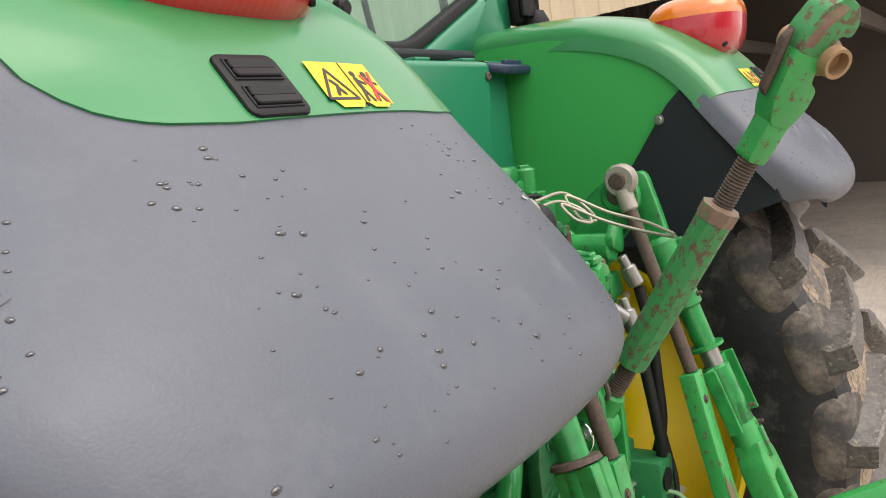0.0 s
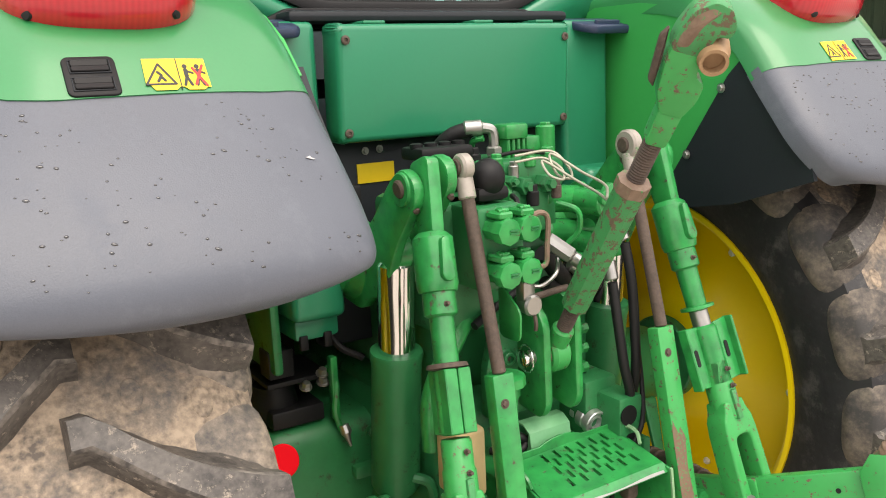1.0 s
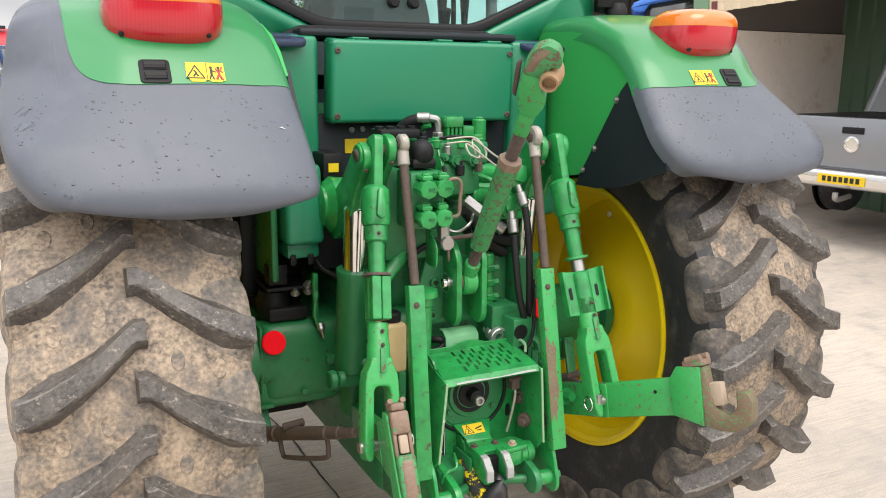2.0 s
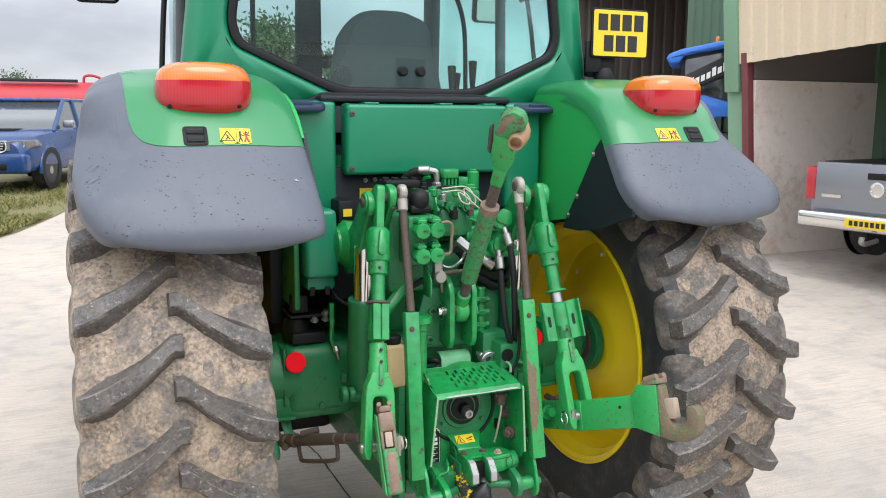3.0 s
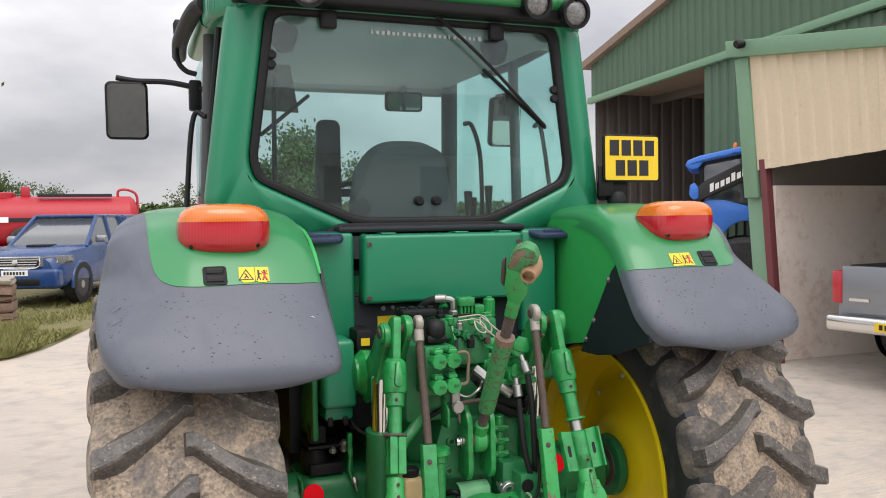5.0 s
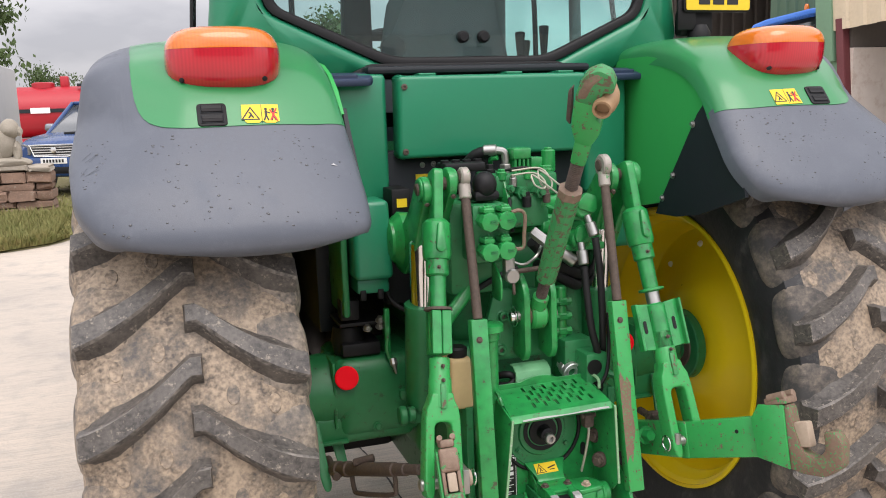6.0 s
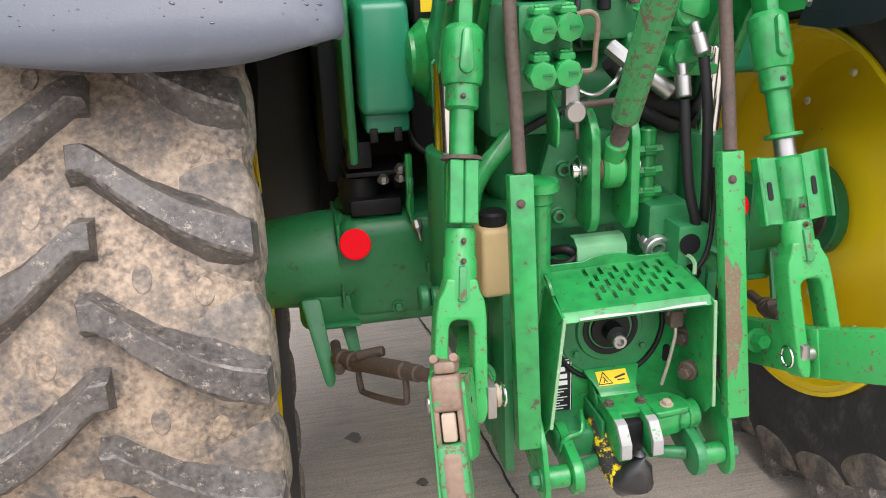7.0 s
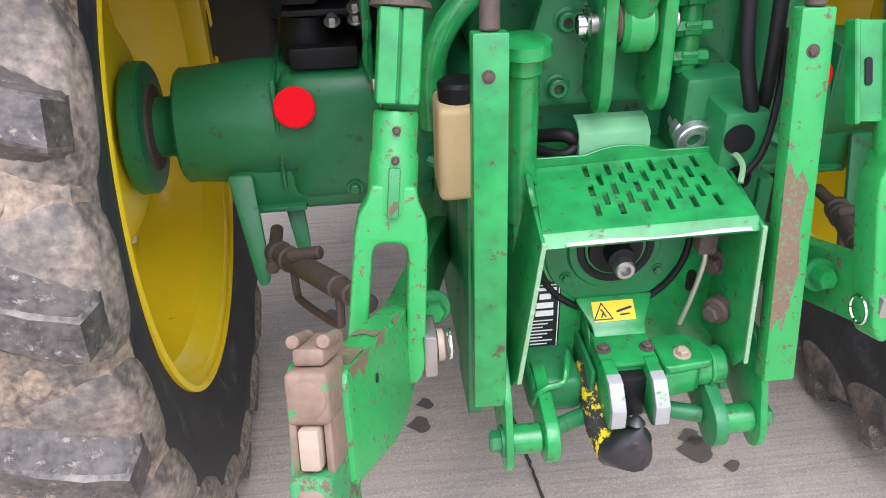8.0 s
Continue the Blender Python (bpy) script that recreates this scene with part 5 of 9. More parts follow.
tube(bm, [(-0.34, -0.2, 1.28), (-0.37, -0.25, 1.22), (-0.355, -0.30, 1.14), (-0.30, -0.33, 1.10)], 0.009, 8)
part("cable", bm, HOSE, tractor)


def lift_rod(top, bot, kind):
    """A three-point lift rod: eye plate, sleeve, adjusting barrel and fork."""
    m = along(top, bot, 180)
    L = (Vector(bot) - Vector(top)).length
    P = lambda d: Vector(top) + (Vector(bot) - Vector(top)).normalized() * d
    bm = new_bm()
    lathe(bm, P(0.145), bot, [(0, 0.030), (0.012, 0.042), (0.105, 0.043), (0.12, 0.039), (0.122, 0.034), (0.165, 0.034), (0.17, 0.028)], 24)
    body = part("lift_rod", bm, G_HITCH, tractor, "green adjustable lift rod with rust-edged fork")
    bm = new_bm()
    slab(bm, rounded([(-0.042, -0.010), (0.042, -0.010), (0.036, 0.08), (0.028, 0.17), (-0.028, 0.17), (-0.036, 0.08)], 0.025), 0.030, m @ Matrix(((0, 0, 1, -0.015), (1, 0, 0, 0), (0, 1, 0, 0), (0, 0, 0, 1))), 0.006, 2)
    part("rod_eye", bm, G_HITCH, body)
    bm = new_bm()
    slab(bm, stadium((0, 0.17), (0, 0.235), 0.010, 0.015, 6), 0.022, m @ Matrix(((1, 0, 0, 0), (0, 0, -1, -0.032), (0, 1, 0, 0), (0, 0, 0, 1))), 0.004)
    part("rod_lug", bm, G_HITCH, body)
    bolts("grease_nipple", [m @ Vector((0.004, -0.033, 0.292))], m.to_3x3() @ Vector((0, -1, 0)), 0.0042, 0.009, RUSTY, body)
    if kind == "plain":
        bm = new_bm()
        rod(bm, P(0.30), P(0.42), 0.025)
        part("screw_rod", bm, G_HITCH, body)
        bm = new_bm()
        lathe(bm, P(0.405), bot, [(0, 0.02), (0.002, 0.040), (0.010, 0.043), (0.014, 0.03)], 20)
        part("flange", bm, RUSTY, body)
        bm = new_bm()
        rod(bm, P(0.416), P(0.545), 0.031)
        barrel = part("barrel", bm, G_HITCH, body)
        for x0, x1 in ((-0.029, -0.0015), (0.0015, 0.029)):
            bm = new_bm()
            box(bm, (x0, -0.040, 0.418), (x1, 0.030, 0.543), 0.002, 1, m)
            part("split_sleeve", bm, G_HITCH, barrel)
    else:
        bm = new_bm()
        rod(bm, P(0.31), P(0.42), 0.026, 0.024)
        part("screw_rod", bm, G_HITCH, body)
        bm = new_bm()
        lathe(bm, P(0.405), bot, [(0, 0.024), (0.002, 0.040), (0.009, 0.040), (0.012, 0.024)], 20)
        part("flange", bm, G_HITCH, body)
        bm = new_bm()
        rod(bm, P(0.415), P(0.47), 0.022)
        part("bare_thread", bm, STEEL, body)
        bm = new_bm()
        rod(bm, P(0.455), P(0.60), 0.031)
        clamp = part("locking_clamp", bm, G_HITCH, body, "folded green locking plate with slots")
        for sx in (-1, 1):
            bm = new_bm()
            slab(bm, [(0.024, 0.455), (0.075, 0.45), (0.078, 0.595), (0.024, 0.60)], 0.006, m @ Matrix(((sx, 0, 0, 0), (0, 0, -1, 0.0), (0, 1, 0, 0), (0, 0, 0, 1))), 0.0015, 1)
            box(bm, (sx * 0.078 - 0.004, -0.025, 0.45), (sx * 0.078 + 0.004, 0.005, 0.597), 0.002, 1, m)
            part("clamp_wing", bm, G_HITCH, body)
        for sx in (-1, 1):
            bm = new_bm()
            slab(bm, stadium((sx * 0.052, 0.51), (sx * 0.052, 0.54), 0.0055, 0.0055, 4), 0.002, m @ Matrix(((1, 0, 0, 0), (0, 0, -1, -0.0062), (0, 1, 0, 0), (0, 0, 0, 1))))
            part("slot", bm, BLACK, body, smooth=False)
    bm = new_bm()
    f0 = L - 0.30
    lathe(bm, P(f0 - 0.045), bot, [(0, 0.028), (0.006, 0.031), (0.055, 0.031), (0.062, 0.034), (0.14, 0.035)], 20)
    side = [(0.037, f0 + 0.055), (0.043, f0 + 0.078), (0.056, f0 + 0.098), (0.061, f0 + 0.13), (0.066, L - 0.03), (0.067, L + 0.02), (0.060, L + 0.040), (0.048, L + 0.047), (0.037, L + 0.042), (0.032, L + 0.02),
            (0.032, L - 0.06), (0.030, f0 + 0.152), (0.025, f0 + 0.141), (0.012, f0 + 0.137)]
    side = [(0.84 * x, z) for x, z in side]
    slab(bm, side + [(-x, z) for x, z in side[::-1]], 0.062, m @ Matrix(((1, 0, 0, 0), (0, 0, 1, -0.031), (0, 1, 0, 0), (0, 0, 0, 1))), 0.006, 3)
    fork = part("fork", bm, G_WORN, body, "chipped green fork")
    bm = new_bm()
    box(bm, (-0.008, -0.041, f0 + 0.03), (0.008, -0.028, f0 + 0.10), 0.003, 2, m)
    part("key", bm, G_CHIP, fork)
    bolts("grease_nipple", [m @ Vector((0, -0.038, f0 + 0.02)), m @ Vector((0, -0.036, f0 - 0.02))], m.to_3x3() @ Vector((0, -1, 0)), 0.0042, 0.009, RUSTY, body)
    return m, L


mL, LL = lift_rod((-0.292, -0.655, 1.600), (-0.394, -0.945, 0.757), "plain")
mR, LR = lift_rod((0.350, -0.655, 1.590), (0.392, -0.948, 0.757), "clamped")
# lower pins with their spring rings
for x0, x1, y, z, rx in ((-0.46, -0.318, -0.945, 0.755, -0.312), (0.345, 0.48, -0.95, 0.757, 0.341)):
    bm = new_bm()
    rod(bm, (x0, y, z), (x1, y, z), 0.017)
    p = part("lower_pin", bm, STEEL, tractor, "steel link pin with linchpin ring")
    bm = new_bm()
    d = 1 if x0 < -0.4 else -1
    px = x1 - 0.016 if d > 0 else x0 + 0.004
    box(bm, (px - 0.006, y - 0.030, z - 0.036), (px + 0.014, y + 0.030, z + 0.036), 0.004)
    part("pin_washer", bm, STEEL, p)
    bm = new_bm()
    lathe(bm, (rx - d * 0.006, y, z), (rx + d, y, z), [(0, 0.024), (0.008, 0.024), (0.010, 0.021), (0.010, 0.010), (0.008, 0.009)], 20)
    part("pin_head", bm, LATCH, p, "round worn pin head")
    bm = new_bm()
    ring = [(rx + d * 0.012, y + 0.022 * math.cos(a), z + 0.022 * math.sin(a)) for a in np.linspace(0, 2 * math.pi, 13)]
    tube(bm, [tuple(map(float, q)) for q in ring], 0.0028, 6, 3)
    part("linchpin_ring", bm, CHROME, p)

# rockshaft, lift arms and their pins
bm = new_bm()
rod(bm, (CX - 0.345, -0.36, 1.36), (CX + 0.345, -0.36, 1.36), 0.058)
for s in (-1, 1):
    lathe(bm, (CX + s * 0.30, -0.36, 1.36), (CX + s * 0.6, -0.36, 1.36), [(0, 0.09), (0.05, 0.095), (0.075, 0.07), (0.085, 0.07), (0.095, 0.045)], 24)
part("rockshaft", bm, G_HITCH, tractor, "green rockshaft")
for s, c in ((-1, -0.286), (1, 0.340)):
    for off, w in ((-0.040, 0.026), (0.040, 0.026)):
        dz = -0.026 if s > 0 else -0.038 if off < 0 else -0.014
        bm = new_bm()
        slab(bm, rounded([(-0.27, 1.40), (-0.30, 1.30), (-0.42, 1.285), (-0.47, 1.33), (-0.53, 1.33), (-0.60, 1.46), (-0.695, 1.565), (-0.69, 1.61), (-0.64, 1.635), (-0.585, 1.60), (-0.50, 1.51), (-0.40, 1.445)], 0.03), w, Matrix.Translation((0, 0, dz)) @ at_x(c + off - w / 2), 0.006, 2)
        part("lift_arm", bm, G_HITCH, tractor, "green cast lift arm")
        bm = new_bm()
        rod(bm, (c + off - 0.020 * (1 if off < 0 else -0.2), -0.645, 1.588 + dz), (c + off + 0.020 * (1 if off > 0 else -0.2), -0.645, 1.588 + dz), 0.036)
        part("pin_boss", bm, G_HITCH, tractor)
    bm = new_bm()
    rod(bm, (c - 0.066, -0.645, 1.550 if s < 0 else 1.562), (c + 0.066, -0.645, 1.574 if s < 0 else 1.562), 0.020)
    part("arm_pin", bm, RUSTY, tractor)
    bolts("grease_nipple", [(c - 0.042, -0.668, 1.516), (c + 0.042, -0.668, 1.535)], (0, -1, -0.6), 0.008, 0.014, RUSTY, tractor)

# lift cylinders with chrome rods
for x in (-0.305, 0.332):
    bm = new_bm()
    a, b = Vector((x, -0.515, 1.165)), Vector((x, -0.47, 0.80))
    lathe(bm, a, b, [(-0.004, 0.045), (-0.004, 0.060), (0.004, 0.062), (0.03, 0.058), (0.34, 0.058), (0.355, 0.05)], 32)
    box(bm, (x - 0.05, -0.50, 0.755), (x + 0.03, -0.43, 0.815), 0.015)
    cy = part("lift_cylinder", bm, G_HOUSE, tractor, "green hydraulic lift cylinder with chrome rod")
    bm = new_bm()
    rod(bm, (x, -0.515, 1.15), (x, -0.535, 1.38), 0.042)
    part("piston_rod", bm, CHROME, cy)
    bm = new_bm()
    rod(bm, (x - 0.028, -0.535, 1.40), (x + 0.028, -0.535, 1.40), 0.045)
    part("rod_end", bm, G_HITCH, cy)
    for d in (0, 0.03):
        bm = new_bm()
        rod(bm, (x - 0.095 + d, -0.515, 0.80), (x - 0.07 + d, -0.515, 0.80), 0.032 - d * 0.2)
        part("cylinder_boss", bm, G_HOUSE, cy)
    bm = new_bm()
    tube(bm, [(x + 0.02, -0.525, 0.855), (x + 0.05, -0.545, 0.84), (x + 0.06, -0.55, 0.80)], 0.013, 8)
    part("cylinder_lug", bm, G_HOUSE, cy)

# brown hanger rods down to the flat bars
for s, top, ct, cb in ((-1, (-0.207, -0.668, 1.586), (-0.219, -0.796, 1.172), (-0.232, -0.897, 0.588)), (1, (0.270, -0.66, 1.595), (0.247, -0.793, 1.180), (0.241, -0.917, 0.604))):
    bm = new_bm()
    rod(bm, lerp(top, ct, 0.06), lerp(top, ct, 1.0), 0.0145, seg=16)
    hr = part("hanger_rod", bm, RUSTY, tractor, "rusty brown hanger rod with grey eye")
    bm = new_bm()
    x = top[0]
    rod(bm, (x - 0.014, top[1] - 0.004, top[2]), (x + 0.014, top[1] - 0.004, top[2]), 0.029 if s < 0 else 0.036)
    rod(bm, lerp(top, ct, 0.05), lerp(top, ct, 0.16), 0.019)
    part("rod_eye", bm, PALEST, hr)
    bm = new_bm()
    rod(bm, (x - 0.019, top[1], top[2]), (x + 0.019, top[1], top[2]), 0.019)
    part("eye_pin", bm, RUSTY, hr)
    m = along(ct, cb, 180)
    L = (Vector(cb) - Vector(ct)).length
    bm = new_bm()
    box(bm, (-0.026, -0.014, 0), (0.026, 0.022, L), 0.004, 2, m)
    ch = part("flat_bar", bm, G_WORN if s > 0 else G_HITCH, tractor, "chipped green square-section hitch bar" if s > 0 else "green square-section hitch bar")
    if s > 0:
        bm = new_bm()
        slab(bm, [(-0.012, 0.26), (0.0, 0.235), (0.008, 0.25), (0.022, 0.215), (0.026, 0.24), (0.026, 0.50), (0.014, 0.475), (0.006, 0.50), (-0.004, 0.44), (-0.013, 0.40), (-0.006, 0.33)], 0.0008, m @ Matrix(((1, 0, 0, 0), (0, 0, 1, -0.0146), (0, 1, 0, 0), (0, 0, 0, 1))))
        part("bare_patch", bm, BARE, ch, "patch worn to bare brown metal", smooth=False)
    bolts("bar_pin", [m @ Vector((0.004, -0.014, 0.060))], m.to_3x3() @ Vector((0, -1, 0)), 0.007, 0.004, RUSTY, ch)

# lower links
for s in (-1, 1):
    a = Vector((CX + s * 0.27, -0.40, 0.60))
    b = Vector((-0.382, -0.945, 0.757)) if s < 0 else Vector((0.402, -0.948, 0.757))
    c = Vector((-0.450, -1.210, 0.866)) if s < 0 else Vector((0.512, -1.19, 0.842))
    for p, q, h0, h1 in ((a, b, 0.05, 0.055), (b, c, 0.055, 0.058)):
        m = along(p, q)
        bm = new_bm()
        n = (q - p).length
        if s < 0 and q is c:
            slab(bm, rounded([(-0.02, -0.062), (0.05, -0.082), (0.13, -0.088), (0.350, -0.050), (0.356, 0.066), (0.345, 0.080), (-0.02, 0.062)], 0.010, 3), 0.040, m @ Matrix(((0, 0, 1, -0.014), (0, 1, 0, 0), (1, 0, 0, 0), (0, 0, 0, 1))), 0.004, 2)
        else:
            slab(bm, [(-0.02, -h0), (n + 0.02, -h1), (n + 0.02, h1), (-0.02, h0)], 0.036, m @ Matrix(((0, 0, 1, -0.018), (0, 1, 0, 0), (1, 0, 0, 0), (0, 0, 0, 1))), 0.005, 2)
        lk = part("lower_link", bm, G_WORN, tractor, "chipped green lower link arm")
        if s < 0 and q is c:
            for outline in ([(0.16, 0.0755), (0.21, 0.0765), (0.235, 0.060), (0.20, 0.066), (0.175, 0.055)], [(0.25, 0.077), (0.345, 0.0795), (0.33, 0.062), (0.30, 0.068), (0.285, 0.052), (0.262, 0.064)], [(0.06, 0.069), (0.12, 0.072), (0.10, 0.060), (0.075, 0.062)]):
                b2 = new_bm()
                slab(b2, outline, 0.0006, m @ Matrix(((0, 0, 1, 0.0258), (0, 1, 0, 0), (1, 0, 0, 0), (0, 0, 0, 1))))
                part("bare_patch", b2, BARE, lk, smooth=False)
            for z0, z1 in ((0.165, 0.20), (0.255, 0.33)):
                b2 = new_bm()
                slab(b2, [(-0.010, z0), (0.024, z0 + 0.012), (0.022, z1), (0.004, z1 - 0.015), (-0.012, z1 - 0.004)], 0.0006, m @ Matrix(((1, 0, 0, 0), (0, 0, 1, 0.062 + 0.0495 * (z0 + z1 + 0.04) / 2 + 0.0016), (0, 1, 0, 0), (0, 0, 0, 1))) @ pose(0, 0, 0))
                part("bare_patch", b2, BARE, lk, smooth=False)
    # hook end, bare brown, with latch and bolts
    m = along(b, c) @ Matrix.Translation((0, 0, (c - b).length))
    S = Matrix(((0, 0, 1, 0), (0, 1, 0, 0), (1, 0, 0, 0), (0, 0, 0, 1)))
    bm = new_bm()
    if s > 0:
        slab(bm, rounded([(-0.02, -0.06), (0.02, -0.075), (0.09, -0.105), (0.15, -0.115), (0.20, -0.09), (0.215, -0.03), (0.20, 0.005), (0.168, 0.005), (0.165, -0.045), (0.135, -0.065), (0.10, -0.045), (0.088, 0.02), (0.085, 0.085), (0.0, 0.09), (-0.02, 0.05)], 0.012, 3), 0.05, m @ Matrix.Translation((-0.025, 0, 0)) @ S, 0.006, 2)
    else:
        m = m @ Matrix.Translation((-0.002, 0.010, 0.012))
        box(bm, (-0.023, 0.030, 0.03), (0.022, 0.086, 0.100), 0.007, 3, m)
        box(bm, (-0.023, -0.022, 0.03), (-0.014, 0.034, 0.096), 0.003, 2, m)
        box(bm, (0.013, -0.022, 0.03), (0.022, 0.034, 0.096), 0.003, 2, m)
        jaw = new_bm()
        box(jaw, (-0.023, -0.150, 0.0), (0.022, -0.018, 0.115), 0.008, 3, m)
        jaw = part("hook_jaw", jaw, G_CHIP, lk, "lower hook jaw with green edges")
        worn = new_bm()
        box(worn, (-0.018, -0.150, 0.02), (0.018, -0.026, 0.1185), 0.012, 3, m)
        part("wear_patch", worn, BROWN, jaw, "worn to brown metal")
    part("link_hook", bm, BARE if s > 0 else BROWN, lk, "worn green and brown quick hook" if s > 0 else "bare brown quick hook with flecks of green")
    bm = new_bm()
    if s > 0:
        slab(bm, [(-0.03, -0.055), (0.06, -0.09), (0.075, 0.085), (0.0, 0.092), (-0.03, 0.055)], 0.008, m @ Matrix.Translation((-0.034, 0, 0)) @ S, 0.002)
    else:
        slab(bm, rounded([(-0.03, -0.15), (0.105, -0.15), (0.085, -0.05), (0.07, 0.080), (0.0, 0.088), (-0.03, 0.055)], 0.01), 0.006, m @ Matrix.Translation((-0.0295, 0, 0)) @ S, 0.002)
    part("hook_plate", bm, G_WORN, lk)
    bm = new_bm()
    if s > 0:
        box(bm, (-0.018, -0.035, 0.085), (0.018, 0.035, 0.125), 0.006, 2, m)
    else:
        box(bm, (-0.0115, -0.015, 0.05), (0.0105, 0.029, 0.106), 0.004, 2, m)
    part("latch", bm, LATCH, lk, "pale worn latch block")
    if s < 0:
        bm = new_bm()
        box(bm, (-0.0145, -0.024, 0.04), (0.0135, 0.033, 0.075), 0.001, 1, m)
        part("latch_gap", bm, BLACK, lk)
        bm = new_bm()
        lathe(bm, m @ Vector((0, 0.058, 0.0995)), m @ Vector((0, 0.058, 1)), [(0, 0.020), (0.0012, 0.0195), (0.0016, 0.018)], 20)
        part("worn_disc", bm, BROWN, lk, "round worn spot on the hook block")
    bm = new_bm()
    k = 0.035 if s > 0 else 0.021
    box(bm, (-k, 0.087, 0.02), (k, 0.106, 0.085), 0.005, 2, m, (0.8, 1.0) if s < 0 else None)
    part("latch_cap", bm, BROWN, lk)
    for dx in (0.75 * k, -0.75 * k):
        bm = new_bm()
        rod(bm, m @ Vector((dx, 0.104, 0.03)), m @ Vector((dx, 0.112, 0.082)), k * 0.34)
        part("cap_bolt", bm, BROWN, lk)
    bm = new_bm()
    lathe(bm, m @ Vector((-0.036 if s > 0 else 0.0285, 0.02, -0.08)), m @ Vector((-1 if s > 0 else 1, 0.02, -0.08)), [(0, 0.006), (0.0012, 0.006)], 10)
    part("link_hole", bm, BLACK, lk)
    bolts("link_bolt", [(CX + s * 0.325, -0.815, 0.732)], (0, -1, 0.3), 0.02, 0.03, G_HITCH, tractor)

# stabilisers: brown turnbuckles from the axle straps to the links
for s in (-1, 1):
    a = Vector((CX + s * 0.618, -0.385, 0.598))
    b = Vector((CX + s * 0.425, -0.80, 0.735))
    bm = new_bm()
    rod(bm, lerp(a, b, 0.02), lerp(a, b, 0.10), 0.0275)
    rod(bm, lerp(a, b, 0.08), lerp(a, b, 0.74), 0.0224)
    rod(bm, lerp(a, b, 0.16), lerp(a, b, 0.22), 0.0267)
    rod(bm, lerp(a, b, 0.55), lerp(a, b, 1.0), 0.016)
    rod(bm, lerp(a, b, 0.74), lerp(a, b, 0.86), 0.020)
    st = part("stabiliser", bm, RUSTY, tractor, "rusty brown turnbuckle stabiliser")
    bm = new_bm()
    p, q = lerp(a, b, 0.23), lerp(a, b, 0.72)
    dn = Vector((0, -0.02, -0.075))
    tube(bm, [p, p + dn * 0.8 + (q - p) * 0.03, p + dn + (q - p) * 0.15, q + dn - (q - p) * 0.1, q + dn * 0.7, q], 0.008, 8)
    part("handle_loop", bm, RUSTY, st)
    bm = new_bm()
    rod(bm, lerp(a, b, 0.34) + Vector((-0.02, 0, 0.025)), lerp(a, b, 0.40) + Vector((0.03, 0, 0.035)), 0.013)
    part("retainer", bm, RUSTY, st)
    bm = new_bm()
    rod(bm, a - Vector((0.0, 0.07, 0)), a + Vector((0.0, 0.09, 0)), 0.014)
    part("stabiliser_pin", bm, RUSTY, st)

# top link bracket: two cheeks on a bolted base
bm = new_bm()
slab(bm, rounded([(-0.12, 0.975), (0.10, 0.975), (0.10, 1.20), (-0.09, 1.21), (-0.12, 1.10)], 0.02), 0.03, at_y(-0.605), 0.006)
tb = part("top_link_bracket", bm, G_HOUSE, tractor, "green cast top link bracket")
for x in (-0.030, 0.062):
    bm = new_bm()
    slab(bm, rounded([(-0.58, 1.0), (-0.685, 0.985), (-0.708, 1.02), (-0.703, 1.22), (-0.655, 1.27), (-0.58, 1.26)], 0.025), 0.022, at_x(x), 0.005)
    part("cheek", bm, G_HITCH, tb)
for x, z in ((-0.064, 1.122), (-0.074, 1.011), (0.098, 1.01)):
    bm = new_bm()
    lathe(bm, (x, -0.603, z), (x, -1, z), [(0, 0.021), (0.004, 0.022), (0.006, 0.017), (0.018, 0.0165), (0.020, 0.014), (0.020, 0.009), (0.010, 0.008)], 18)
    base_bolt = part("base_bolt", bm, G_HOUSE, tb)
    bm = new_bm()
    lathe(bm, (x, -0.611, z), (x, -1, z), [(0, 0.0078), (0.003, 0.0078), (0.003, 0.004)], 6)
    part("socket", bm, RUSTY, base_bolt)
bm = new_bm()
rod(bm, (-0.055, -0.66, 1.130), (0.10, -0.66, 1.130), 0.017)
pin = part("top_link_pin", bm, STEEL, tb, "bright steel pin")
bm = new_bm()
tube(bm, [(-0.046, -0.66 + 0.026 * math.cos(a), 1.13 + 0.032 * math.sin(a)) for a in [k * math.pi / 6 for k in range(13)]], 0.0025, 6, 3)
part("linchpin_ring", bm, CHROME, pin)
bm = new_bm()
lathe(bm, (-0.066, -0.66, 1.13), (1, -0.66, 1.13), [(0, 0.012), (0.004, 0.02), (0.018, 0.02)], 16)
part("pin_head", bm, CHROME, pin)

# top link, hanging up on its spring clip
TA, TB = Vector((0.030, -0.660, 1.130)), Vector((0.008, -1.100, 1.797))
TL = (TB - TA).length
T = lambda d: TA + (TB - TA).normalized() * d
bm = new_bm()
lathe(bm, T(0.155), TB, [(0, 0.020), (0.004, 0.031), (0.33, 0.033)], 10)
link = part("top_link", bm, G_CHIP, tractor, "worn green threaded top link with brown ball end")

bm = new_bm()
lathe(bm, T(0.155), TB, [(0.329, 0.02), (0.330, 0.035), (0.356, 0.0355), (0.360, 0.02)], 8)
part("barrel_collar", bm, BROWN, link, "brown worn collar")


def screw(bm, a, b, r, pitch=0.006):
    n = (Vector(b) - Vector(a)).length
    prof, d = [], 0.0
    while d < n:
        prof += [(d, r), (d + pitch * 0.4, r * 0.88), (d + pitch * 0.6, r * 0.88)]
        d += pitch
    lathe(bm, a, b, prof, 16)


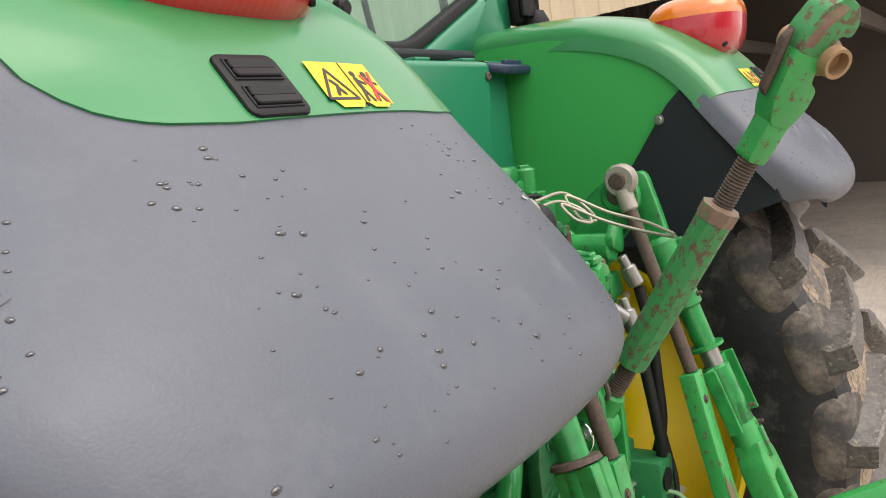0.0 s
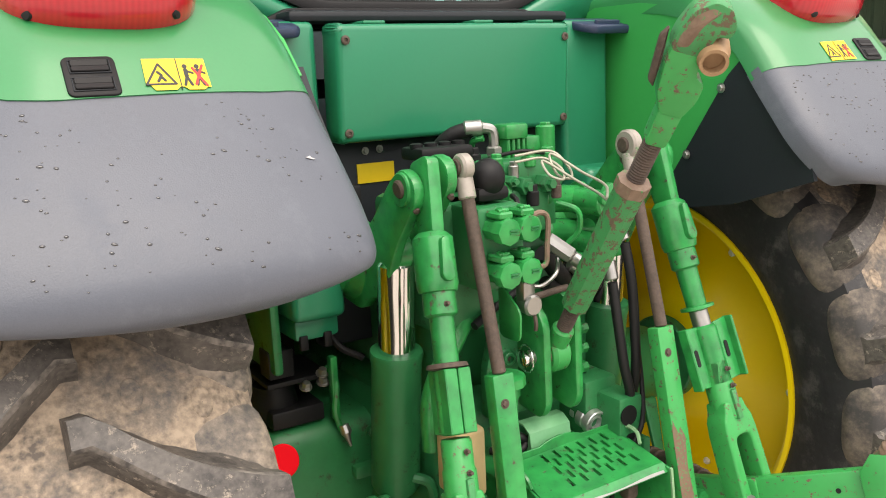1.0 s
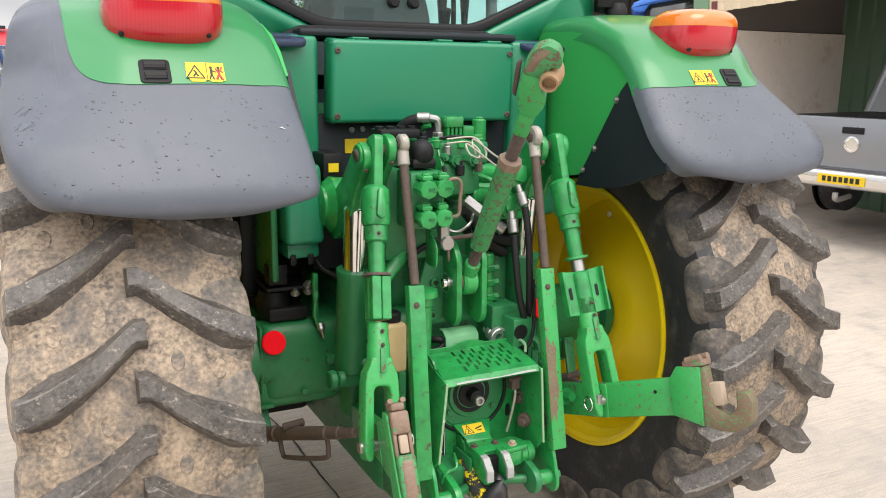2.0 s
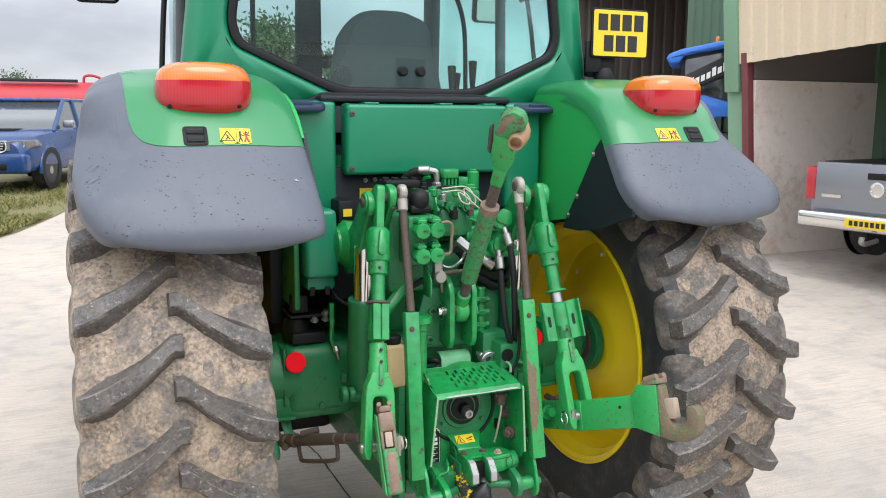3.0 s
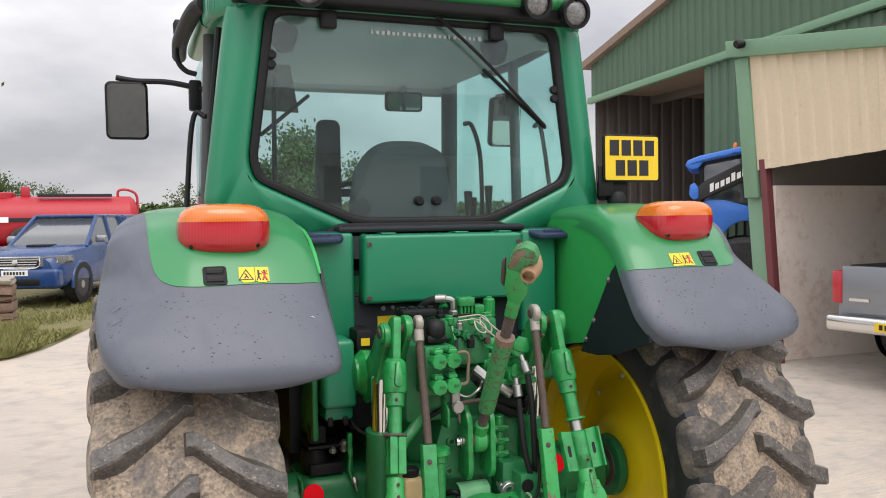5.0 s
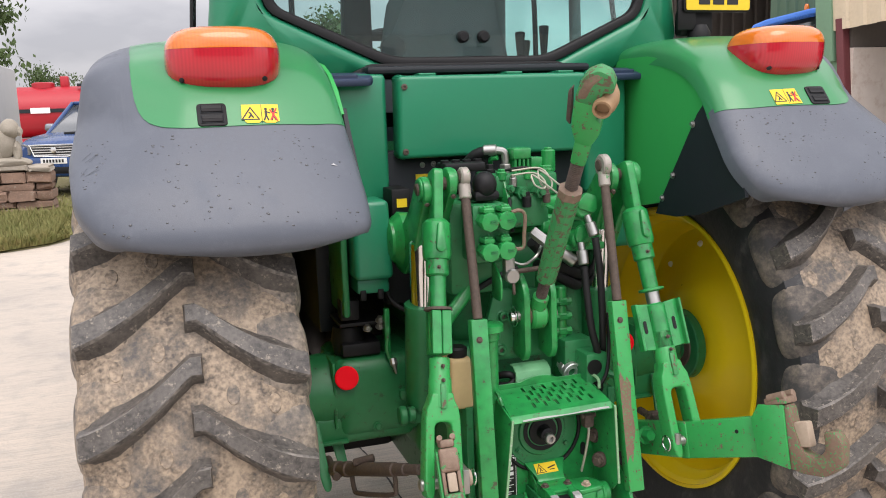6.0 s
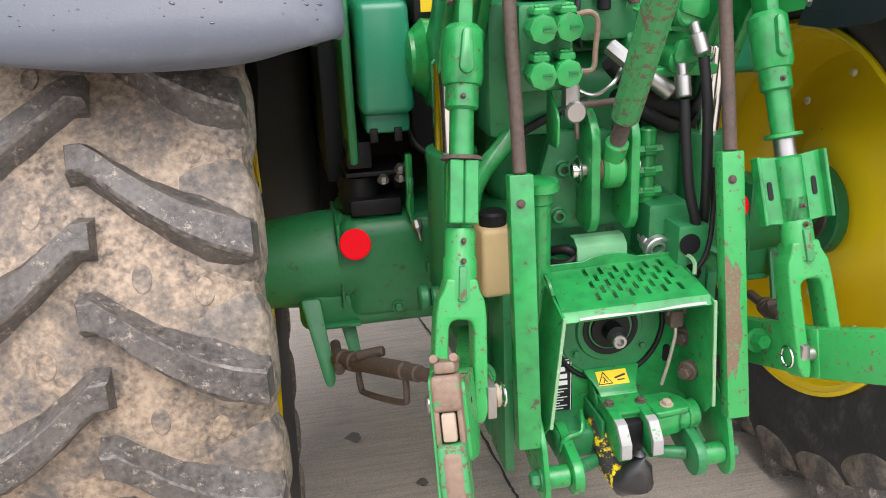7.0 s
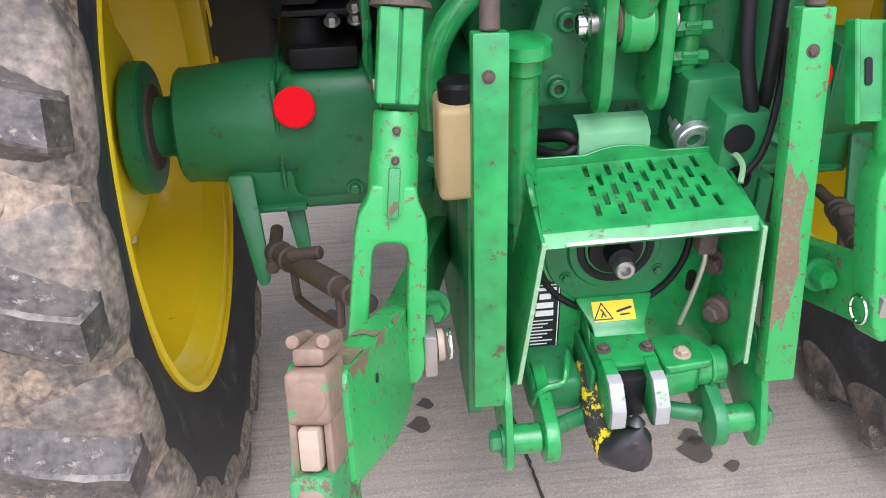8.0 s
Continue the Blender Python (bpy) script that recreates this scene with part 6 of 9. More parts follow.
bm = new_bm()
screw(bm, T(0.06), T(0.165), 0.0185)
part("lower_thread", bm, RUSTY, link, "rusty brown screw thread")
bm = new_bm()
screw(bm, T(0.505), T(0.625), 0.0195)
part("upper_thread", bm, RUSTY, link, "rusty brown screw thread")
bm = new_bm()
rod(bm, TA - Vector((0.026, 0, 0)), TA + Vector((0.026, 0, 0)), 0.046)
rod(bm, T(0.03), T(0.085), 0.026)
part("lower_eye", bm, G_WORN, link)
bm = new_bm()
rod(bm, TA - Vector((0.034, 0, 0)), TA + Vector((0.034, 0, 0)), 0.03)
part("lower_ball", bm, BROWN, link)
# the claw head lies flat across the link, its mouth away from the wheel
d0n = TL
hx = -Vector((-0.55, -0.75, -0.35))
hz = (TB - TA).normalized()
hx = (hx - hz * hx.dot(hz)).normalized()
hm = Matrix.Translation(TA) @ Matrix((hx, hz.cross(hx), hz)).transposed().to_4x4() @ Matrix.Diagonal((0.86, 0.70, 1, 1))
bm = new_bm()
slab(bm, rounded([(-0.030, 0.605), (0.030, 0.605), (0.034, d0n - 0.10), (-0.034, d0n - 0.10)], 0.012, 3), 0.046, hm @ Matrix(((0, 0, 1, -0.023), (1, 0, 0, 0), (0, 1, 0, 0), (0, 0, 0, 1))), 0.004, 2)
H = Matrix(((0, 0, 1, -0.026), (1, 0, 0, 0), (0, 1, 0, 0), (0, 0, 0, 1)))
d0 = TL
slab(bm, rounded([(-0.030, d0 - 0.125), (0.030, d0 - 0.125), (0.058, d0 - 0.085), (0.070, d0 - 0.03), (0.071, d0 + 0.004), (-0.012, d0 + 0.004), (-0.018, d0 - 0.040), (-0.048, d0 - 0.050), (-0.050, d0 - 0.085)], 0.010, 3), 0.052, hm @ H, 0.004, 2)
head = part("hook_head", bm, G_WORN, link, "worn green claw head")
bm = new_bm()
slab(bm, rounded([(0.0715, d0 - 0.004), (0.073, d0 + 0.03), (0.056, d0 + 0.075), (0.015, d0 + 0.098), (-0.030, d0 + 0.092), (-0.058, d0 + 0.065), (-0.056, d0 + 0.042), (-0.022, d0 + 0.040), (-0.0125, d0 - 0.004)], 0.012, 3), 0.054, hm @ Matrix.Translation((-0.001, 0, 0)) @ H, 0.004, 2)
claw = part("claw", bm, G_CHIP, link, "claw with chipped green paint")
bm = new_bm()
slab(bm, rounded([(0.066, d0 + 0.004), (0.067, d0 + 0.028), (0.052, d0 + 0.068), (0.018, d0 + 0.089), (-0.012, d0 + 0.084), (0.020, d0 + 0.05), (0.032, d0 + 0.008)], 0.010, 3), 0.0555, hm @ Matrix.Translation((-0.00175, 0, 0)) @ H, 0.004, 2)
part("wear_patch", bm, BROWN, claw, "worn to brown metal")
bm = new_bm()
c = TB - hm.to_3x3() @ Vector((0, 0.034, -0.002))
c += hx * 0.026
lathe(bm, c - hx * 0.066, c, [(0.02, 0.019), (0, 0.019), (0, 0.025), (0.022, 0.027), (0.034, 0.033), (0.062, 0.036), (0.09, 0.033), (0.102, 0.026), (0.124, 0.023), (0.124, 0.014)], 28)
part("ball_bush", bm, OCHRE, link, "brown ball bush")
bm = new_bm()
slab(bm, rounded([(0.066, d0 - 0.085), (0.086, d0 - 0.075), (0.104, d0 + 0.01), (0.090, d0 + 0.03), (0.074, d0 - 0.03)], 0.006), 0.016, hm @ Matrix(((0, 0, 1, -0.008), (1, 0, 0, 0), (0, 1, 0, 0), (0, 0, 0, 1))), 0.003)
part("release_lever", bm, RUSTY, link)
# spring clip of bent wire
for dz in (0.0, 0.014):
    bm = new_bm()
    x = 0.05 + dz * 1.6
    tube(bm, [(-0.02, -0.60, 1.575 + dz), (x - 0.005, -0.62, 1.58 + dz), (x + 0.015, -0.66, 1.558), (x + 0.005, -0.68, 1.535), (x - 0.015, -0.655, 1.545), (x - 0.012, -0.63, 1.575 + dz), (x + 0.02, -0.70, 1.535 + dz), (x + 0.02, -0.775, 1.512 + dz), (0.034 - dz * 0.4, -0.850, 1.503 + dz * 0.5)], 0.0032, 8)
    part("spring_clip", bm, WIRE, tractor, "bent bright wire clip")

# hydraulic couplers: block of four capped sockets, and the valve stack above
bm = new_bm()
box(bm, (-0.193, -0.700, 1.318), (-0.072, -0.50, 1.500), 0.012)
box(bm, (-0.235, -0.60, 1.20), (-0.06, -0.30, 1.50), 0.02)
cb = part("coupler_block", bm, G_HOUSE, tractor, "green hydraulic coupler block")
for x, z in ((-0.158, 1.453), (-0.103, 1.454), (-0.158, 1.361), (-0.104, 1.363)):
    bm = new_bm()
    lathe(bm, (x, -0.698, z), (x, -1, z), [(0, 0.0255), (0.036, 0.0255), (0.038, 0.0295), (0.052, 0.0305), (0.060, 0.0305), (0.066, 0.0285), (0.0675, 0.023)], 8)
    box(bm, (x - 0.017, -0.756, z + 0.025), (x + 0.017, -0.70, z + 0.041), 0.004, 1)
    box(bm, (x - 0.007, -0.748, z + 0.036), (x + 0.007, -0.72, z + 0.048), 0.003, 1)
    rod(bm, (x - 0.013, -0.742, z + 0.043), (x + 0.013, -0.742, z + 0.043), 0.004, seg=8)
    cap = part("coupler_cap", bm, G_HITCH, cb, "green dust cap with moulded mark")
    bm = new_bm()
    box(bm, (x - 0.002, -0.7695, z - 0.004), (x + 0.018, -0.767, z - 0.001))
    box(bm, (x - 0.002, -0.7695, z + 0.002), (x + 0.018, -0.767, z + 0.005))
    part("cap_mark", bm, G_HOUSE, cap, smooth=False)
bm = new_bm()
tube(bm, [(-0.081, -0.735, 1.475), (-0.054, -0.735, 1.479), (-0.036, -0.735, 1.463), (-0.039, -0.735, 1.407), (-0.044, -0.735, 1.365), (-0.077, -0.735, 1.362)], 0.006, 8, 4)
part("coupler_handle", bm, BROWN, cb)
bm = new_bm()
slab(bm, rounded([(-0.66, 1.33), (-0.74, 1.27), (-0.735, 1.20), (-0.66, 1.20)], 0.02), 0.006, at_x(-0.120), 0.002)
part("shield_plate", bm, G_HITCH, tractor)
bm = new_bm()
slab(bm, stadium((-0.082, 1.275), (-0.082, 1.325), 0.016, 0.016), 0.03, at_y(-0.725), 0.004)
lathe(bm, (-0.078, -0.70, 1.277), (-0.076, -1, 1.27), [(0, 0.022), (0.03, 0.024), (0.036, 0.020)], 18)
part("white_fitting", bm, STEEL, tractor, "pale grey coupling pin")
bm = new_bm()
rod(bm, (-0.06, -0.70, 1.284), (0.06, -0.68, 1.285), 0.008)
tube(bm, [(-0.077, -0.735, 1.255), (-0.078, -0.74, 1.235), (-0.076, -0.735, 1.222)], 0.005, 6)
part("linkage_rod", bm, RUSTY, tractor)
bm = new_bm()
bmesh.ops.create_uvsphere(bm, u_segments=24, v_segments=14, radius=0.038, matrix=Matrix.Translation((-0.134, -0.655, 1.555)) @ Matrix.Diagonal((1, 1, 1.12, 1)))
box(bm, (-0.176, -0.68, 1.505), (-0.09, -0.60, 1.54), 0.015)
part("rubber_bulb", bm, BLACK, tractor, "round black rubber boot")
bm = new_bm()
box(bm, (-0.215, -0.52, 1.615), (-0.075, -0.42, 1.645), 0.008)
for k in range(4):
    lathe(bm, (-0.20 + k * 0.038, -0.47, 1.64), (-0.20 + k * 0.038, -0.47, 2), [(0, 0.015), (0.012, 0.015), (0.014, 0.01)], 12)
bmesh.ops.translate(bm, vec=(0, 0, -0.028), verts=bm.verts[:])
part("black_valve_cover", bm, BLACK, tractor)
bm = new_bm()
tube(bm, [(-0.115, -0.33, 1.52), (-0.11, -0.38, 1.60), (-0.085, -0.43, 1.658), (-0.04, -0.465, 1.678)], 0.019, 12)
bmesh.ops.translate(bm, vec=(0, 0, -0.028), verts=bm.verts[:])
part("hydraulic_hose", bm, HOSE, tractor)
bm = new_bm()
rod(bm, (-0.06, -0.455, 1.677), (-0.02, -0.475, 1.678), 0.019)
tube(bm, [(-0.022, -0.474, 1.678), (0.0, -0.482, 1.672), (0.006, -0.484, 1.655), (0.006, -0.484, 1.625)], 0.013, 10)
rod(bm, (0.006, -0.484, 1.632), (0.006, -0.484, 1.608), 0.020, seg=6)
rod(bm, (0.006, -0.484, 1.610), (0.006, -0.484, 1.575), 0.016)
bmesh.ops.translate(bm, vec=(0, 0, -0.028), verts=bm.verts[:])
part("elbow_fitting", bm, STEEL, tractor, "pale steel elbow fitting")
# the valve body takes the darker housing green to stand for its shade
bm = new_bm()
box(bm, (-0.06, -0.56, 1.50), (0.16, -0.36, 1.575), 0.012)
box(bm, (-0.02, -0.58, 1.40), (0.12, -0.40, 1.51), 0.015)
vs = part("valve_block", bm, G_HOUSE, tractor, "green hydraulic valve stack")
bm = new_bm()
box(bm, (0.022, -0.515, 1.618), (0.088, -0.455, 1.655), 0.007)
part("solenoid_cap", bm, G_HITCH, vs)
for k in range(4):
    bm = new_bm()
    box(bm, (0.028 + k * 0.015, -0.51, 1.57), (0.037 + k * 0.015, -0.46, 1.62), 0.002, 1)
    part("cooling_rib", bm, G_HITCH, vs)
bm = new_bm()
box(bm, (0.092, -0.50, 1.572), (0.135, -0.45, 1.622), 0.005)
part("solenoid", bm, G_HITCH, vs)
bm = new_bm()
rod(bm, (0.158, -0.49, 1.57), (0.158, -0.49, 1.645), 0.024)
rod(bm, (0.158, -0.49, 1.640), (0.158, -0.49, 1.652), 0.014, seg=6)
part("valve_plug", bm, G_HITCH, vs)
bm = new_bm()
tube(bm, [(-0.03, -0.44, 1.60), (-0.035, -0.46, 1.62), (-0.02, -0.48, 1.625)], 0.008, 8)
part("small_pipe", bm, G_HITCH, vs)
# plugs, nuts and banjo bolts crowded over the valve
random.seed(77)
for x, y, z, r, h, mat in ((-0.035, -0.55, 1.575, 0.013, 0.018, G_HITCH), (-0.005, -0.575, 1.555, 0.010, 0.020, STEEL), (0.055, -0.555, 1.575, 0.014, 0.014, G_HITCH), (0.115, -0.545, 1.575, 0.012, 0.022, G_HITCH),
                           (0.14, -0.52, 1.575, 0.016, 0.020, G_HITCH), (-0.045, -0.47, 1.575, 0.015, 0.030, BLACK), (0.03, -0.60, 1.49, 0.012, 0.030, BLACK), (0.10, -0.60, 1.50, 0.010, 0.024, RUSTY)):
    bm = new_bm()
    rod(bm, (x, y, z - 0.02), (x, y, z + h * 0.5), r * 1.25, seg=14)
    rod(bm, (x, y, z + h * 0.4), (x, y, z + h), r, seg=6)
    part("valve_plug", bm, mat, vs)
for pts, r, mat in (([(-0.03, -0.60, 1.50), (-0.045, -0.64, 1.49), (-0.05, -0.645, 1.44), (-0.03, -0.62, 1.40)], 0.006, HOSE), ([(0.10, -0.60, 1.47), (0.13, -0.64, 1.45), (0.14, -0.63, 1.40), (0.12, -0.60, 1.36)], 0.007, G_HITCH),
                    ([(-0.02, -0.53, 1.585), (0.03, -0.565, 1.595), (0.09, -0.56, 1.585), (0.13, -0.52, 1.58)], 0.0045, HOSE), ([(-0.06, -0.66, 1.315), (-0.02, -0.68, 1.30), (0.02, -0.69, 1.325), (0.05, -0.66, 1.35)], 0.005, STEEL)):
    bm = new_bm()
    tube(bm, pts, r, 8)
    part("valve_pipe", bm, mat, vs)
for x, z, r in ((0.02, 1.535, 0.022), (0.085, 1.535, 0.022), (-0.02, 1.55, 0.014)):
    bm = new_bm()
    lathe(bm, (x, -0.605, z - 0.02), (x, -1, z - 0.02), [(-0.08, r), (-0.012, r), (-0.008, r * 0.9), (-0.008, r * 0.55), (0.004, r * 0.5)], 6)
    part("port_fitting", bm, G_HOUSE, vs)
bm = new_bm()
rod(bm, (0.08, -0.55, 1.475), (0.25, -0.52, 1.455), 0.034)
rod(bm, (0.09, -0.56, 1.40), (0.26, -0.53, 1.375), 0.028)
rod(bm, (0.22, -0.53, 1.461), (0.235, -0.53, 1.459), 0.042)
part("external_pipe", bm, G_HITCH, tractor)
bm = new_bm()
slab(bm, rounded([(-0.56, 1.40), (-0.60, 1.50), (-0.55, 1.57), (-0.36, 1.53), (-0.36, 1.40)], 0.02), 0.012, at_x(-0.035), 0.003)
part("valve_bracket", bm, G_HITCH, tractor)
# second couplers with hanging caps, fittings and hoses on the other side
for (x, y, z), tip in (((0.213, -0.650, 1.478), 20), ((0.205, -0.640, 1.375), -8)):
    bm = new_bm()
    slab(bm, rounded([(-0.028, -0.026), (0.030, -0.026), (0.038, -0.012), (0.022, 0.03), (-0.018, 0.03), (-0.034, -0.004)], 0.008), 0.018, pose(x, y - 0.02, z, 0, tip, 0) @ XZ, 0.004)
    part("hanging_cap", bm, G_HITCH, tractor, "green dust cap hanging open")
    bm = new_bm()
    rod(bm, (x - 0.005, -0.50, z - 0.02), (x - 0.005, y - 0.01, z - 0.02), 0.032)
    part("socket_body", bm, G_HITCH, tractor)
bm = new_bm()
box(bm, (0.14, -0.62, 1.315), (0.30, -0.45, 1.34), 0.006)
part("coupler_shelf", bm, G_HITCH, tractor)
for p0, p1, hose in (((0.205, -0.675, 1.44), (0.218, -0.70, 1.375), [(0.219, -0.703, 1.37), (0.226, -0.718, 1.28), (0.232, -0.722, 1.17), (0.236, -0.722, 1.06), (0.25, -0.685, 0.96), (0.27, -0.60, 0.90)]),
                     ((0.180, -0.68, 1.355), (0.180, -0.70, 1.285), [(0.180, -0.702, 1.28), (0.183, -0.718, 1.18), (0.192, -0.728, 1.08), (0.215, -0.724, 1.0), (0.240, -0.68, 0.935), (0.27, -0.60, 0.88)])):
    bm = new_bm()
    rod(bm, p0, lerp(p0, p1, 0.4), 0.011)
    rod(bm, lerp(p0, p1, 0.35), p1, 0.0175)
    fitting = part("hose_fitting", bm, STEEL, tractor, "crimped steel hose fitting")
    bm = new_bm()
    tube(bm, hose, 0.0120, 12)
    part("hydraulic_hose", bm, HOSE, tractor, "black hydraulic hose")
for pts, r in (([(0.04, -0.62, 1.36), (0.10, -0.60, 1.30), (0.17, -0.56, 1.25), (0.28, -0.50, 1.215), (0.40, -0.3, 1.20)], 0.022),
               ([(0.06, -0.60, 1.28), (0.13, -0.58, 1.24), (0.22, -0.55, 1.19), (0.30, -0.45, 1.17)], 0.018),
               ([(0.262, -0.70, 1.12), (0.258, -0.72, 1.02), (0.235, -0.745, 0.93), (0.19, -0.75, 0.875)], 0.006),
               ([(-0.16, -0.62, 1.22), (-0.08, -0.60, 1.25), (0.0, -0.58, 1.27)], 0.010),
               ([(-0.10, -0.60, 0.92), (-0.06, -0.64, 0.935), (-0.02, -0.63, 0.90), (0.02, -0.6, 0.91)], 0.012),
               ([(-0.115, -0.60, 0.90), (-0.07, -0.65, 0.905), (-0.03, -0.64, 0.925)], 0.009)):
    bm = new_bm()
    tube(bm, pts, r, 12)
    part("hydraulic_hose", bm, HOSE, tractor, "black hydraulic hose")
bm = new_bm()
rod(bm, (0.02, -0.66, 1.40), (0.06, -0.70, 1.36), 0.019, seg=8)
rod(bm, (0.06, -0.70, 1.36), (0.085, -0.72, 1.335), 0.016)
part("angled_coupling", bm, STEEL, tractor, "bright steel angled coupling")
bm = new_bm()
rod(bm, (0.14, -0.60, 1.32), (0.19, -0.62, 1.28), 0.022)
part("angled_coupling", bm, STEEL, tractor, "bright steel angled coupling")
# tall valve of stacked fittings beside the bracket, before the housing's wall
bm = new_bm()
box(bm, (0.09, -0.50, 0.98), (0.33, -0.15, 1.22), 0.02)
part("housing_wall", bm, G_HOUSE, tractor)
bm = new_bm()
rod(bm, (0.145, -0.60, 1.02), (0.145, -0.60, 1.20), 0.020, seg=12)
stack = part("fitting_column", bm, G_HITCH, tractor)
for z in (1.05, 1.10, 1.15):
    bm = new_bm()
    rod(bm, (0.115, -0.61, z), (0.178, -0.61, z), 0.014, seg=6)
    part("side_fitting", bm, G_HITCH, stack)
    bm = new_bm()
    rod(bm, (0.145, -0.60, z - 0.012), (0.145, -0.60, z + 0.012), 0.027, seg=6)
    part("hex_nut", bm, G_HITCH, stack)
bm = new_bm()
box(bm, (0.168, -0.738, 0.80), (0.245, -0.5, 1.00), 0.010)
box(bm, (0.13, -0.66, 0.80), (0.235, -0.5, 1.03), 0.012)
part("side_casting", bm, G_HOUSE, tractor)
bm = new_bm()
slab(bm, round_rect(0.05, 0.05, 0.024, 5), 0.003, pose(0.196, -0.7415, 0.955) @ XZ)
part("casting_hole", bm, BLACK, tractor)
bm = new_bm()
slab(bm, round_rect(0.044, 0.044, 0.02, 5), 0.003, pose(0.205, -0.7415, 0.885) @ XZ)
part("casting_hole", bm, BLACK, tractor)
# free coupling on a short pipe
bm = new_bm()
HA, HB = Vector((0.152, -0.572, 0.940)), Vector((0.152, -0.668, 0.924))
rod(bm, HA, lerp(HA, HB, 0.45), 0.015)
rod(bm, HA, lerp(HA, HB, 0.12), 0.021, seg=6)
part("coupling_neck", bm, BLACK, tractor)
bm = new_bm()
hl = (HB - HA).length
lathe(bm, lerp(HA, HB, 0.3), HB, [(0, 0.014), (0.0, 0.024), (0.014, 0.024), (0.016, 0.021), (0.024, 0.021), (0.027, 0.030), (0.046, 0.030), (0.049, 0.027), (0.055, 0.027), (0.057, 0.033), (0.074, 0.033), (0.076, 0.031), (0.076, 0.027), (0.070, 0.026), (0.070, 0.021), (0.074, 0.020), (0.074, 0.015), (0.05, 0.012)], 24)
part("quick_coupling", bm, BRIGHT, tractor, "bright ribbed quick coupling")
# filler post with cap, breather pipe, tan reservoir
bm = new_bm()
lathe(bm, (-0.158, -0.735, 1.14), (-0.155, -0.72, 0.82), [(0, 0.03), (0.003, 0.041), (0.022, 0.043), (0.028, 0.030), (0.05, 0.030), (0.055, 0.025), (0.31, 0.025)], 12)
part("filler_post", bm, G_HITCH, tractor, "green filler post with flat cap")
bm = new_bm()
tube(bm, [(-0.285, -0.62, 0.96), (-0.285, -0.62, 1.06), (-0.26, -0.62, 1.13), (-0.20, -0.60, 1.19), (-0.12, -0.56, 1.26)], 0.022, 12)
part("bent_pipe", bm, G_HITCH, tractor)
bm = new_bm()
box(bm, (-0.288, -0.735, 0.875), (-0.215, -0.64, 1.035), 0.012, 3)
rt = part("reservoir", bm, WOODY, tractor, "tan plastic reservoir with black cap")
bm = new_bm()
lathe(bm, (-0.252, -0.69, 1.03), (-0.252, -0.69, 2), [(0, 0.03), (0.03, 0.032), (0.036, 0.026)], 18)
part("reservoir_cap", bm, BLACK, rt)

# power take-off under its guard
bm = new_bm()
box(bm, (-0.17, -0.742, 0.50), (0.215, -0.55, 0.888), 0.01)
pto_plate = part("rear_plate", bm, G_HITCH, tractor, "green rear gearbox plate")
# black arc drawing the shadow and grease along the recess edge
bm = new_bm()
tube(bm, [(0.004 + 0.132 * math.cos(radians(a)), -0.7445, 0.775 + 0.132 * math.sin(radians(a))) for a in range(150, 391, 12)], 0.0065, 8, 2)
part("recess_arc", bm, BLACK, pto_plate)
bm = new_bm()
lathe(bm, (0.004, -0.743, 0.775), (0.004, -1, 0.775), [(0, 0.12), (0.003, 0.118), (0.004, 0.082), (0.010, 0.078), (0.012, 0.06)], 40)
part("pto_flange", bm, G_HOUSE, pto_plate)
bm = new_bm()
lathe(bm, (0.004, -0.752, 0.778), (0.004, -1, 0.778), [(0, 0.066), (0.006, 0.066), (0.006, 0.056), (0.003, 0.052)], 36, cap=False)
part("oil_seal", bm, BLACK, pto_plate, "dark oily shaft seal")
bolts("flange_bolt", [(0.004 + 0.097 * math.cos(a), -0.747, 0.775 + 0.097 * math.sin(a)) for a in (0.55, 2.6, 3.75, 5.7)], (0, -1, 0), 0.008, 0.007, G_HOUSE, pto_plate)
bm = new_bm()
lathe(bm, (0.004, -0.754, 0.776), (0.004, -1.2, 0.768), [(0, 0.048), (0.006, 0.046), (0.008, 0.024), (0.040, 0.023), (0.043, 0.018)], 24)
part("pto_shaft", bm, BLACK, pto_plate, "black splined power take-off shaft")
bm = new_bm()
lathe(bm, (0.004, -0.792, 0.770), (0.004, -1.2, 0.766), [(0, 0.0170), (0.022, 0.0170), (0.025, 0.0145), (0.025, 0.009), (0.012, 0.009)], 12)
part("shaft_end", bm, STEEL, pto_plate, "bright splined shaft end")
# guard: sloping slotted top with two cheeks
gA, gB = [(-0.149, -0.878, 0.876), (0.190, -0.875, 0.878), (0.175, -0.695, 0.915), (-0.132, -0.70, 0.908)], 0.006
bm = new_bm()
nx, ny = 34, 30
holes = set()
for c in range(11):
    for r in range(3 - c % 2):
        for d in range(5):
            holes.add((9 + c * 2, 8 + 4 * (c % 2) + r * 8 + d))


def guard_point(u, v):
    a = Vector(gA[0]).lerp(Vector(gA[1]), u)
    b = Vector(gA[3]).lerp(Vector(gA[2]), u)
    p = a.lerp(b, v)
    p.z -= 0.013 * max(0, 1 - v / 0.09)
    return p


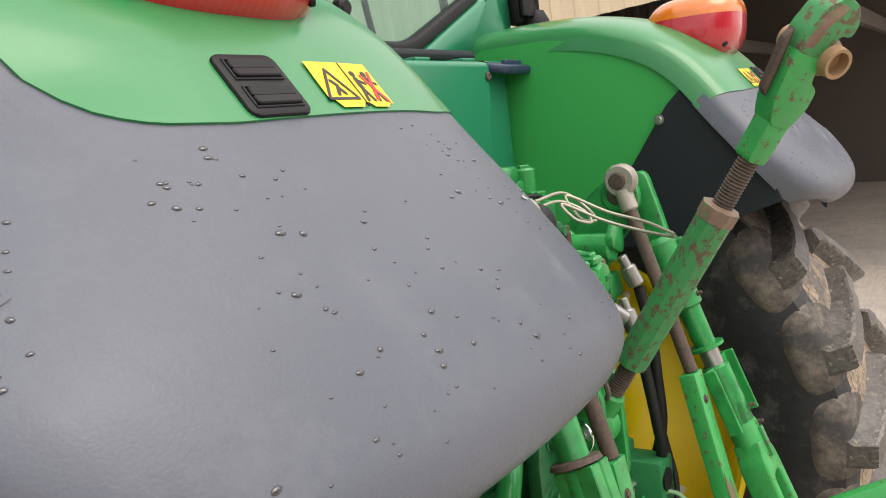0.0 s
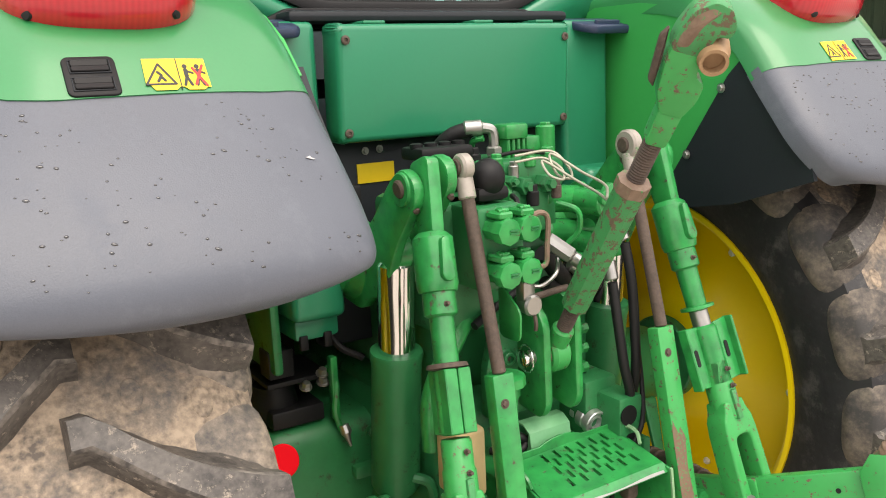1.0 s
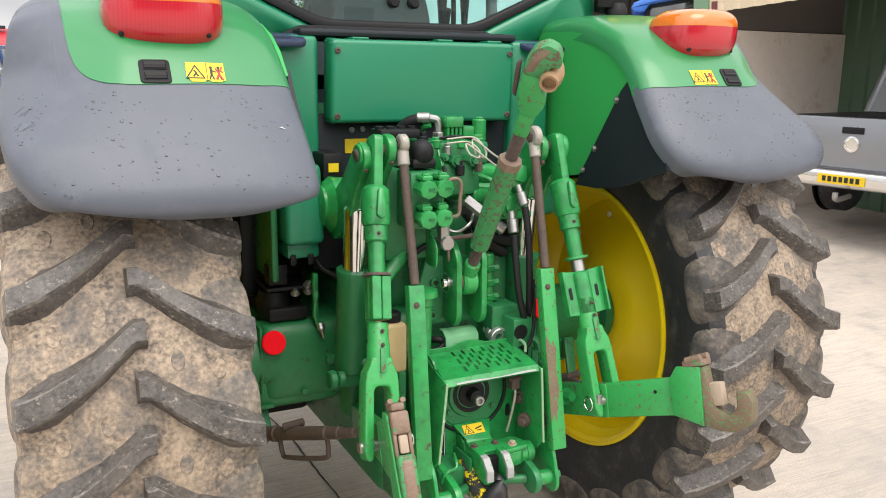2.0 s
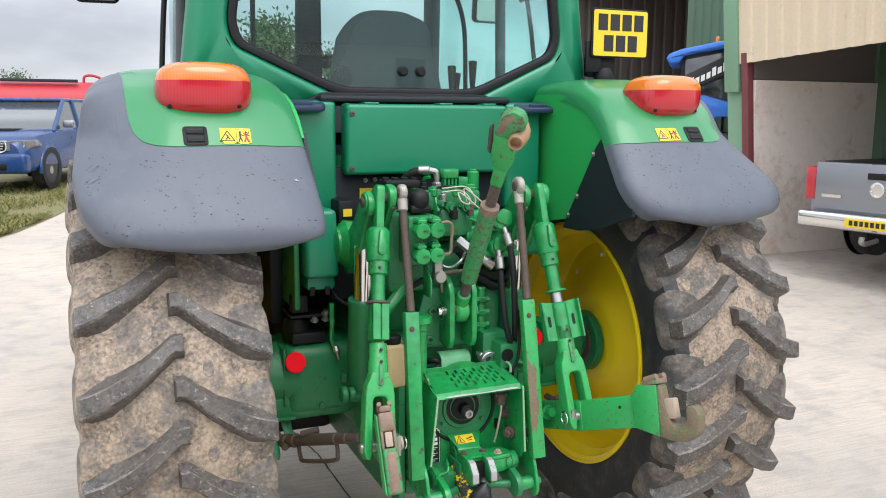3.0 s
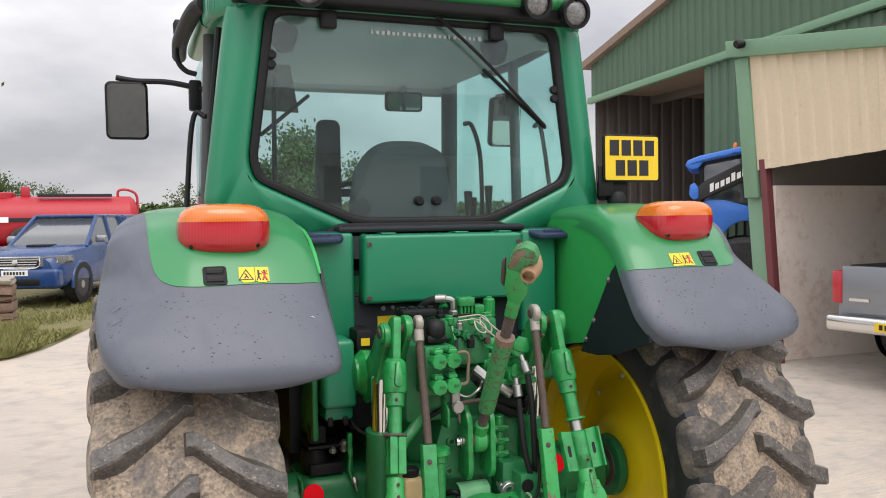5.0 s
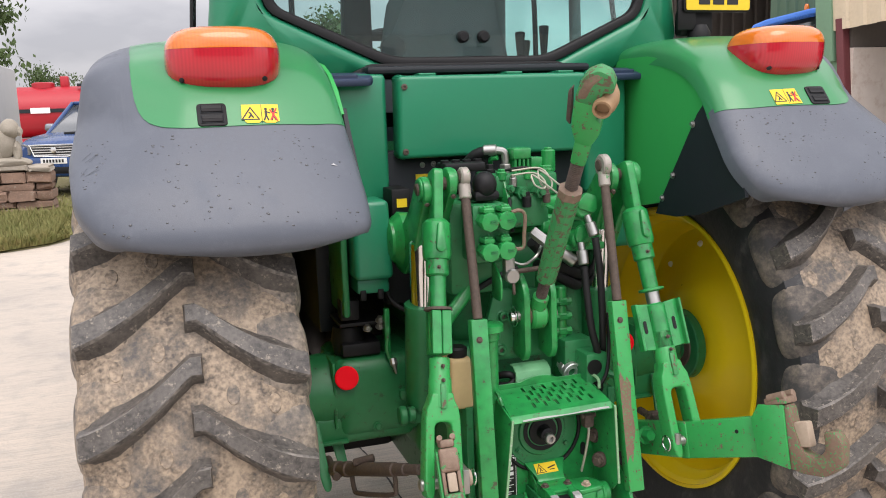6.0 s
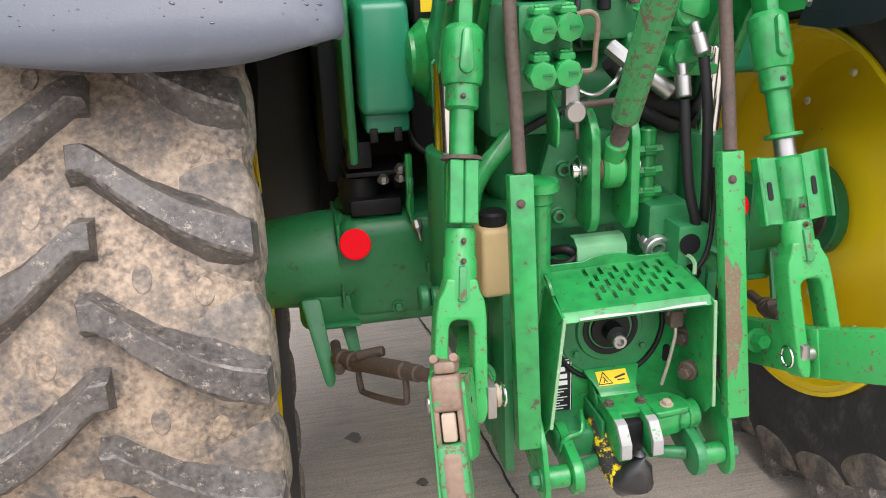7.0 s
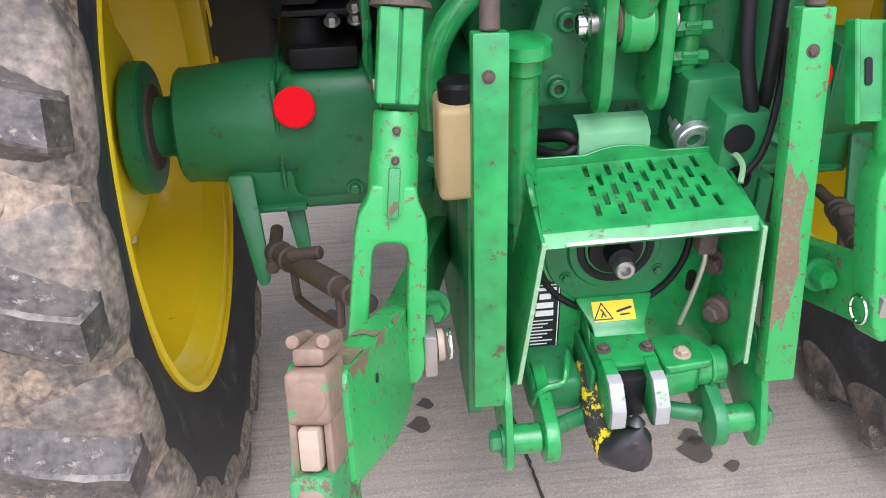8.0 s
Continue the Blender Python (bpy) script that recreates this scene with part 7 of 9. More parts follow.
V = [[bm.verts.new(guard_point(i / nx, j / ny)) for j in range(ny + 1)] for i in range(nx + 1)]
for i in range(nx):
    for j in range(ny):
        if (i, j) not in holes:
            bm.faces.new((V[i][j], V[i + 1][j], V[i + 1][j + 1], V[i][j + 1]))
thicken(bm, 0.005)
guard = part("pto_guard", bm, G_HITCH, tractor, "green slotted power take-off guard", angle=25)
# pale band along the lip: some wear, and the sky's reflection put in as colour
bm = new_bm()
grid_sheet(bm, lambda u, v: guard_point(0.10 + 0.85 * u, 0.002 + (0.020 + 0.008 * math.sin(9 * u)) * v) + Vector((0, -0.0035, 0.0035)), 24, 2)
thicken(bm, 0.001)
part("lip_sheen", bm, WORNSHEEN, guard, "pale band for wear and painted sky reflection on the lip")
bm = new_bm()
slab(bm, [(-0.135, 0.895)] + [(0.021 + 0.155 * k / 12, 0.924 + 0.014 * max(0, 1 - (k / 5) ** 2)) for k in range(-12, 13)] + [(0.177, 0.895)], 0.005, at_y(-0.697), 0.001, 1)
part("rear_flange", bm, G_HITCH, guard)
bm = new_bm()
tube(bm, [(0.172, -0.72, 0.908), (0.190, -0.735, 0.928), (0.196, -0.765, 0.922), (0.188, -0.785, 0.900)], 0.005, 6)
part("guard_loop", bm, PALE, guard)
for x0, s in ((-0.149, -1), (0.190, 1)):
    lean = Matrix(((1, 0, 0.15, -0.1311), (0, 1, 0, 0), (0, 0, 1, 0), (0, 0, 0, 1))) if s < 0 else Matrix.Identity(4)
    bm = new_bm()
    slab(bm, [(-0.880, 0.874), (-0.70, 0.908), (-0.72, 0.585), (-0.875, 0.600), (-0.905, 0.640)], 0.006, lean @ Matrix.Translation((x0 - 0.003, 0, 0)) @ YZ, 0.001, 1)
    part("guard_cheek", bm, G_HITCH, guard)
    bm = new_bm()
    slab(bm, [(-0.884, 0.874), (-0.879, 0.876), (-0.904, 0.632), (-0.909, 0.632)], 0.0068, lean @ Matrix.Translation((x0 - 0.0034, 0, 0)) @ YZ)
    part("worn_edge", bm, PALE, guard, smooth=False)
bm = new_bm()
tube(bm, [(-0.135, -0.74, 0.905), (-0.150, -0.76, 0.925), (-0.152, -0.79, 0.915), (-0.148, -0.80, 0.895)], 0.006, 6)
part("guard_loop", bm, G_HITCH, guard)
bm = new_bm()
slab(bm, [(-0.648, 0.885), (-0.672, 0.892), (-0.664, 0.946), (-0.640, 0.962), (-0.615, 0.962), (-0.615, 0.957), (-0.638, 0.956), (-0.658, 0.942)], 0.122, Matrix.Translation((-0.046, 0, 0)) @ YZ, 0.001, 1)
part("bent_plate", bm, BENT, tractor, "bare pale-green bent plate")
# plaque with unreadable lines
bm = new_bm()
slab(bm, round_rect(0.062, 0.150, 0.005, 2), 0.002, pose(-0.113, -0.7445, 0.634) @ XZ)
plq = part("type_plaque", bm, INK, pto_plate, "black type plaque with white printed bars", smooth=False)
for x0, x1, z0, z1 in ((-0.140, -0.085, 0.7045, 0.7060), (-0.140, -0.085, 0.5620, 0.5635), (-0.1405, -0.139, 0.5620, 0.7060), (-0.0865, -0.085, 0.5620, 0.7060), (-0.126, -0.090, 0.694, 0.700)):
    bm = new_bm()
    box(bm, (x0, -0.7457, z0), (x1, -0.7447, z1))
    part("plaque_bar", bm, WHITE, plq, smooth=False)
for k, (w, z) in enumerate(((0.020, 0.676), (0.030, 0.657), (0.032, 0.640))):
    bm = new_bm()
    box(bm, (-0.110 - w * 0.5, -0.7457, z), (-0.110 + w * 0.5, -0.7447, z + 0.0115))
    part("plaque_bar", bm, WHITE, plq, smooth=False)
for k in range(9):
    w, z = 0.040 - 0.009 * (k % 3), 0.629 - k * 0.0074
    bm = new_bm()
    box(bm, (-0.134, -0.7457, z), (-0.134 + w, -0.7447, z + 0.0019))
    part("plaque_bar", bm, WHITE, plq, smooth=False)
# control rod and bolts inside the guard
bm = new_bm()
tube(bm, [(0.140, -0.80, 0.800), (0.136, -0.812, 0.768), (0.126, -0.808, 0.70), (0.116, -0.800, 0.64)], 0.0042, 8)
crod = part("control_rod", bm, WIRE, pto_plate, "pale control rod with a rusty joint")
bm = new_bm()
box(bm, (0.075, -0.79, 0.838), (0.138, -0.765, 0.846), 0.003)
part("rod_lever", bm, STEEL, crod)
bm = new_bm()
box(bm, (0.122, -0.815, 0.785), (0.156, -0.780, 0.828), 0.008)
rod(bm, (0.115, -0.80, 0.822), (0.165, -0.80, 0.822), 0.009, seg=10)
part("rod_joint", bm, RUSTY, crod)
for x, y, z in ((0.190, -0.760, 0.735), (0.176, -0.815, 0.675)):
    bm = new_bm()
    rod(bm, (x + 0.008, y + 0.01, z), (x - 0.012, y - 0.006, z), 0.024, seg=18)
    rod(bm, (x - 0.008, y - 0.004, z), (x - 0.024, y - 0.014, z), 0.016, seg=6)
    part("side_bolt", bm, RUSTY, pto_plate)
for x, z in ((-0.185, 0.66), (0.150, 0.69)):
    bm = new_bm()
    slab(bm, stadium((x, z - 0.014), (x, z + 0.014), 0.008, 0.008, 4), 0.003, at_y(-0.7455 if x > 0 else -0.684))
    part("plate_slot", bm, BLACK, pto_plate, smooth=False)

# black blocks added to keep the view through the hitch dark
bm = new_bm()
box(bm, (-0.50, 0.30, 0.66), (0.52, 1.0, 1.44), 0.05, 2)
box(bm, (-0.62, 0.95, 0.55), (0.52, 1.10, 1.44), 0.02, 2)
part("view_filler", bm, BLACK, tractor, "black blocks added to close the view through the hitch")

# pick-up hitch below
bm = new_bm()
slab(bm, rounded([(-0.062, 0.012), (0.076, 0.012), (0.052, -0.042), (0.052, -0.062), (-0.040, -0.062), (-0.040, -0.042)], 0.006), 0.010, pose(0.004, -0.752, 0.660, 36, 0, 0), 0.002)
slab(bm, [(-0.040, -0.79), (0.056, -0.79), (0.054, -0.882), (-0.042, -0.882)], 0.010, pose(0, 0, 0.622), 0.003)
box(bm, (-0.040, -0.876, 0.545), (0.052, -0.69, 0.624), 0.006)
for x in (-0.040, 0.052):
    slab(bm, [(-0.742, 0.655), (-0.742, 0.56), (-0.80, 0.56), (-0.80, 0.625)], 0.005, at_x(x - 0.0025), 0.001)
ph = part("pickup_hitch", bm, G_HITCH, tractor, "green pick-up hitch with hook")
make_sticker(flat_wrap(pose(0.006, -0.768, 0.6535, 36, 0, 0) @ Matrix.Translation((0, 0, 0.0055))), 0.074, 0.037, ph, "pto")
bolts("hitch_bolt", [(-0.030, -0.842, 0.632), (0.044, -0.846, 0.632)], (0, 0, 1), 0.009, 0.008, RUSTY, ph)
for x in (-0.043, 0.029):
    bm = new_bm()
    slab(bm, rounded([(-0.868, 0.636), (-0.925, 0.628), (-0.955, 0.596), (-0.957, 0.560), (-0.940, 0.545), (-0.868, 0.555)], 0.008), 0.023, at_x(x), 0.003)
    jaw = part("jaw_cheek", bm, G_HITCH, ph, "green jaw cheek with a worn steel face")
    bm = new_bm()
    slab(bm, [(-0.905, 0.6325), (-0.926, 0.6292), (-0.9563, 0.596), (-0.9583, 0.562), (-0.945, 0.562), (-0.944, 0.59), (-0.92, 0.617)], 0.0236, at_x(x - 0.0003), 0.001, 1)
    part("worn_face", bm, WORNSHEEN, jaw, "face worn to bare steel")
bm = new_bm()
box(bm, (-0.022, -0.90, 0.53), (0.031, -0.86, 0.612), 0.004)
part("jaw_gap", bm, BLACK, ph)
bm = new_bm()
rod(bm, (0.05, -0.855, 0.585), (0.182, -0.845, 0.582), 0.033, seg=28)
rod(bm, (0.148, -0.848, 0.583), (0.156, -0.847, 0.583), 0.037, seg=28)
slab(bm, rounded([(0.060, -0.895), (0.150, -0.885), (0.152, -0.835), (0.125, -0.805), (0.060, -0.805)], 0.014, 4), 0.016, pose(0, 0, 0.608), 0.005, 3)
slab(bm, rounded([(0.055, -0.90), (0.13, -0.885), (0.075, -0.80), (0.055, -0.79)], 0.01), 0.05, pose(0, 0, 0.56), 0.006)
part("hook_lock", bm, G_HITCH, ph)
bolts("hitch_bolt", [(0.100, -0.862, 0.624)], (0, -0.1, 1), 0.0105, 0.010, LATCH, ph)
bm = new_bm()
grid = [((-0.016, -0.79, 0.565), 0.034), ((-0.016, -0.84, 0.535), 0.038), ((-0.014, -0.885, 0.505), 0.040), ((-0.004, -0.925, 0.490), 0.043), ((0.006, -0.950, 0.508), 0.040), ((0.008, -0.955, 0.542), 0.028), ((0.009, -0.953, 0.568), 0.015), ((0.009, -0.951, 0.579), 0.006)]
rings = []
for k, ((x, y, z), r) in enumerate(grid):
    x -= 0.010
    pa, pb = Vector(grid[max(0, k - 1)][0]), Vector(grid[min(len(grid) - 1, k + 1)][0])
    q = (pb - pa).normalized().to_track_quat('Z', 'X').to_matrix()
    rings.append([bm.verts.new(Vector((x, y, z)) + q @ Vector((r * math.cos(a * math.pi / 8), r * math.sin(a * math.pi / 8), 0))) for a in range(16)])
for a, b in zip(rings, rings[1:]):
    for k in range(16):
        bm.faces.new((a[k], a[(k + 1) % 16], b[(k + 1) % 16], b[k]))
bm.faces.new(rings[-1])
bm.faces.new(rings[0][::-1])
for f in bm.faces:
    mid = f.calc_center_median()
    if mid.x < 0.002 and -0.935 < mid.y < -0.76:
        f.material_index = 1
part("hook", bm, [grown("worn_black_hook", (0.05, 0.05, 0.052), 0.3, metal=0.6, dirt=(0.12, 0.09, 0.06), dirt_from=0.62, spots=8, grain=60, amount=0.4), grown("worn_yellow_hook_paint", (0.80, 0.60, 0.012), 0.4, dirt=(0.03, 0.03, 0.03), dirt_from=0.455, soft=0.02, fleck=4, spots=8, grain=60, amount=0.3)], ph, "black hook with worn yellow paint", angle=60)
for s in (-1, 1):
    x = CX + s * 0.215
    PY, PZ = -0.905, 0.508
    bm = new_bm()
    slab(bm, rounded([(-0.70, 0.66), (-0.86, 0.66), (-0.915, 0.60), (-0.948, 0.50), (-0.942, 0.472), (-0.915, 0.452), (-0.88, 0.462), (-0.80, 0.50), (-0.70, 0.52)], 0.018), 0.013, at_x(x - 0.0065), 0.003)
    part("hitch_side_plate", bm, G_HITCH, ph)
    bm = new_bm()
    rod(bm, (x - s * 0.004, PY, PZ), (x - s * 0.060, PY, PZ), 0.025, seg=24)
    part("hitch_pin", bm, G_HITCH, ph)
    bm = new_bm()
    slab(bm, stadium((PY, PZ), (PY + 0.10, PZ + 0.03), 0.044, 0.040, 10), 0.024, at_x(x - s * 0.072 - 0.012), 0.004)
    part("hitch_lug", bm, G_HITCH if s < 0 else G_HOUSE, ph)
    bolts("hitch_bolt", [(x + s * 0.0065, PY, PZ)], (s, 0, 0), 0.019, 0.018, G_HOUSE, ph)
    bm = new_bm()
    rod(bm, (x - s * 0.082, PY + 0.02, PZ - 0.004), (0.008 + s * 0.034, PY + 0.06, PZ - 0.004), 0.015)
    part("cross_shaft", bm, G_HOUSE, ph)
    bm = new_bm()
    box(bm, (CX + s * 0.245 - 0.012, -0.74, 0.42), (CX + s * 0.245 + 0.012, -0.60, 0.88), 0.004)
    part("frame_plate", bm, G_HOUSE, tractor)
bm = new_bm()
box(bm, (-0.152, -0.845, 0.500), (-0.058, -0.70, 0.572), 0.016, 3)
hf = part("hitch_frame", bm, G_HOUSE, ph)
bm = new_bm()
tube(bm, [(-0.146, -0.850, 0.535), (-0.142, -0.858, 0.562), (-0.125, -0.858, 0.574), (-0.098, -0.852, 0.577), (-0.090, -0.838, 0.592), (-0.080, -0.80, 0.600)], 0.0055, 8)
part("frame_wire", bm, G_HITCH, hf)
bm = new_bm()
box(bm, (-0.052, -0.860, 0.47), (-0.044, -0.70, 0.60), 0.003)
part("frame_cheek", bm, G_HOUSE, hf)
bm = new_bm()
box(bm, (-0.19, -0.66, 0.42), (0.21, -0.55, 0.48), 0.01)
part("lower_beam", bm, G_HOUSE, ph)


# ---- the sheds ----
def ribbed(bm, o, du, length, z0, z1, pitch=0.2, depth=0.035, top=None, lean=0.0):
    """Profiled sheet on end: from o along du, z0 to z1 (or to top(s))."""
    du = Vector(du).normalized()
    n = Vector((du.y, -du.x, 0))
    prof = []
    s = 0.0
    while s < length - 1e-6:
        for a, h in ((0, 0), (0.55, 0), (0.65, 1), (0.9, 1)):
            if s + a * pitch <= length:
                prof.append((s + a * pitch, h))
        s += pitch
    prof.append((length, 0))
    rows = []
    for s, h in prof:
        p = Vector(o) + du * s + n * h * depth
        zt = top(s) if top else z1
        rows.append((bm.verts.new((p.x, p.y, z0(s) if callable(z0) else z0)), bm.verts.new((p.x, p.y, zt))))
    for (a, b), (c, d) in zip(rows, rows[1:]):
        bm.faces.new((a, c, d, b))


SX, SY = 6.79, 5.45


def shear(bm):
    """The old frame leans at its corner."""
    for v in bm.verts:
        v.co.y += 0.10 * (v.co.z - 2.6) * max(0, min(1, 1 - (SY - v.co.y) / 4))
    return bm


def eaves(y):
    return 4.10 - 0.138 * (5.53 - y)


shed = thing("open_fronted_shed", SX, SY, GZ, "open-fronted farm shed with beige cladding over a rendered wall", "shed")
bm = new_bm()
ribbed(bm, (SX - 0.05, SY, 0), (0, -1, 0), 6.5, lambda s: 2.56 + 0.052 * s, 0, 0.26, 0.028, top=lambda s: eaves(SY - s) + 0.02)
part("cladding", shear(bm), BEIGE, shed, "weathered beige profiled sheet cladding", smooth=False)
bm = new_bm()
slab(bm, [(SY + 0.33, eaves(SY + 0.33)), (SY - 6.6, eaves(SY - 6.6)), (SY - 6.6, eaves(SY - 6.6) + 0.22), (SY + 0.33, eaves(SY + 0.33) + 0.22)], 0.26, at_x(SX - 0.16), 0.01)
part("fascia", shear(bm), SHEDT, shed, "pale green fascia board")
bm = new_bm()
lathe(bm, (SX - 0.16, SY - 0.02, 4.25), (SX - 1, SY - 0.02, 4.18), [(0, 0.05), (0.08, 0.065), (0.12, 0.05)], 16)
part("yard_lamp", shear(bm), BLACK, shed)
bm = new_bm()
box(bm, (SX - 0.08, SY + 0.0, 2.2), (SX + 0.05, SY + 0.26, 4.09), 0.01)
part("corner_trim", shear(bm), SHEDT, shed)
bm = new_bm()
box(bm, (SX - 0.06, SY - 0.16, GZ), (SX + 0.04, SY - 0.04, 2.7), 0.008)
part("steel_post", shear(bm), REDPOST, shed, "red-oxide steel post")
bm = new_bm()
box(bm, (SX, SY - 0.04, GZ), (SX + 0.12, SY + 0.30, 2.4), 0.02)
part("corner_post", shear(bm), SHEDT, shed, "mossy pale green corner post")
bm = new_bm()
box(bm, (SX + 0.04, SY - 0.24, GZ), (SX + 10, SY - 0.04, 2.35))
part("side_wall", bm, RENDERW, shed, "stained pinkish rendered wall")
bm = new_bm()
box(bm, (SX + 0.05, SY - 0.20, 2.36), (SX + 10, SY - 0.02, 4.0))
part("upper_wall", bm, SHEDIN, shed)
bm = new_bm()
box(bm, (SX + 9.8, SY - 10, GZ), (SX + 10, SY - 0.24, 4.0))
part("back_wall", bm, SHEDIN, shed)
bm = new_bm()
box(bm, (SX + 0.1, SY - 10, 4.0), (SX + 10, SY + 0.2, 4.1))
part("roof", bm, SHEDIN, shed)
for k in range(3):
    bm = new_bm()
    box(bm, (SX + 0.3, SY - 3.5 - 2 * k, 2.5), (SX + 9.8, SY - 3.4 - 2 * k, 2.7), 0.01)
    part("roof_beam", bm, SHEDIN, shed)

GX = 9.0
barn = thing("gabled_barn", GX, 9.0, GZ, "green clad gabled barn with a wide open doorway", "barn")


def gable(y):
    return 6.52 - abs(y - 8.95) * 0.245


bm = new_bm()
ribbed(bm, (GX, 13.4, 0), (0, -1, 0), 10.0, lambda s: 4.63 + 0.036 * s, 0, 0.22, 0.03, top=lambda s: gable(13.4 - s))
part("gable_cladding", bm, SHEDG, barn, "dark green profiled sheet", smooth=False)
bm = new_bm()
ribbed(bm, (GX, 9.4, 0), (0, -1, 0), 6.0, GZ, 4.85, 0.22, 0.03)
part("wall_cladding", bm, SHEDG, barn, "dark green profiled sheet", smooth=False)
bm = new_bm()
slab(bm, [(3.4, 4.95), (13.4, 4.56), (13.4, 4.70), (3.4, 5.09)], 0.12, at_x(GX - 0.12), 0.01)
part("lintel", bm, SHEDT, barn)
for a, b in ((13.6, 8.95), (8.95, 3.2)):
    bm = new_bm()
    slab(bm, [(a, gable(a)), (b, gable(b)), (b, gable(b) + 0.16), (a, gable(a) + 0.16)], 12, at_x(GX - 0.15))
    part("roof_slope", bm, STONE, barn, "lichen-stained grey sheet roof")
bm = new_bm()
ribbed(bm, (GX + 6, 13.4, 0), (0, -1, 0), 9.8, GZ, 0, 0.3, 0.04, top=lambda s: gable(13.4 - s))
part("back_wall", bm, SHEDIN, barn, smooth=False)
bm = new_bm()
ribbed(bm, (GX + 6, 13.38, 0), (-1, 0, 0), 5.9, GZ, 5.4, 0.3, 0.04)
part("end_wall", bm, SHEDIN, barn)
# flat brown sheet added as a stand-in for the roof's underside
bm = new_bm()
box(bm, (GX + 0.15, 3.5, 4.80), (GX + 6, 13.34, 4.84))
part("ceiling_sheet", bm, grown("brown_ceiling", (0.30, 0.23, 0.17), 0.85, spots=1, grain=20, amount=0.6, stretch=(1, 6, 1)), barn, smooth=False)
for x in (GX + 1.6, GX + 3.6):
    bm = new_bm()
    box(bm, (x, 3.5, 4.62), (x + 0.15, 13.34, 4.82), 0.01)
    part("roof_beam", bm, SHEDIN, barn)


# ---- vehicles ----
def loft(bm, sections):
    """A skin over rows of (x, half width, bottom z, top z, top half width), closed at both ends."""
    R = []
    for x, w, z0, z1, wt in sections:
        e = 0.06
        ring = [(w * 0.92, z0), (w, z0 + e * 2), (w, z0 + (z1 - z0) * 0.55), (wt + (w - wt) * 0.15, z1 - e), (wt * 0.9, z1)]
        pts = [(x, y, z) for y, z in ring] + [(x, -y, z) for y, z in ring[::-1]]
        R.append([bm.verts.new(p) for p in pts])
    n = len(R[0])
    for a, b in zip(R, R[1:]):
        for k in range(n):
            bm.faces.new((a[k], a[(k + 1) % n], b[(k + 1) % n], b[k]))
    bm.faces.new(R[0])
    bm.faces.new(R[-1][::-1])


def place(bm, m):
    bmesh.ops.transform(bm, matrix=m, verts=bm.verts[:])
    return bm


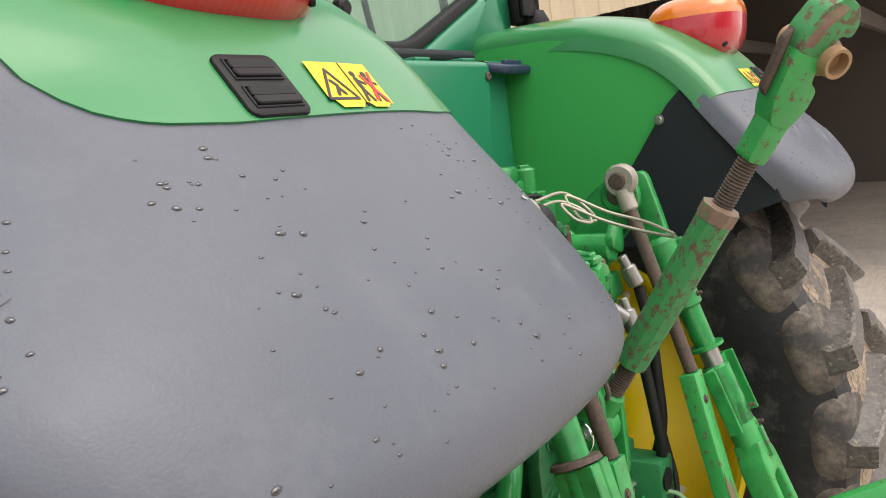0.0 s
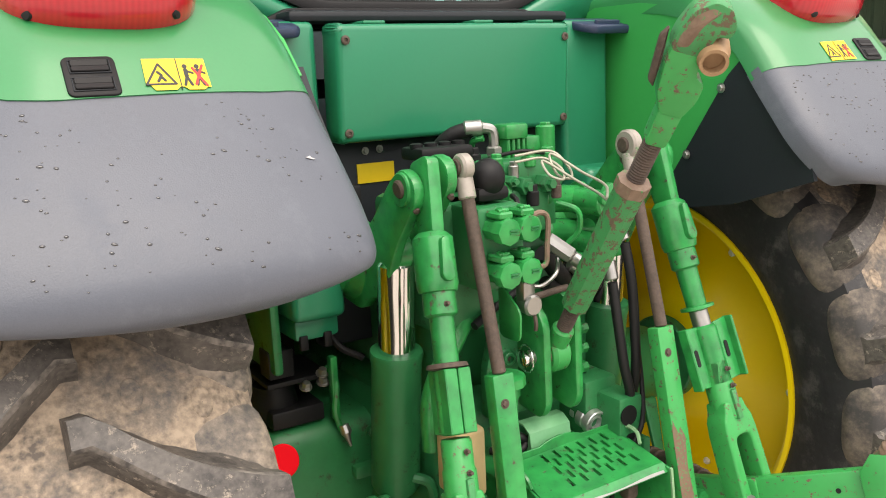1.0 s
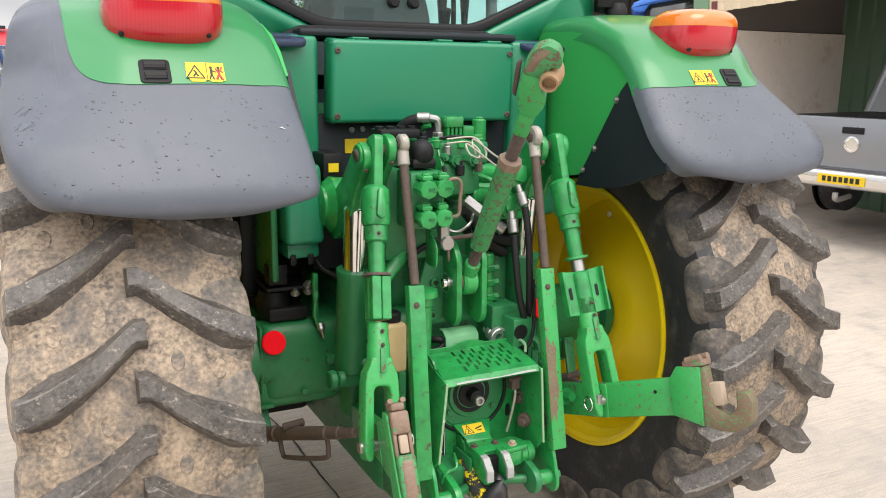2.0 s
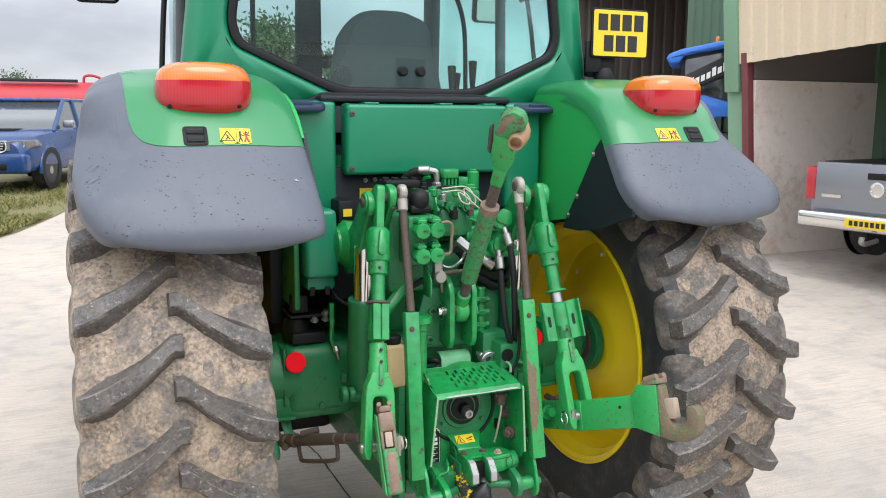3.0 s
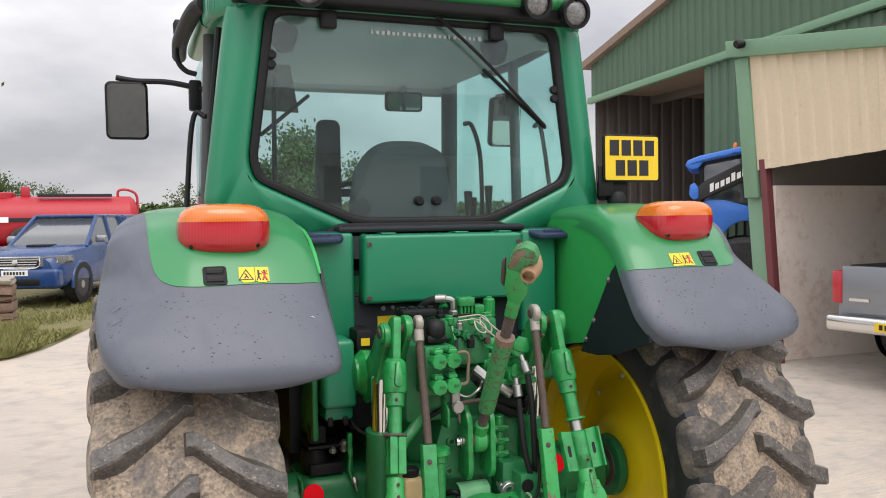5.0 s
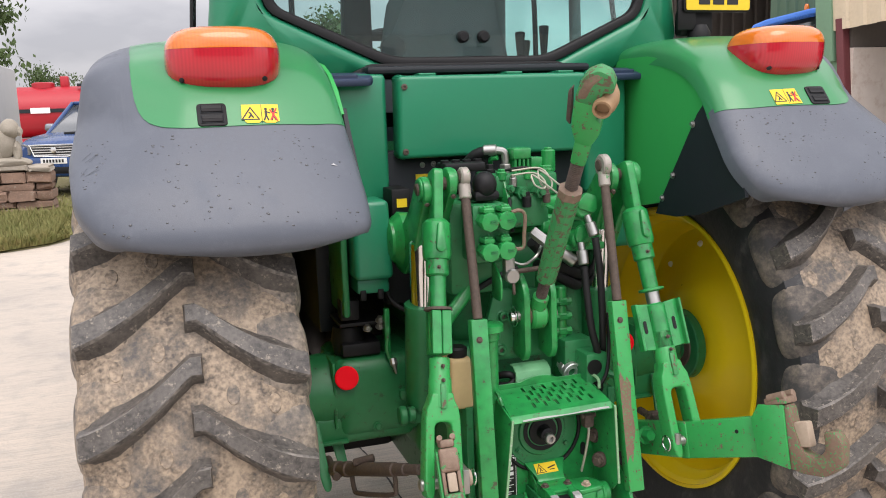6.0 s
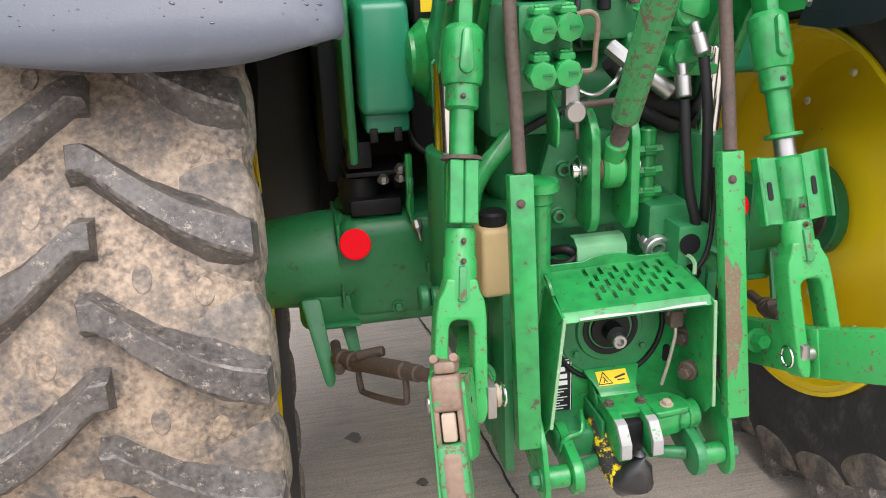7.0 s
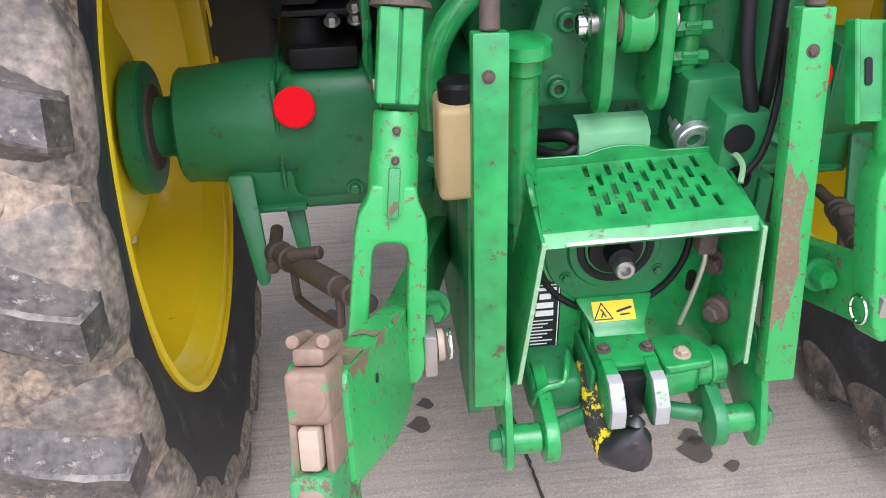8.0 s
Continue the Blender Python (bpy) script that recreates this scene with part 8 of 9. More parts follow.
def make_pickup(x, y, heading, paint, label, canopy, z=GZ):
    """A double-cab pickup, its front along its own +x."""
    m = pose(x, y, z, 0, 0, heading)
    car = new("pickup_truck")
    car.matrix_world = m
    tagged(car, label, "pickup truck")

    def put(name, bm, mat, parent=car, lab="", angle=35):
        return part(name, place(bm, m), mat, parent, lab, angle=angle)
    bm = new_bm()
    loft(bm, [(-2.60, 0.84, 0.52, 1.16, 0.83), (-2.5, 0.90, 0.42, 1.19, 0.87), (0.75, 0.92, 0.36, 1.20, 0.89), (1.0, 0.92, 0.36, 1.19, 0.87), (1.5, 0.92, 0.37, 1.165, 0.84), (2.0, 0.91, 0.38, 1.12, 0.80), (2.35, 0.88, 0.38, 1.065, 0.76), (2.52, 0.82, 0.40, 1.01, 0.70), (2.60, 0.74, 0.42, 0.92, 0.64)])
    body = put("body", bm, paint)
    def house(lo, hi, z0, zt, w0, w1, glass, roof, posts):
        """A glazed upper body: tinted shell, painted roof and painted posts. lo, hi: (x at the waist, x at the roof) behind and ahead."""
        bm = new_bm()
        ring0 = [(lo[0], -w0, z0), (hi[0], -w0, z0), (hi[0], w0, z0), (lo[0], w0, z0)]
        ring1 = [(lo[1], -w1, zt), (hi[1], -w1, zt), (hi[1], w1, zt), (lo[1], w1, zt)]
        A, B = [bm.verts.new(p) for p in ring0], [bm.verts.new(p) for p in ring1]
        for k in range(4):
            bm.faces.new((A[k], A[(k + 1) % 4], B[(k + 1) % 4], B[k]))
        bm.faces.new(A)
        bm.faces.new(B)
        shell_ob = put(glass, bm, CARGLASS)
        bm = new_bm()
        slab(bm, rounded([(lo[1] - 0.05, -w1 - 0.02), (hi[1] + 0.06, -w1 - 0.02), (hi[1] + 0.06, w1 + 0.02), (lo[1] - 0.05, w1 + 0.02)], 0.12, 4), 0.075, Matrix.Translation((0, 0, zt - 0.02)), 0.03, 3)
        put(roof, bm, paint, shell_ob)
        for q in (-1, 1):
            for xb, xt, r in posts:
                bm = new_bm()
                rod(bm, (xb, q * (w0 + 0.004), z0 - 0.02), (xt, q * (w1 + 0.004), zt + 0.02), r, seg=10)
                put("post", bm, paint, shell_ob)
        return shell_ob
    cabin = house((-0.95, -0.82), (1.32, 0.42), 1.14, 1.76, 0.82, 0.66, "cabin_glass", "roof", ((1.32, 0.42, 0.045), (0.02, 0.0, 0.045), (-0.90, -0.78, 0.06)))
    bm = new_bm()
    slab(bm, rounded([(-0.9, -0.84), (1.30, -0.84), (1.42, -0.70), (1.42, 0.70), (1.30, 0.84), (-0.9, 0.84)], 0.05, 3), 0.05, Matrix.Translation((0, 0, 1.12)), 0.02, 2)
    put("waist", bm, paint, cabin)
    for s in (-1, 1):
        bm = new_bm()
        box(bm, (0.80, s * 0.86 - 0.02, 1.20), (0.94, s * 1.08, 1.36), 0.05, 3)
        put("door_mirror", bm, SILVER, cabin)
        bm = new_bm()
        slab(bm, rounded([(s * 0.47, 0.775), (s * 0.80, 0.79), (s * 0.93, 0.87), (s * 0.91, 0.985), (s * 0.62, 0.985), (s * 0.47, 0.94)], 0.02), 0.30, at_x(2.33), 0.012)
        for v in bm.verts:
            v.co.x -= max(0, abs(v.co.y) - 0.50) ** 1.3 * 0.75
        hl = put("headlamp", bm, LENS, body, "clear headlamp")
        for yy in (0.58, 0.73):
            bm = new_bm()
            lathe(bm, (2.58 - max(0, yy - 0.50) * 0.42, s * yy, 0.885), (4, s * yy, 0.885), [(0, 0.058), (0.035, 0.058), (0.035, 0.046), (0.02, 0.02)], 18)
            put("reflector", bm, CHROME, hl)
        bm = new_bm()
        lathe(bm, (2.57, s * 0.70, 0.50), (4, s * 0.70, 0.50), [(0, 0.08), (0.07, 0.075), (0.075, 0.05)], 20)
        put("fog_lamp", bm, LENS, body)
        bm = new_bm()
        box(bm, (-2.63, s * 0.84 - 0.07, 0.76), (-2.45, s * 0.84 + 0.07, 1.14), 0.025)
        put("tail_lamp", bm, LAMPRED, body, "red tail lamp")
        for wx in (1.70, -1.38):
            c = Vector((wx, s * 0.78, 0.37))
            bm = new_bm()
            lathe(bm, c - Vector((0, s * 0.12, 0)), c + Vector((0, s, 0)), [(0, 0.26), (0, 0.35), (0.03, 0.37), (0.21, 0.37), (0.245, 0.34), (0.25, 0.26)], 28)
            wh = put("wheel", bm, WALLR)
            bm = new_bm()
            tube(bm, [(wx + 0.44 * math.cos(radians(a)), s * 0.895, 0.40 + 0.44 * math.sin(radians(a))) for a in range(-10, 191, 20)], 0.035, 8, 3)
            put("wheel_flare", bm, paint, body)
            bm = new_bm()
            lathe(bm, (wx, s * 0.60, 0.41), (wx, s * 2, 0.41), [(0.31, 0.43), (0.322, 0.43), (0.323, 0.30)], 28, cap=False)
            put("wheel_arch", bm, BLACK, body)
            bm = new_bm()
            lathe(bm, c + Vector((0, s * 0.06, 0)), c + Vector((0, s, 0)), [(0, 0.26), (0.06, 0.24), (0.05, 0.16), (0.075, 0.06), (0.08, 0.01)], 24)
            put("rim", bm, STEEL, wh)
            for k in range(6):
                bm = new_bm()
                box(bm, (-0.03, 0.055, 0.07), (0.03, 0.075, 0.235), 0.006, 1, Matrix.Translation(c) @ pose(0, 0, 0, 0, 60 * k, 0 if s > 0 else 180))
                put("spoke", bm, CHROME, wh)
    bm = new_bm()
    slab(bm, rounded([(-0.40, 0.745), (0.40, 0.745), (0.475, 0.955), (-0.475, 0.955)], 0.03), 0.12, at_x(2.50), 0.01)
    grl = put("grille", bm, BLACK, body, "dark grille with bright bars")
    for k in range(4):
        w = 0.40 + 0.018 * k
        bm = new_bm()
        box(bm, (2.61, -w, 0.762 + k * 0.048), (2.632, w, 0.782 + k * 0.048), 0.006, 1)
        put("grille_bar", bm, CHROME, grl)
    bm = new_bm()
    tube(bm, [(2.622, y, z) for y, z in ((-0.40, 0.75), (0.40, 0.75), (0.47, 0.94), (0.42, 0.958), (-0.42, 0.958), (-0.47, 0.94), (-0.40, 0.75))], 0.016, 8, 4)
    put("grille_surround", bm, CHROME, grl)
    bm = new_bm()
    lathe(bm, (2.63, 0, 0.86), (4, 0, 0.86), [(0, 0.062), (0.012, 0.058), (0.014, 0.03)], 20)
    put("badge", bm, CHROME, grl, "plain oval badge")
    bm = new_bm()
    box(bm, (2.60, -0.50, 0.40), (2.668, 0.50, 0.55), 0.03)
    put("air_intake", bm, BLACK, body)
    bm = new_bm()
    box(bm, (2.35, -0.85, 0.34), (2.66, 0.85, 0.74), 0.08, 3)
    put("front_bumper", bm, paint, body)
    bm = new_bm()
    box(bm, (2.655, -0.26, 0.60), (2.672, 0.26, 0.71), 0.004, 1)
    pl = put("number_plate", bm, WHITE, body)
    for k in range(7):
        bm = new_bm()
        box(bm, (2.673, -0.21 + k * 0.062, 0.625), (2.676, -0.17 + k * 0.062, 0.685))
        put("plate_bar", bm, INK, pl)
    if canopy:
        bm = new_bm()
        box(bm, (1.35, -0.24, 1.12), (1.75, 0.24, 1.19), 0.03)
        put("bonnet_scoop", bm, BLACK, body)
        house((-2.52, -2.30), (-1.02, -1.0), 1.16, 1.76, 0.83, 0.68, "canopy_glass", "canopy_roof", ((-2.52, -2.30, 0.06), (-1.04, -1.0, 0.08)))
    else:
        bm = new_bm()
        box(bm, (-2.66, -0.76, 0.66), (-2.60, 0.76, 1.20), 0.02)
        tg = put("tailgate", bm, paint, body)
        bm = new_bm()
        box(bm, (-2.675, -0.12, 1.03), (-2.66, 0.12, 1.10), 0.01)
        put("tailgate_handle", bm, BLACK, tg)
        bm = new_bm()
        lathe(bm, (-2.66, 0, 0.92), (-4, 0, 0.92), [(0, 0.085), (0.015, 0.085), (0.018, 0.065), (0.01, 0.06)], 28)
        put("badge", bm, CHROME, tg, "plain round chrome badge")
        bm = new_bm()
        box(bm, (-2.672, 0.42, 0.80), (-2.664, 0.66, 0.835))
        put("badge_bar", bm, CHROME, tg)
        bm = new_bm()
        box(bm, (-2.80, -0.88, 0.46), (-2.55, 0.88, 0.64), 0.04, 3)
        bp = put("rear_bumper", bm, CHROME, body, "bright steel rear bumper")
        bm = new_bm()
        box(bm, (-2.82, -0.26, 0.50), (-2.80, 0.26, 0.60), 0.003, 1)
        pl = put("number_plate", bm, STICKER, body, "yellow plate with plain bars")
        for k in range(7):
            bm = new_bm()
            box(bm, (-2.824, -0.21 + k * 0.062, 0.525), (-2.8205, -0.17 + k * 0.062, 0.58))
            put("plate_bar", bm, INK, pl)
        bm = new_bm()
        tube(bm, [(-2.6, 0, 0.36), (-2.8, 0, 0.34), (-2.88, 0, 0.36), (-2.88, 0, 0.42)], 0.03, 8)
        put("tow_hook", bm, STEEL, body)
        bm = new_bm()
        box(bm, (-2.5, -0.78, 1.12), (-0.95, 0.78, 1.205), 0.02)
        put("bed_cover", bm, BLACK, body)
    return car


BX, BY, BH = -2.12, 17.20, 248
f = Vector((math.cos(radians(BH)), math.sin(radians(BH))))
make_pickup(BX, BY, BH, BLUEP, "dark blue pickup with canopy parked beside rough grass", True, z=0.39)
make_pickup(9.29, 3.52, 9, SILVER, "silver-grey pickup backed out of the open shed", False, z=0.17)

# blue tractor inside the barn's yard
def across_yard(bm, squeeze=0.77):
    """The blue tractor stands askew to the tractor in front."""
    return place(bm, Matrix.Translation((7.7, 7.5, 0)) @ pose(0, 0, 0, 0, 0, -39) @ Matrix.Diagonal((squeeze, 1, 1, 1)) @ Matrix.Translation((-7.7, -7.5, 0)))


blue = thing("blue_tractor", 8.3, 7.9, GZ, "bright blue tractor with dark glazed cab and black loader arm", "tractor")
bm = new_bm()
slab(bm, rounded([(7.11, 2.78), (7.16, 2.86), (7.40, 2.93), (8.2, 3.05), (9.1, 3.07), (9.1, 2.97), (8.2, 2.95), (7.48, 2.84), (7.38, 2.72), (7.20, 2.71)], 0.03, 3), 1.6, at_y(7.45), 0.03, 3)
part("cab_roof", across_yard(bm), NHBLUE, blue, "bright blue cab roof with a front visor")
bm = new_bm()
slab(bm, [(7.46, 2.0), (7.46, 2.83), (8.2, 2.945), (9.0, 2.96), (9.0, 2.0)], 1.35, at_y(7.56), 0.02)
part("cab_glass", across_yard(bm), CARGLASS, blue)
for x, y in ((7.44, 7.53), (7.44, 8.90), (8.95, 7.53)):
    bm = new_bm()
    slab(bm, [(x - 0.045, 1.9), (x - 0.03, 2.9), (x + 0.03, 2.9), (x + 0.045, 1.9)], 0.07, at_y(y), 0.01)
    part("cab_post", across_yard(bm), BLACK, blue)
bm = new_bm()
slab(bm, rounded([(7.34, 2.19), (7.34, 2.40), (7.50, 2.52), (8.75, 3.00), (8.75, 2.68)], 0.03, 3), 0.10, at_y(7.32), 0.012)
sign = part("loader_arm", across_yard(bm), INK, blue, "black loader arm with white bars")
for k in range(7):
    bm = new_bm()
    x = 7.60 + k * 0.105
    z = 2.335 + (x - 7.60) * 0.375
    h = 0.13 if k in (0, 4, 6) else 0.095
    slab(bm, [(x, z), (x, z + h), (x + 0.075, z + h + 0.028), (x + 0.075, z + 0.028)], 0.006, at_y(7.315))
    part("marking_bar", across_yard(bm), WHITE, sign, smooth=False)
bm = new_bm()
slab(bm, rounded([(7.19, 2.30), (7.21, 2.46), (7.30, 2.50), (7.38, 2.42), (7.38, 2.25), (7.28, 2.22)], 0.03, 3), 0.06, at_y(7.30), 0.01)
part("blue_emblem", across_yard(bm), NHBLUE, blue)
arch = [(8.30 + 0.52 * math.cos(radians(w)), 1.42 + 0.46 * math.sin(radians(w))) for w in range(0, 181, 15)]
bm = new_bm()
slab(bm, [(9.0, 1.4)] + arch + [(7.5, 1.40), (7.42, 2.16), (7.55, 2.24), (7.9, 2.21), (8.4, 2.10), (9.0, 2.05)], 0.35, at_y(7.40), 0.03, 2)
part("mudguard", across_yard(bm), NHBLUE, blue, "bright blue mudguard")
bm = new_bm()
box(bm, (5.9, 7.75, 1.45), (7.45, 8.65, 2.16), 0.10, 3)
part("bonnet", across_yard(bm), NHBLUE, blue)
bm = new_bm()
lathe(bm, (8.11, 7.65, 3.03), (8.11, 7.65, 4), [(0, 0.05), (0.06, 0.05), (0.10, 0.03)], 14)
part("beacon", across_yard(bm), LAMPORANGE, blue, "orange beacon")
for x, y, r in ((8.16, 7.46, 0.86), (8.16, 8.60, 0.86), (6.6, 7.50, 0.60), (6.6, 8.60, 0.60)):
    bm = new_bm()
    lathe(bm, (x, y, GZ + r), (x, y + 1, GZ + r), [(0, r * 0.55), (0, r * 0.9), (0.06, r), (0.36, r), (0.42, r * 0.85), (0.42, r * 0.55)], 36)
    part("tyre", across_yard(bm, 1.0), WALLR, blue)

# red slurry tanker
tank = thing("slurry_tanker", -3.4, 32, floor_z(32), "long red slurry tanker with grey stripe", "tanker")
bm = new_bm()
lathe(bm, (-6.35, 32, 2.15), (0, 32, 2.15), [(0, 0.3), (0.03, 0.6), (0.12, 0.82), (0.26, 0.93), (5.6, 0.93), (5.74, 0.82), (5.85, 0.6), (5.88, 0.3)], 40)
part("barrel", bm, TANKRED, tank)
bm = new_bm()
box(bm, (-6.1, 31.03, 2.12), (-0.7, 31.10, 2.26))
part("stripe", bm, DARK, tank)
bm = new_bm()
box(bm, (-5.6, 31.0, 2.10), (-4.95, 31.06, 2.30))
part("name_board", bm, WHITE, tank, "plain pale board")
bm = new_bm()
tube(bm, [(-1.2, 32, 3.0), (-1.15, 32, 3.3), (-0.8, 32, 3.32), (-0.5, 32, 3.1), (-0.48, 32, 2.4)], 0.05, 8)
part("rail", bm, TANKRED, tank)
bm = new_bm()
lathe(bm, (-5.2, 32, 3.0), (-5.2, 32, 4), [(0, 0.4), (0.2, 0.4), (0.24, 0.3)], 20)
box(bm, (-4.6, 31.8, 3.0), (-4.3, 32.2, 3.45), 0.05)
part("hatch", bm, TANKRED, tank)
bm = new_bm()
box(bm, (-6.2, 31.3, 0.9), (-0.7, 32.7, 1.2), 0.03)
part("chassis", bm, TANKRED, tank)
bm = new_bm()
box(bm, (-4.0, 31.4, 3.05), (-1.4, 31.6, 3.16), 0.02)
part("walkway", bm, DARK, tank)
for x in (-4.4, -2.9):
    bm = new_bm()
    lathe(bm, (x, 31.0, floor_z(32) + 0.62), (x, 32, floor_z(32) + 0.62), [(0, 0.3), (0, 0.55), (0.06, 0.62), (0.45, 0.62)], 28)
    part("tyre", bm, WALLR, tank)

# pale trailer side
tr = thing("white_trailer", -5.9, 18.5, floor_z(18.5), "pale grey box trailer behind the stone wall", "trailer")
bm = new_bm()
box(bm, (-7.6, 17.4, 0.8), (-4.45, 20.5, 3.1), 0.05, 3)
part("box_body", bm, LINER, tr)
bm = new_bm()
box(bm, (-5.0, 17.38, 0.9), (-4.93, 17.41, 3.0))
part("door_seam", bm, DARK, tr, smooth=False)
for x in (-7.0, -5.2):
    bm = new_bm()
    lathe(bm, (x, 17.6, floor_z(18) + 0.42), (x, 19, floor_z(18) + 0.42), [(0, 0.2), (0, 0.38), (0.05, 0.42), (0.25, 0.42)], 24)
    part("tyre", bm, WALLR, tr)
bm = new_bm()
box(bm, (-7.4, 17.6, 0.5), (-4.6, 20.3, 0.82), 0.03)
part("chassis", bm, DARK, tr)

# ---- rough grass with its stones ----
EDGE = [(-0.9, 22), (-1.1, 16.5), (-1.29, 13.9), (-1.65, 12.2), (-2.05, 10.7), (-2.3, 9.9), (-2.6, 9.3), (-3.1, 8.95), (-4, 8.75), (-6, 8.5), (-14, 8)]


def edge_x(y):
    pts = EDGE
    if y >= pts[0][1]:
        return pts[0][0]
    for a, b in zip(pts, pts[1:]):
        if b[1] <= y <= a[1]:
            t = (a[1] - y) / (a[1] - b[1])
            return a[0] + (b[0] - a[0]) * t
    return -99


bm = new_bm()
ys = [24 - 0.25 * k for k in range(65)]
rows = []
for y in ys:
    ex = edge_x(y) if y > 8 else -14
    rows.append([bm.verts.new((ex - w, y, floor_z(y) + 0.008 + 0.05 * min(1, w) + 0.03 * noise.noise((w, y, 0)))) for w in (0, 0.15, 0.5, 1.2, 2.5, 5, 9, 16)])
for a, b in zip(rows, rows[1:]):
    for k in range(7):
        bm.faces.new((a[k], a[k + 1], b[k + 1], b[k]))
verge = tagged(part("grass_verge", bm, GRASS_SOIL), "rough grass verge with bare trodden soil", "ground", kind="structure")
random.seed(5)
vs_, fs_ = [], []
for k in range(42000):
    y = random.uniform(8.6, 17) if k % 3 else random.uniform(8.6, 12)
    ex = edge_x(y)
    x = ex - 0.05 - 3.5 * random.random() ** 1.6
    thick = noise.noise((x * 0.8, y * 0.8, 3)) + (0.5 if y < 12.3 and x < -2.5 else -0.15)
    if thick < random.uniform(-0.65, 0.45):
        continue
    h = random.uniform(0.03, 0.10) * (2.2 if y < 12.3 and x < -2.6 else 1)
    a = random.random() * 6.28
    w = 0.012
    dx, dy = math.cos(a) * w, math.sin(a) * w
    lx, ly = random.uniform(-0.08, 0.08), random.uniform(-0.08, 0.08)
    n = len(vs_)
    z = floor_z(y) + 0.03
    vs_ += [(x - dx, y - dy, z), (x + dx, y + dy, z), (x + dx * 0.7 + lx * 0.4, y + dy * 0.7 + ly * 0.4, z + h * 0.6), (x - dx * 0.7 + lx * 0.4, y - dy * 0.7 + ly * 0.4, z + h * 0.6), (x + lx, y + ly, z + h)]
    fs_ += [(n, n + 1, n + 2, n + 3), (n + 3, n + 2, n + 4)]
me = bpy.data.meshes.new("grass_blades")
me.from_pydata(vs_, [], fs_)
me.materials.append(BLADE)
tagged(new("grass_blades", me), "tufts of long and trodden grass", "grass", kind="stuff")

# low wall of squared stones with a weathered figure of a lying beast on it
WX, WY, WZ = -2.92, 12.5, floor_z(12.5)
wall = tagged(new("stone_wall"), "low wall of rough squared sandstone blocks", "wall", kind="")
wall.matrix_world = pose(WX, WY, WZ)
random.seed(8)
for row, (z, h) in enumerate(((0.0, 0.15), (0.15, 0.12), (0.27, 0.17), (0.44, 0.12), (0.56, 0.19), (0.75, 0.10))):
    x = WX
    while x > WX - 2.2:
        w = random.uniform(0.22, 0.62)
        bm = new_bm()
        d = random.uniform(-0.05, 0.04)
        box(bm, (x - w + 0.015, WY + d, WZ + z + 0.008), (x, WY + 0.5, WZ + z + h), 0.03, 2)
        for v in bm.verts:
            v.co += Vector((random.uniform(-1, 1), random.uniform(-1, 1), random.uniform(-1, 1))) * 0.022
        part("stone", bm, CAPSTONE if row == 5 else WALLSTONE, wall)
        x -= w
bm = new_bm()
for (x, y, z), (sx, sy, sz) in (((-4.05, 15.85, 0.86), (0.42, 0.2, 0.10)), ((-4.05, 15.85, 1.20), (0.20, 0.17, 0.30)), ((-3.93, 15.82, 1.42), (0.15, 0.16, 0.17)), ((-4.22, 15.86, 1.02), (0.22, 0.17, 0.20)), ((-3.85, 15.78, 1.02), (0.06, 0.06, 0.20)), ((-3.85, 15.94, 1.02), (0.06, 0.06, 0.20)), ((-3.80, 15.82, 1.38), (0.07, 0.08, 0.08))):
    bmesh.ops.create_icosphere(bm, subdivisions=3, radius=1, matrix=Matrix.Translation((x + 0.42, y - 3.1, z - 0.04 + WZ + 0.09)) @ Matrix.Diagonal((sx, sy, sz, 1)))
for v in bm.verts:
    v.co += v.co.normalized() * (0.05 * noise.noise(v.co * 7) + 0.025 * noise.noise(v.co * 22))
statue = part("stone_statue", bm, grown("pale_weathered_stone", (0.36, 0.32, 0.26), 0.9, spots=7, grain=40, amount=0.6, bump=0.5))
tagged(statue, "pale weathered stone animal statue on a wall", "statue")


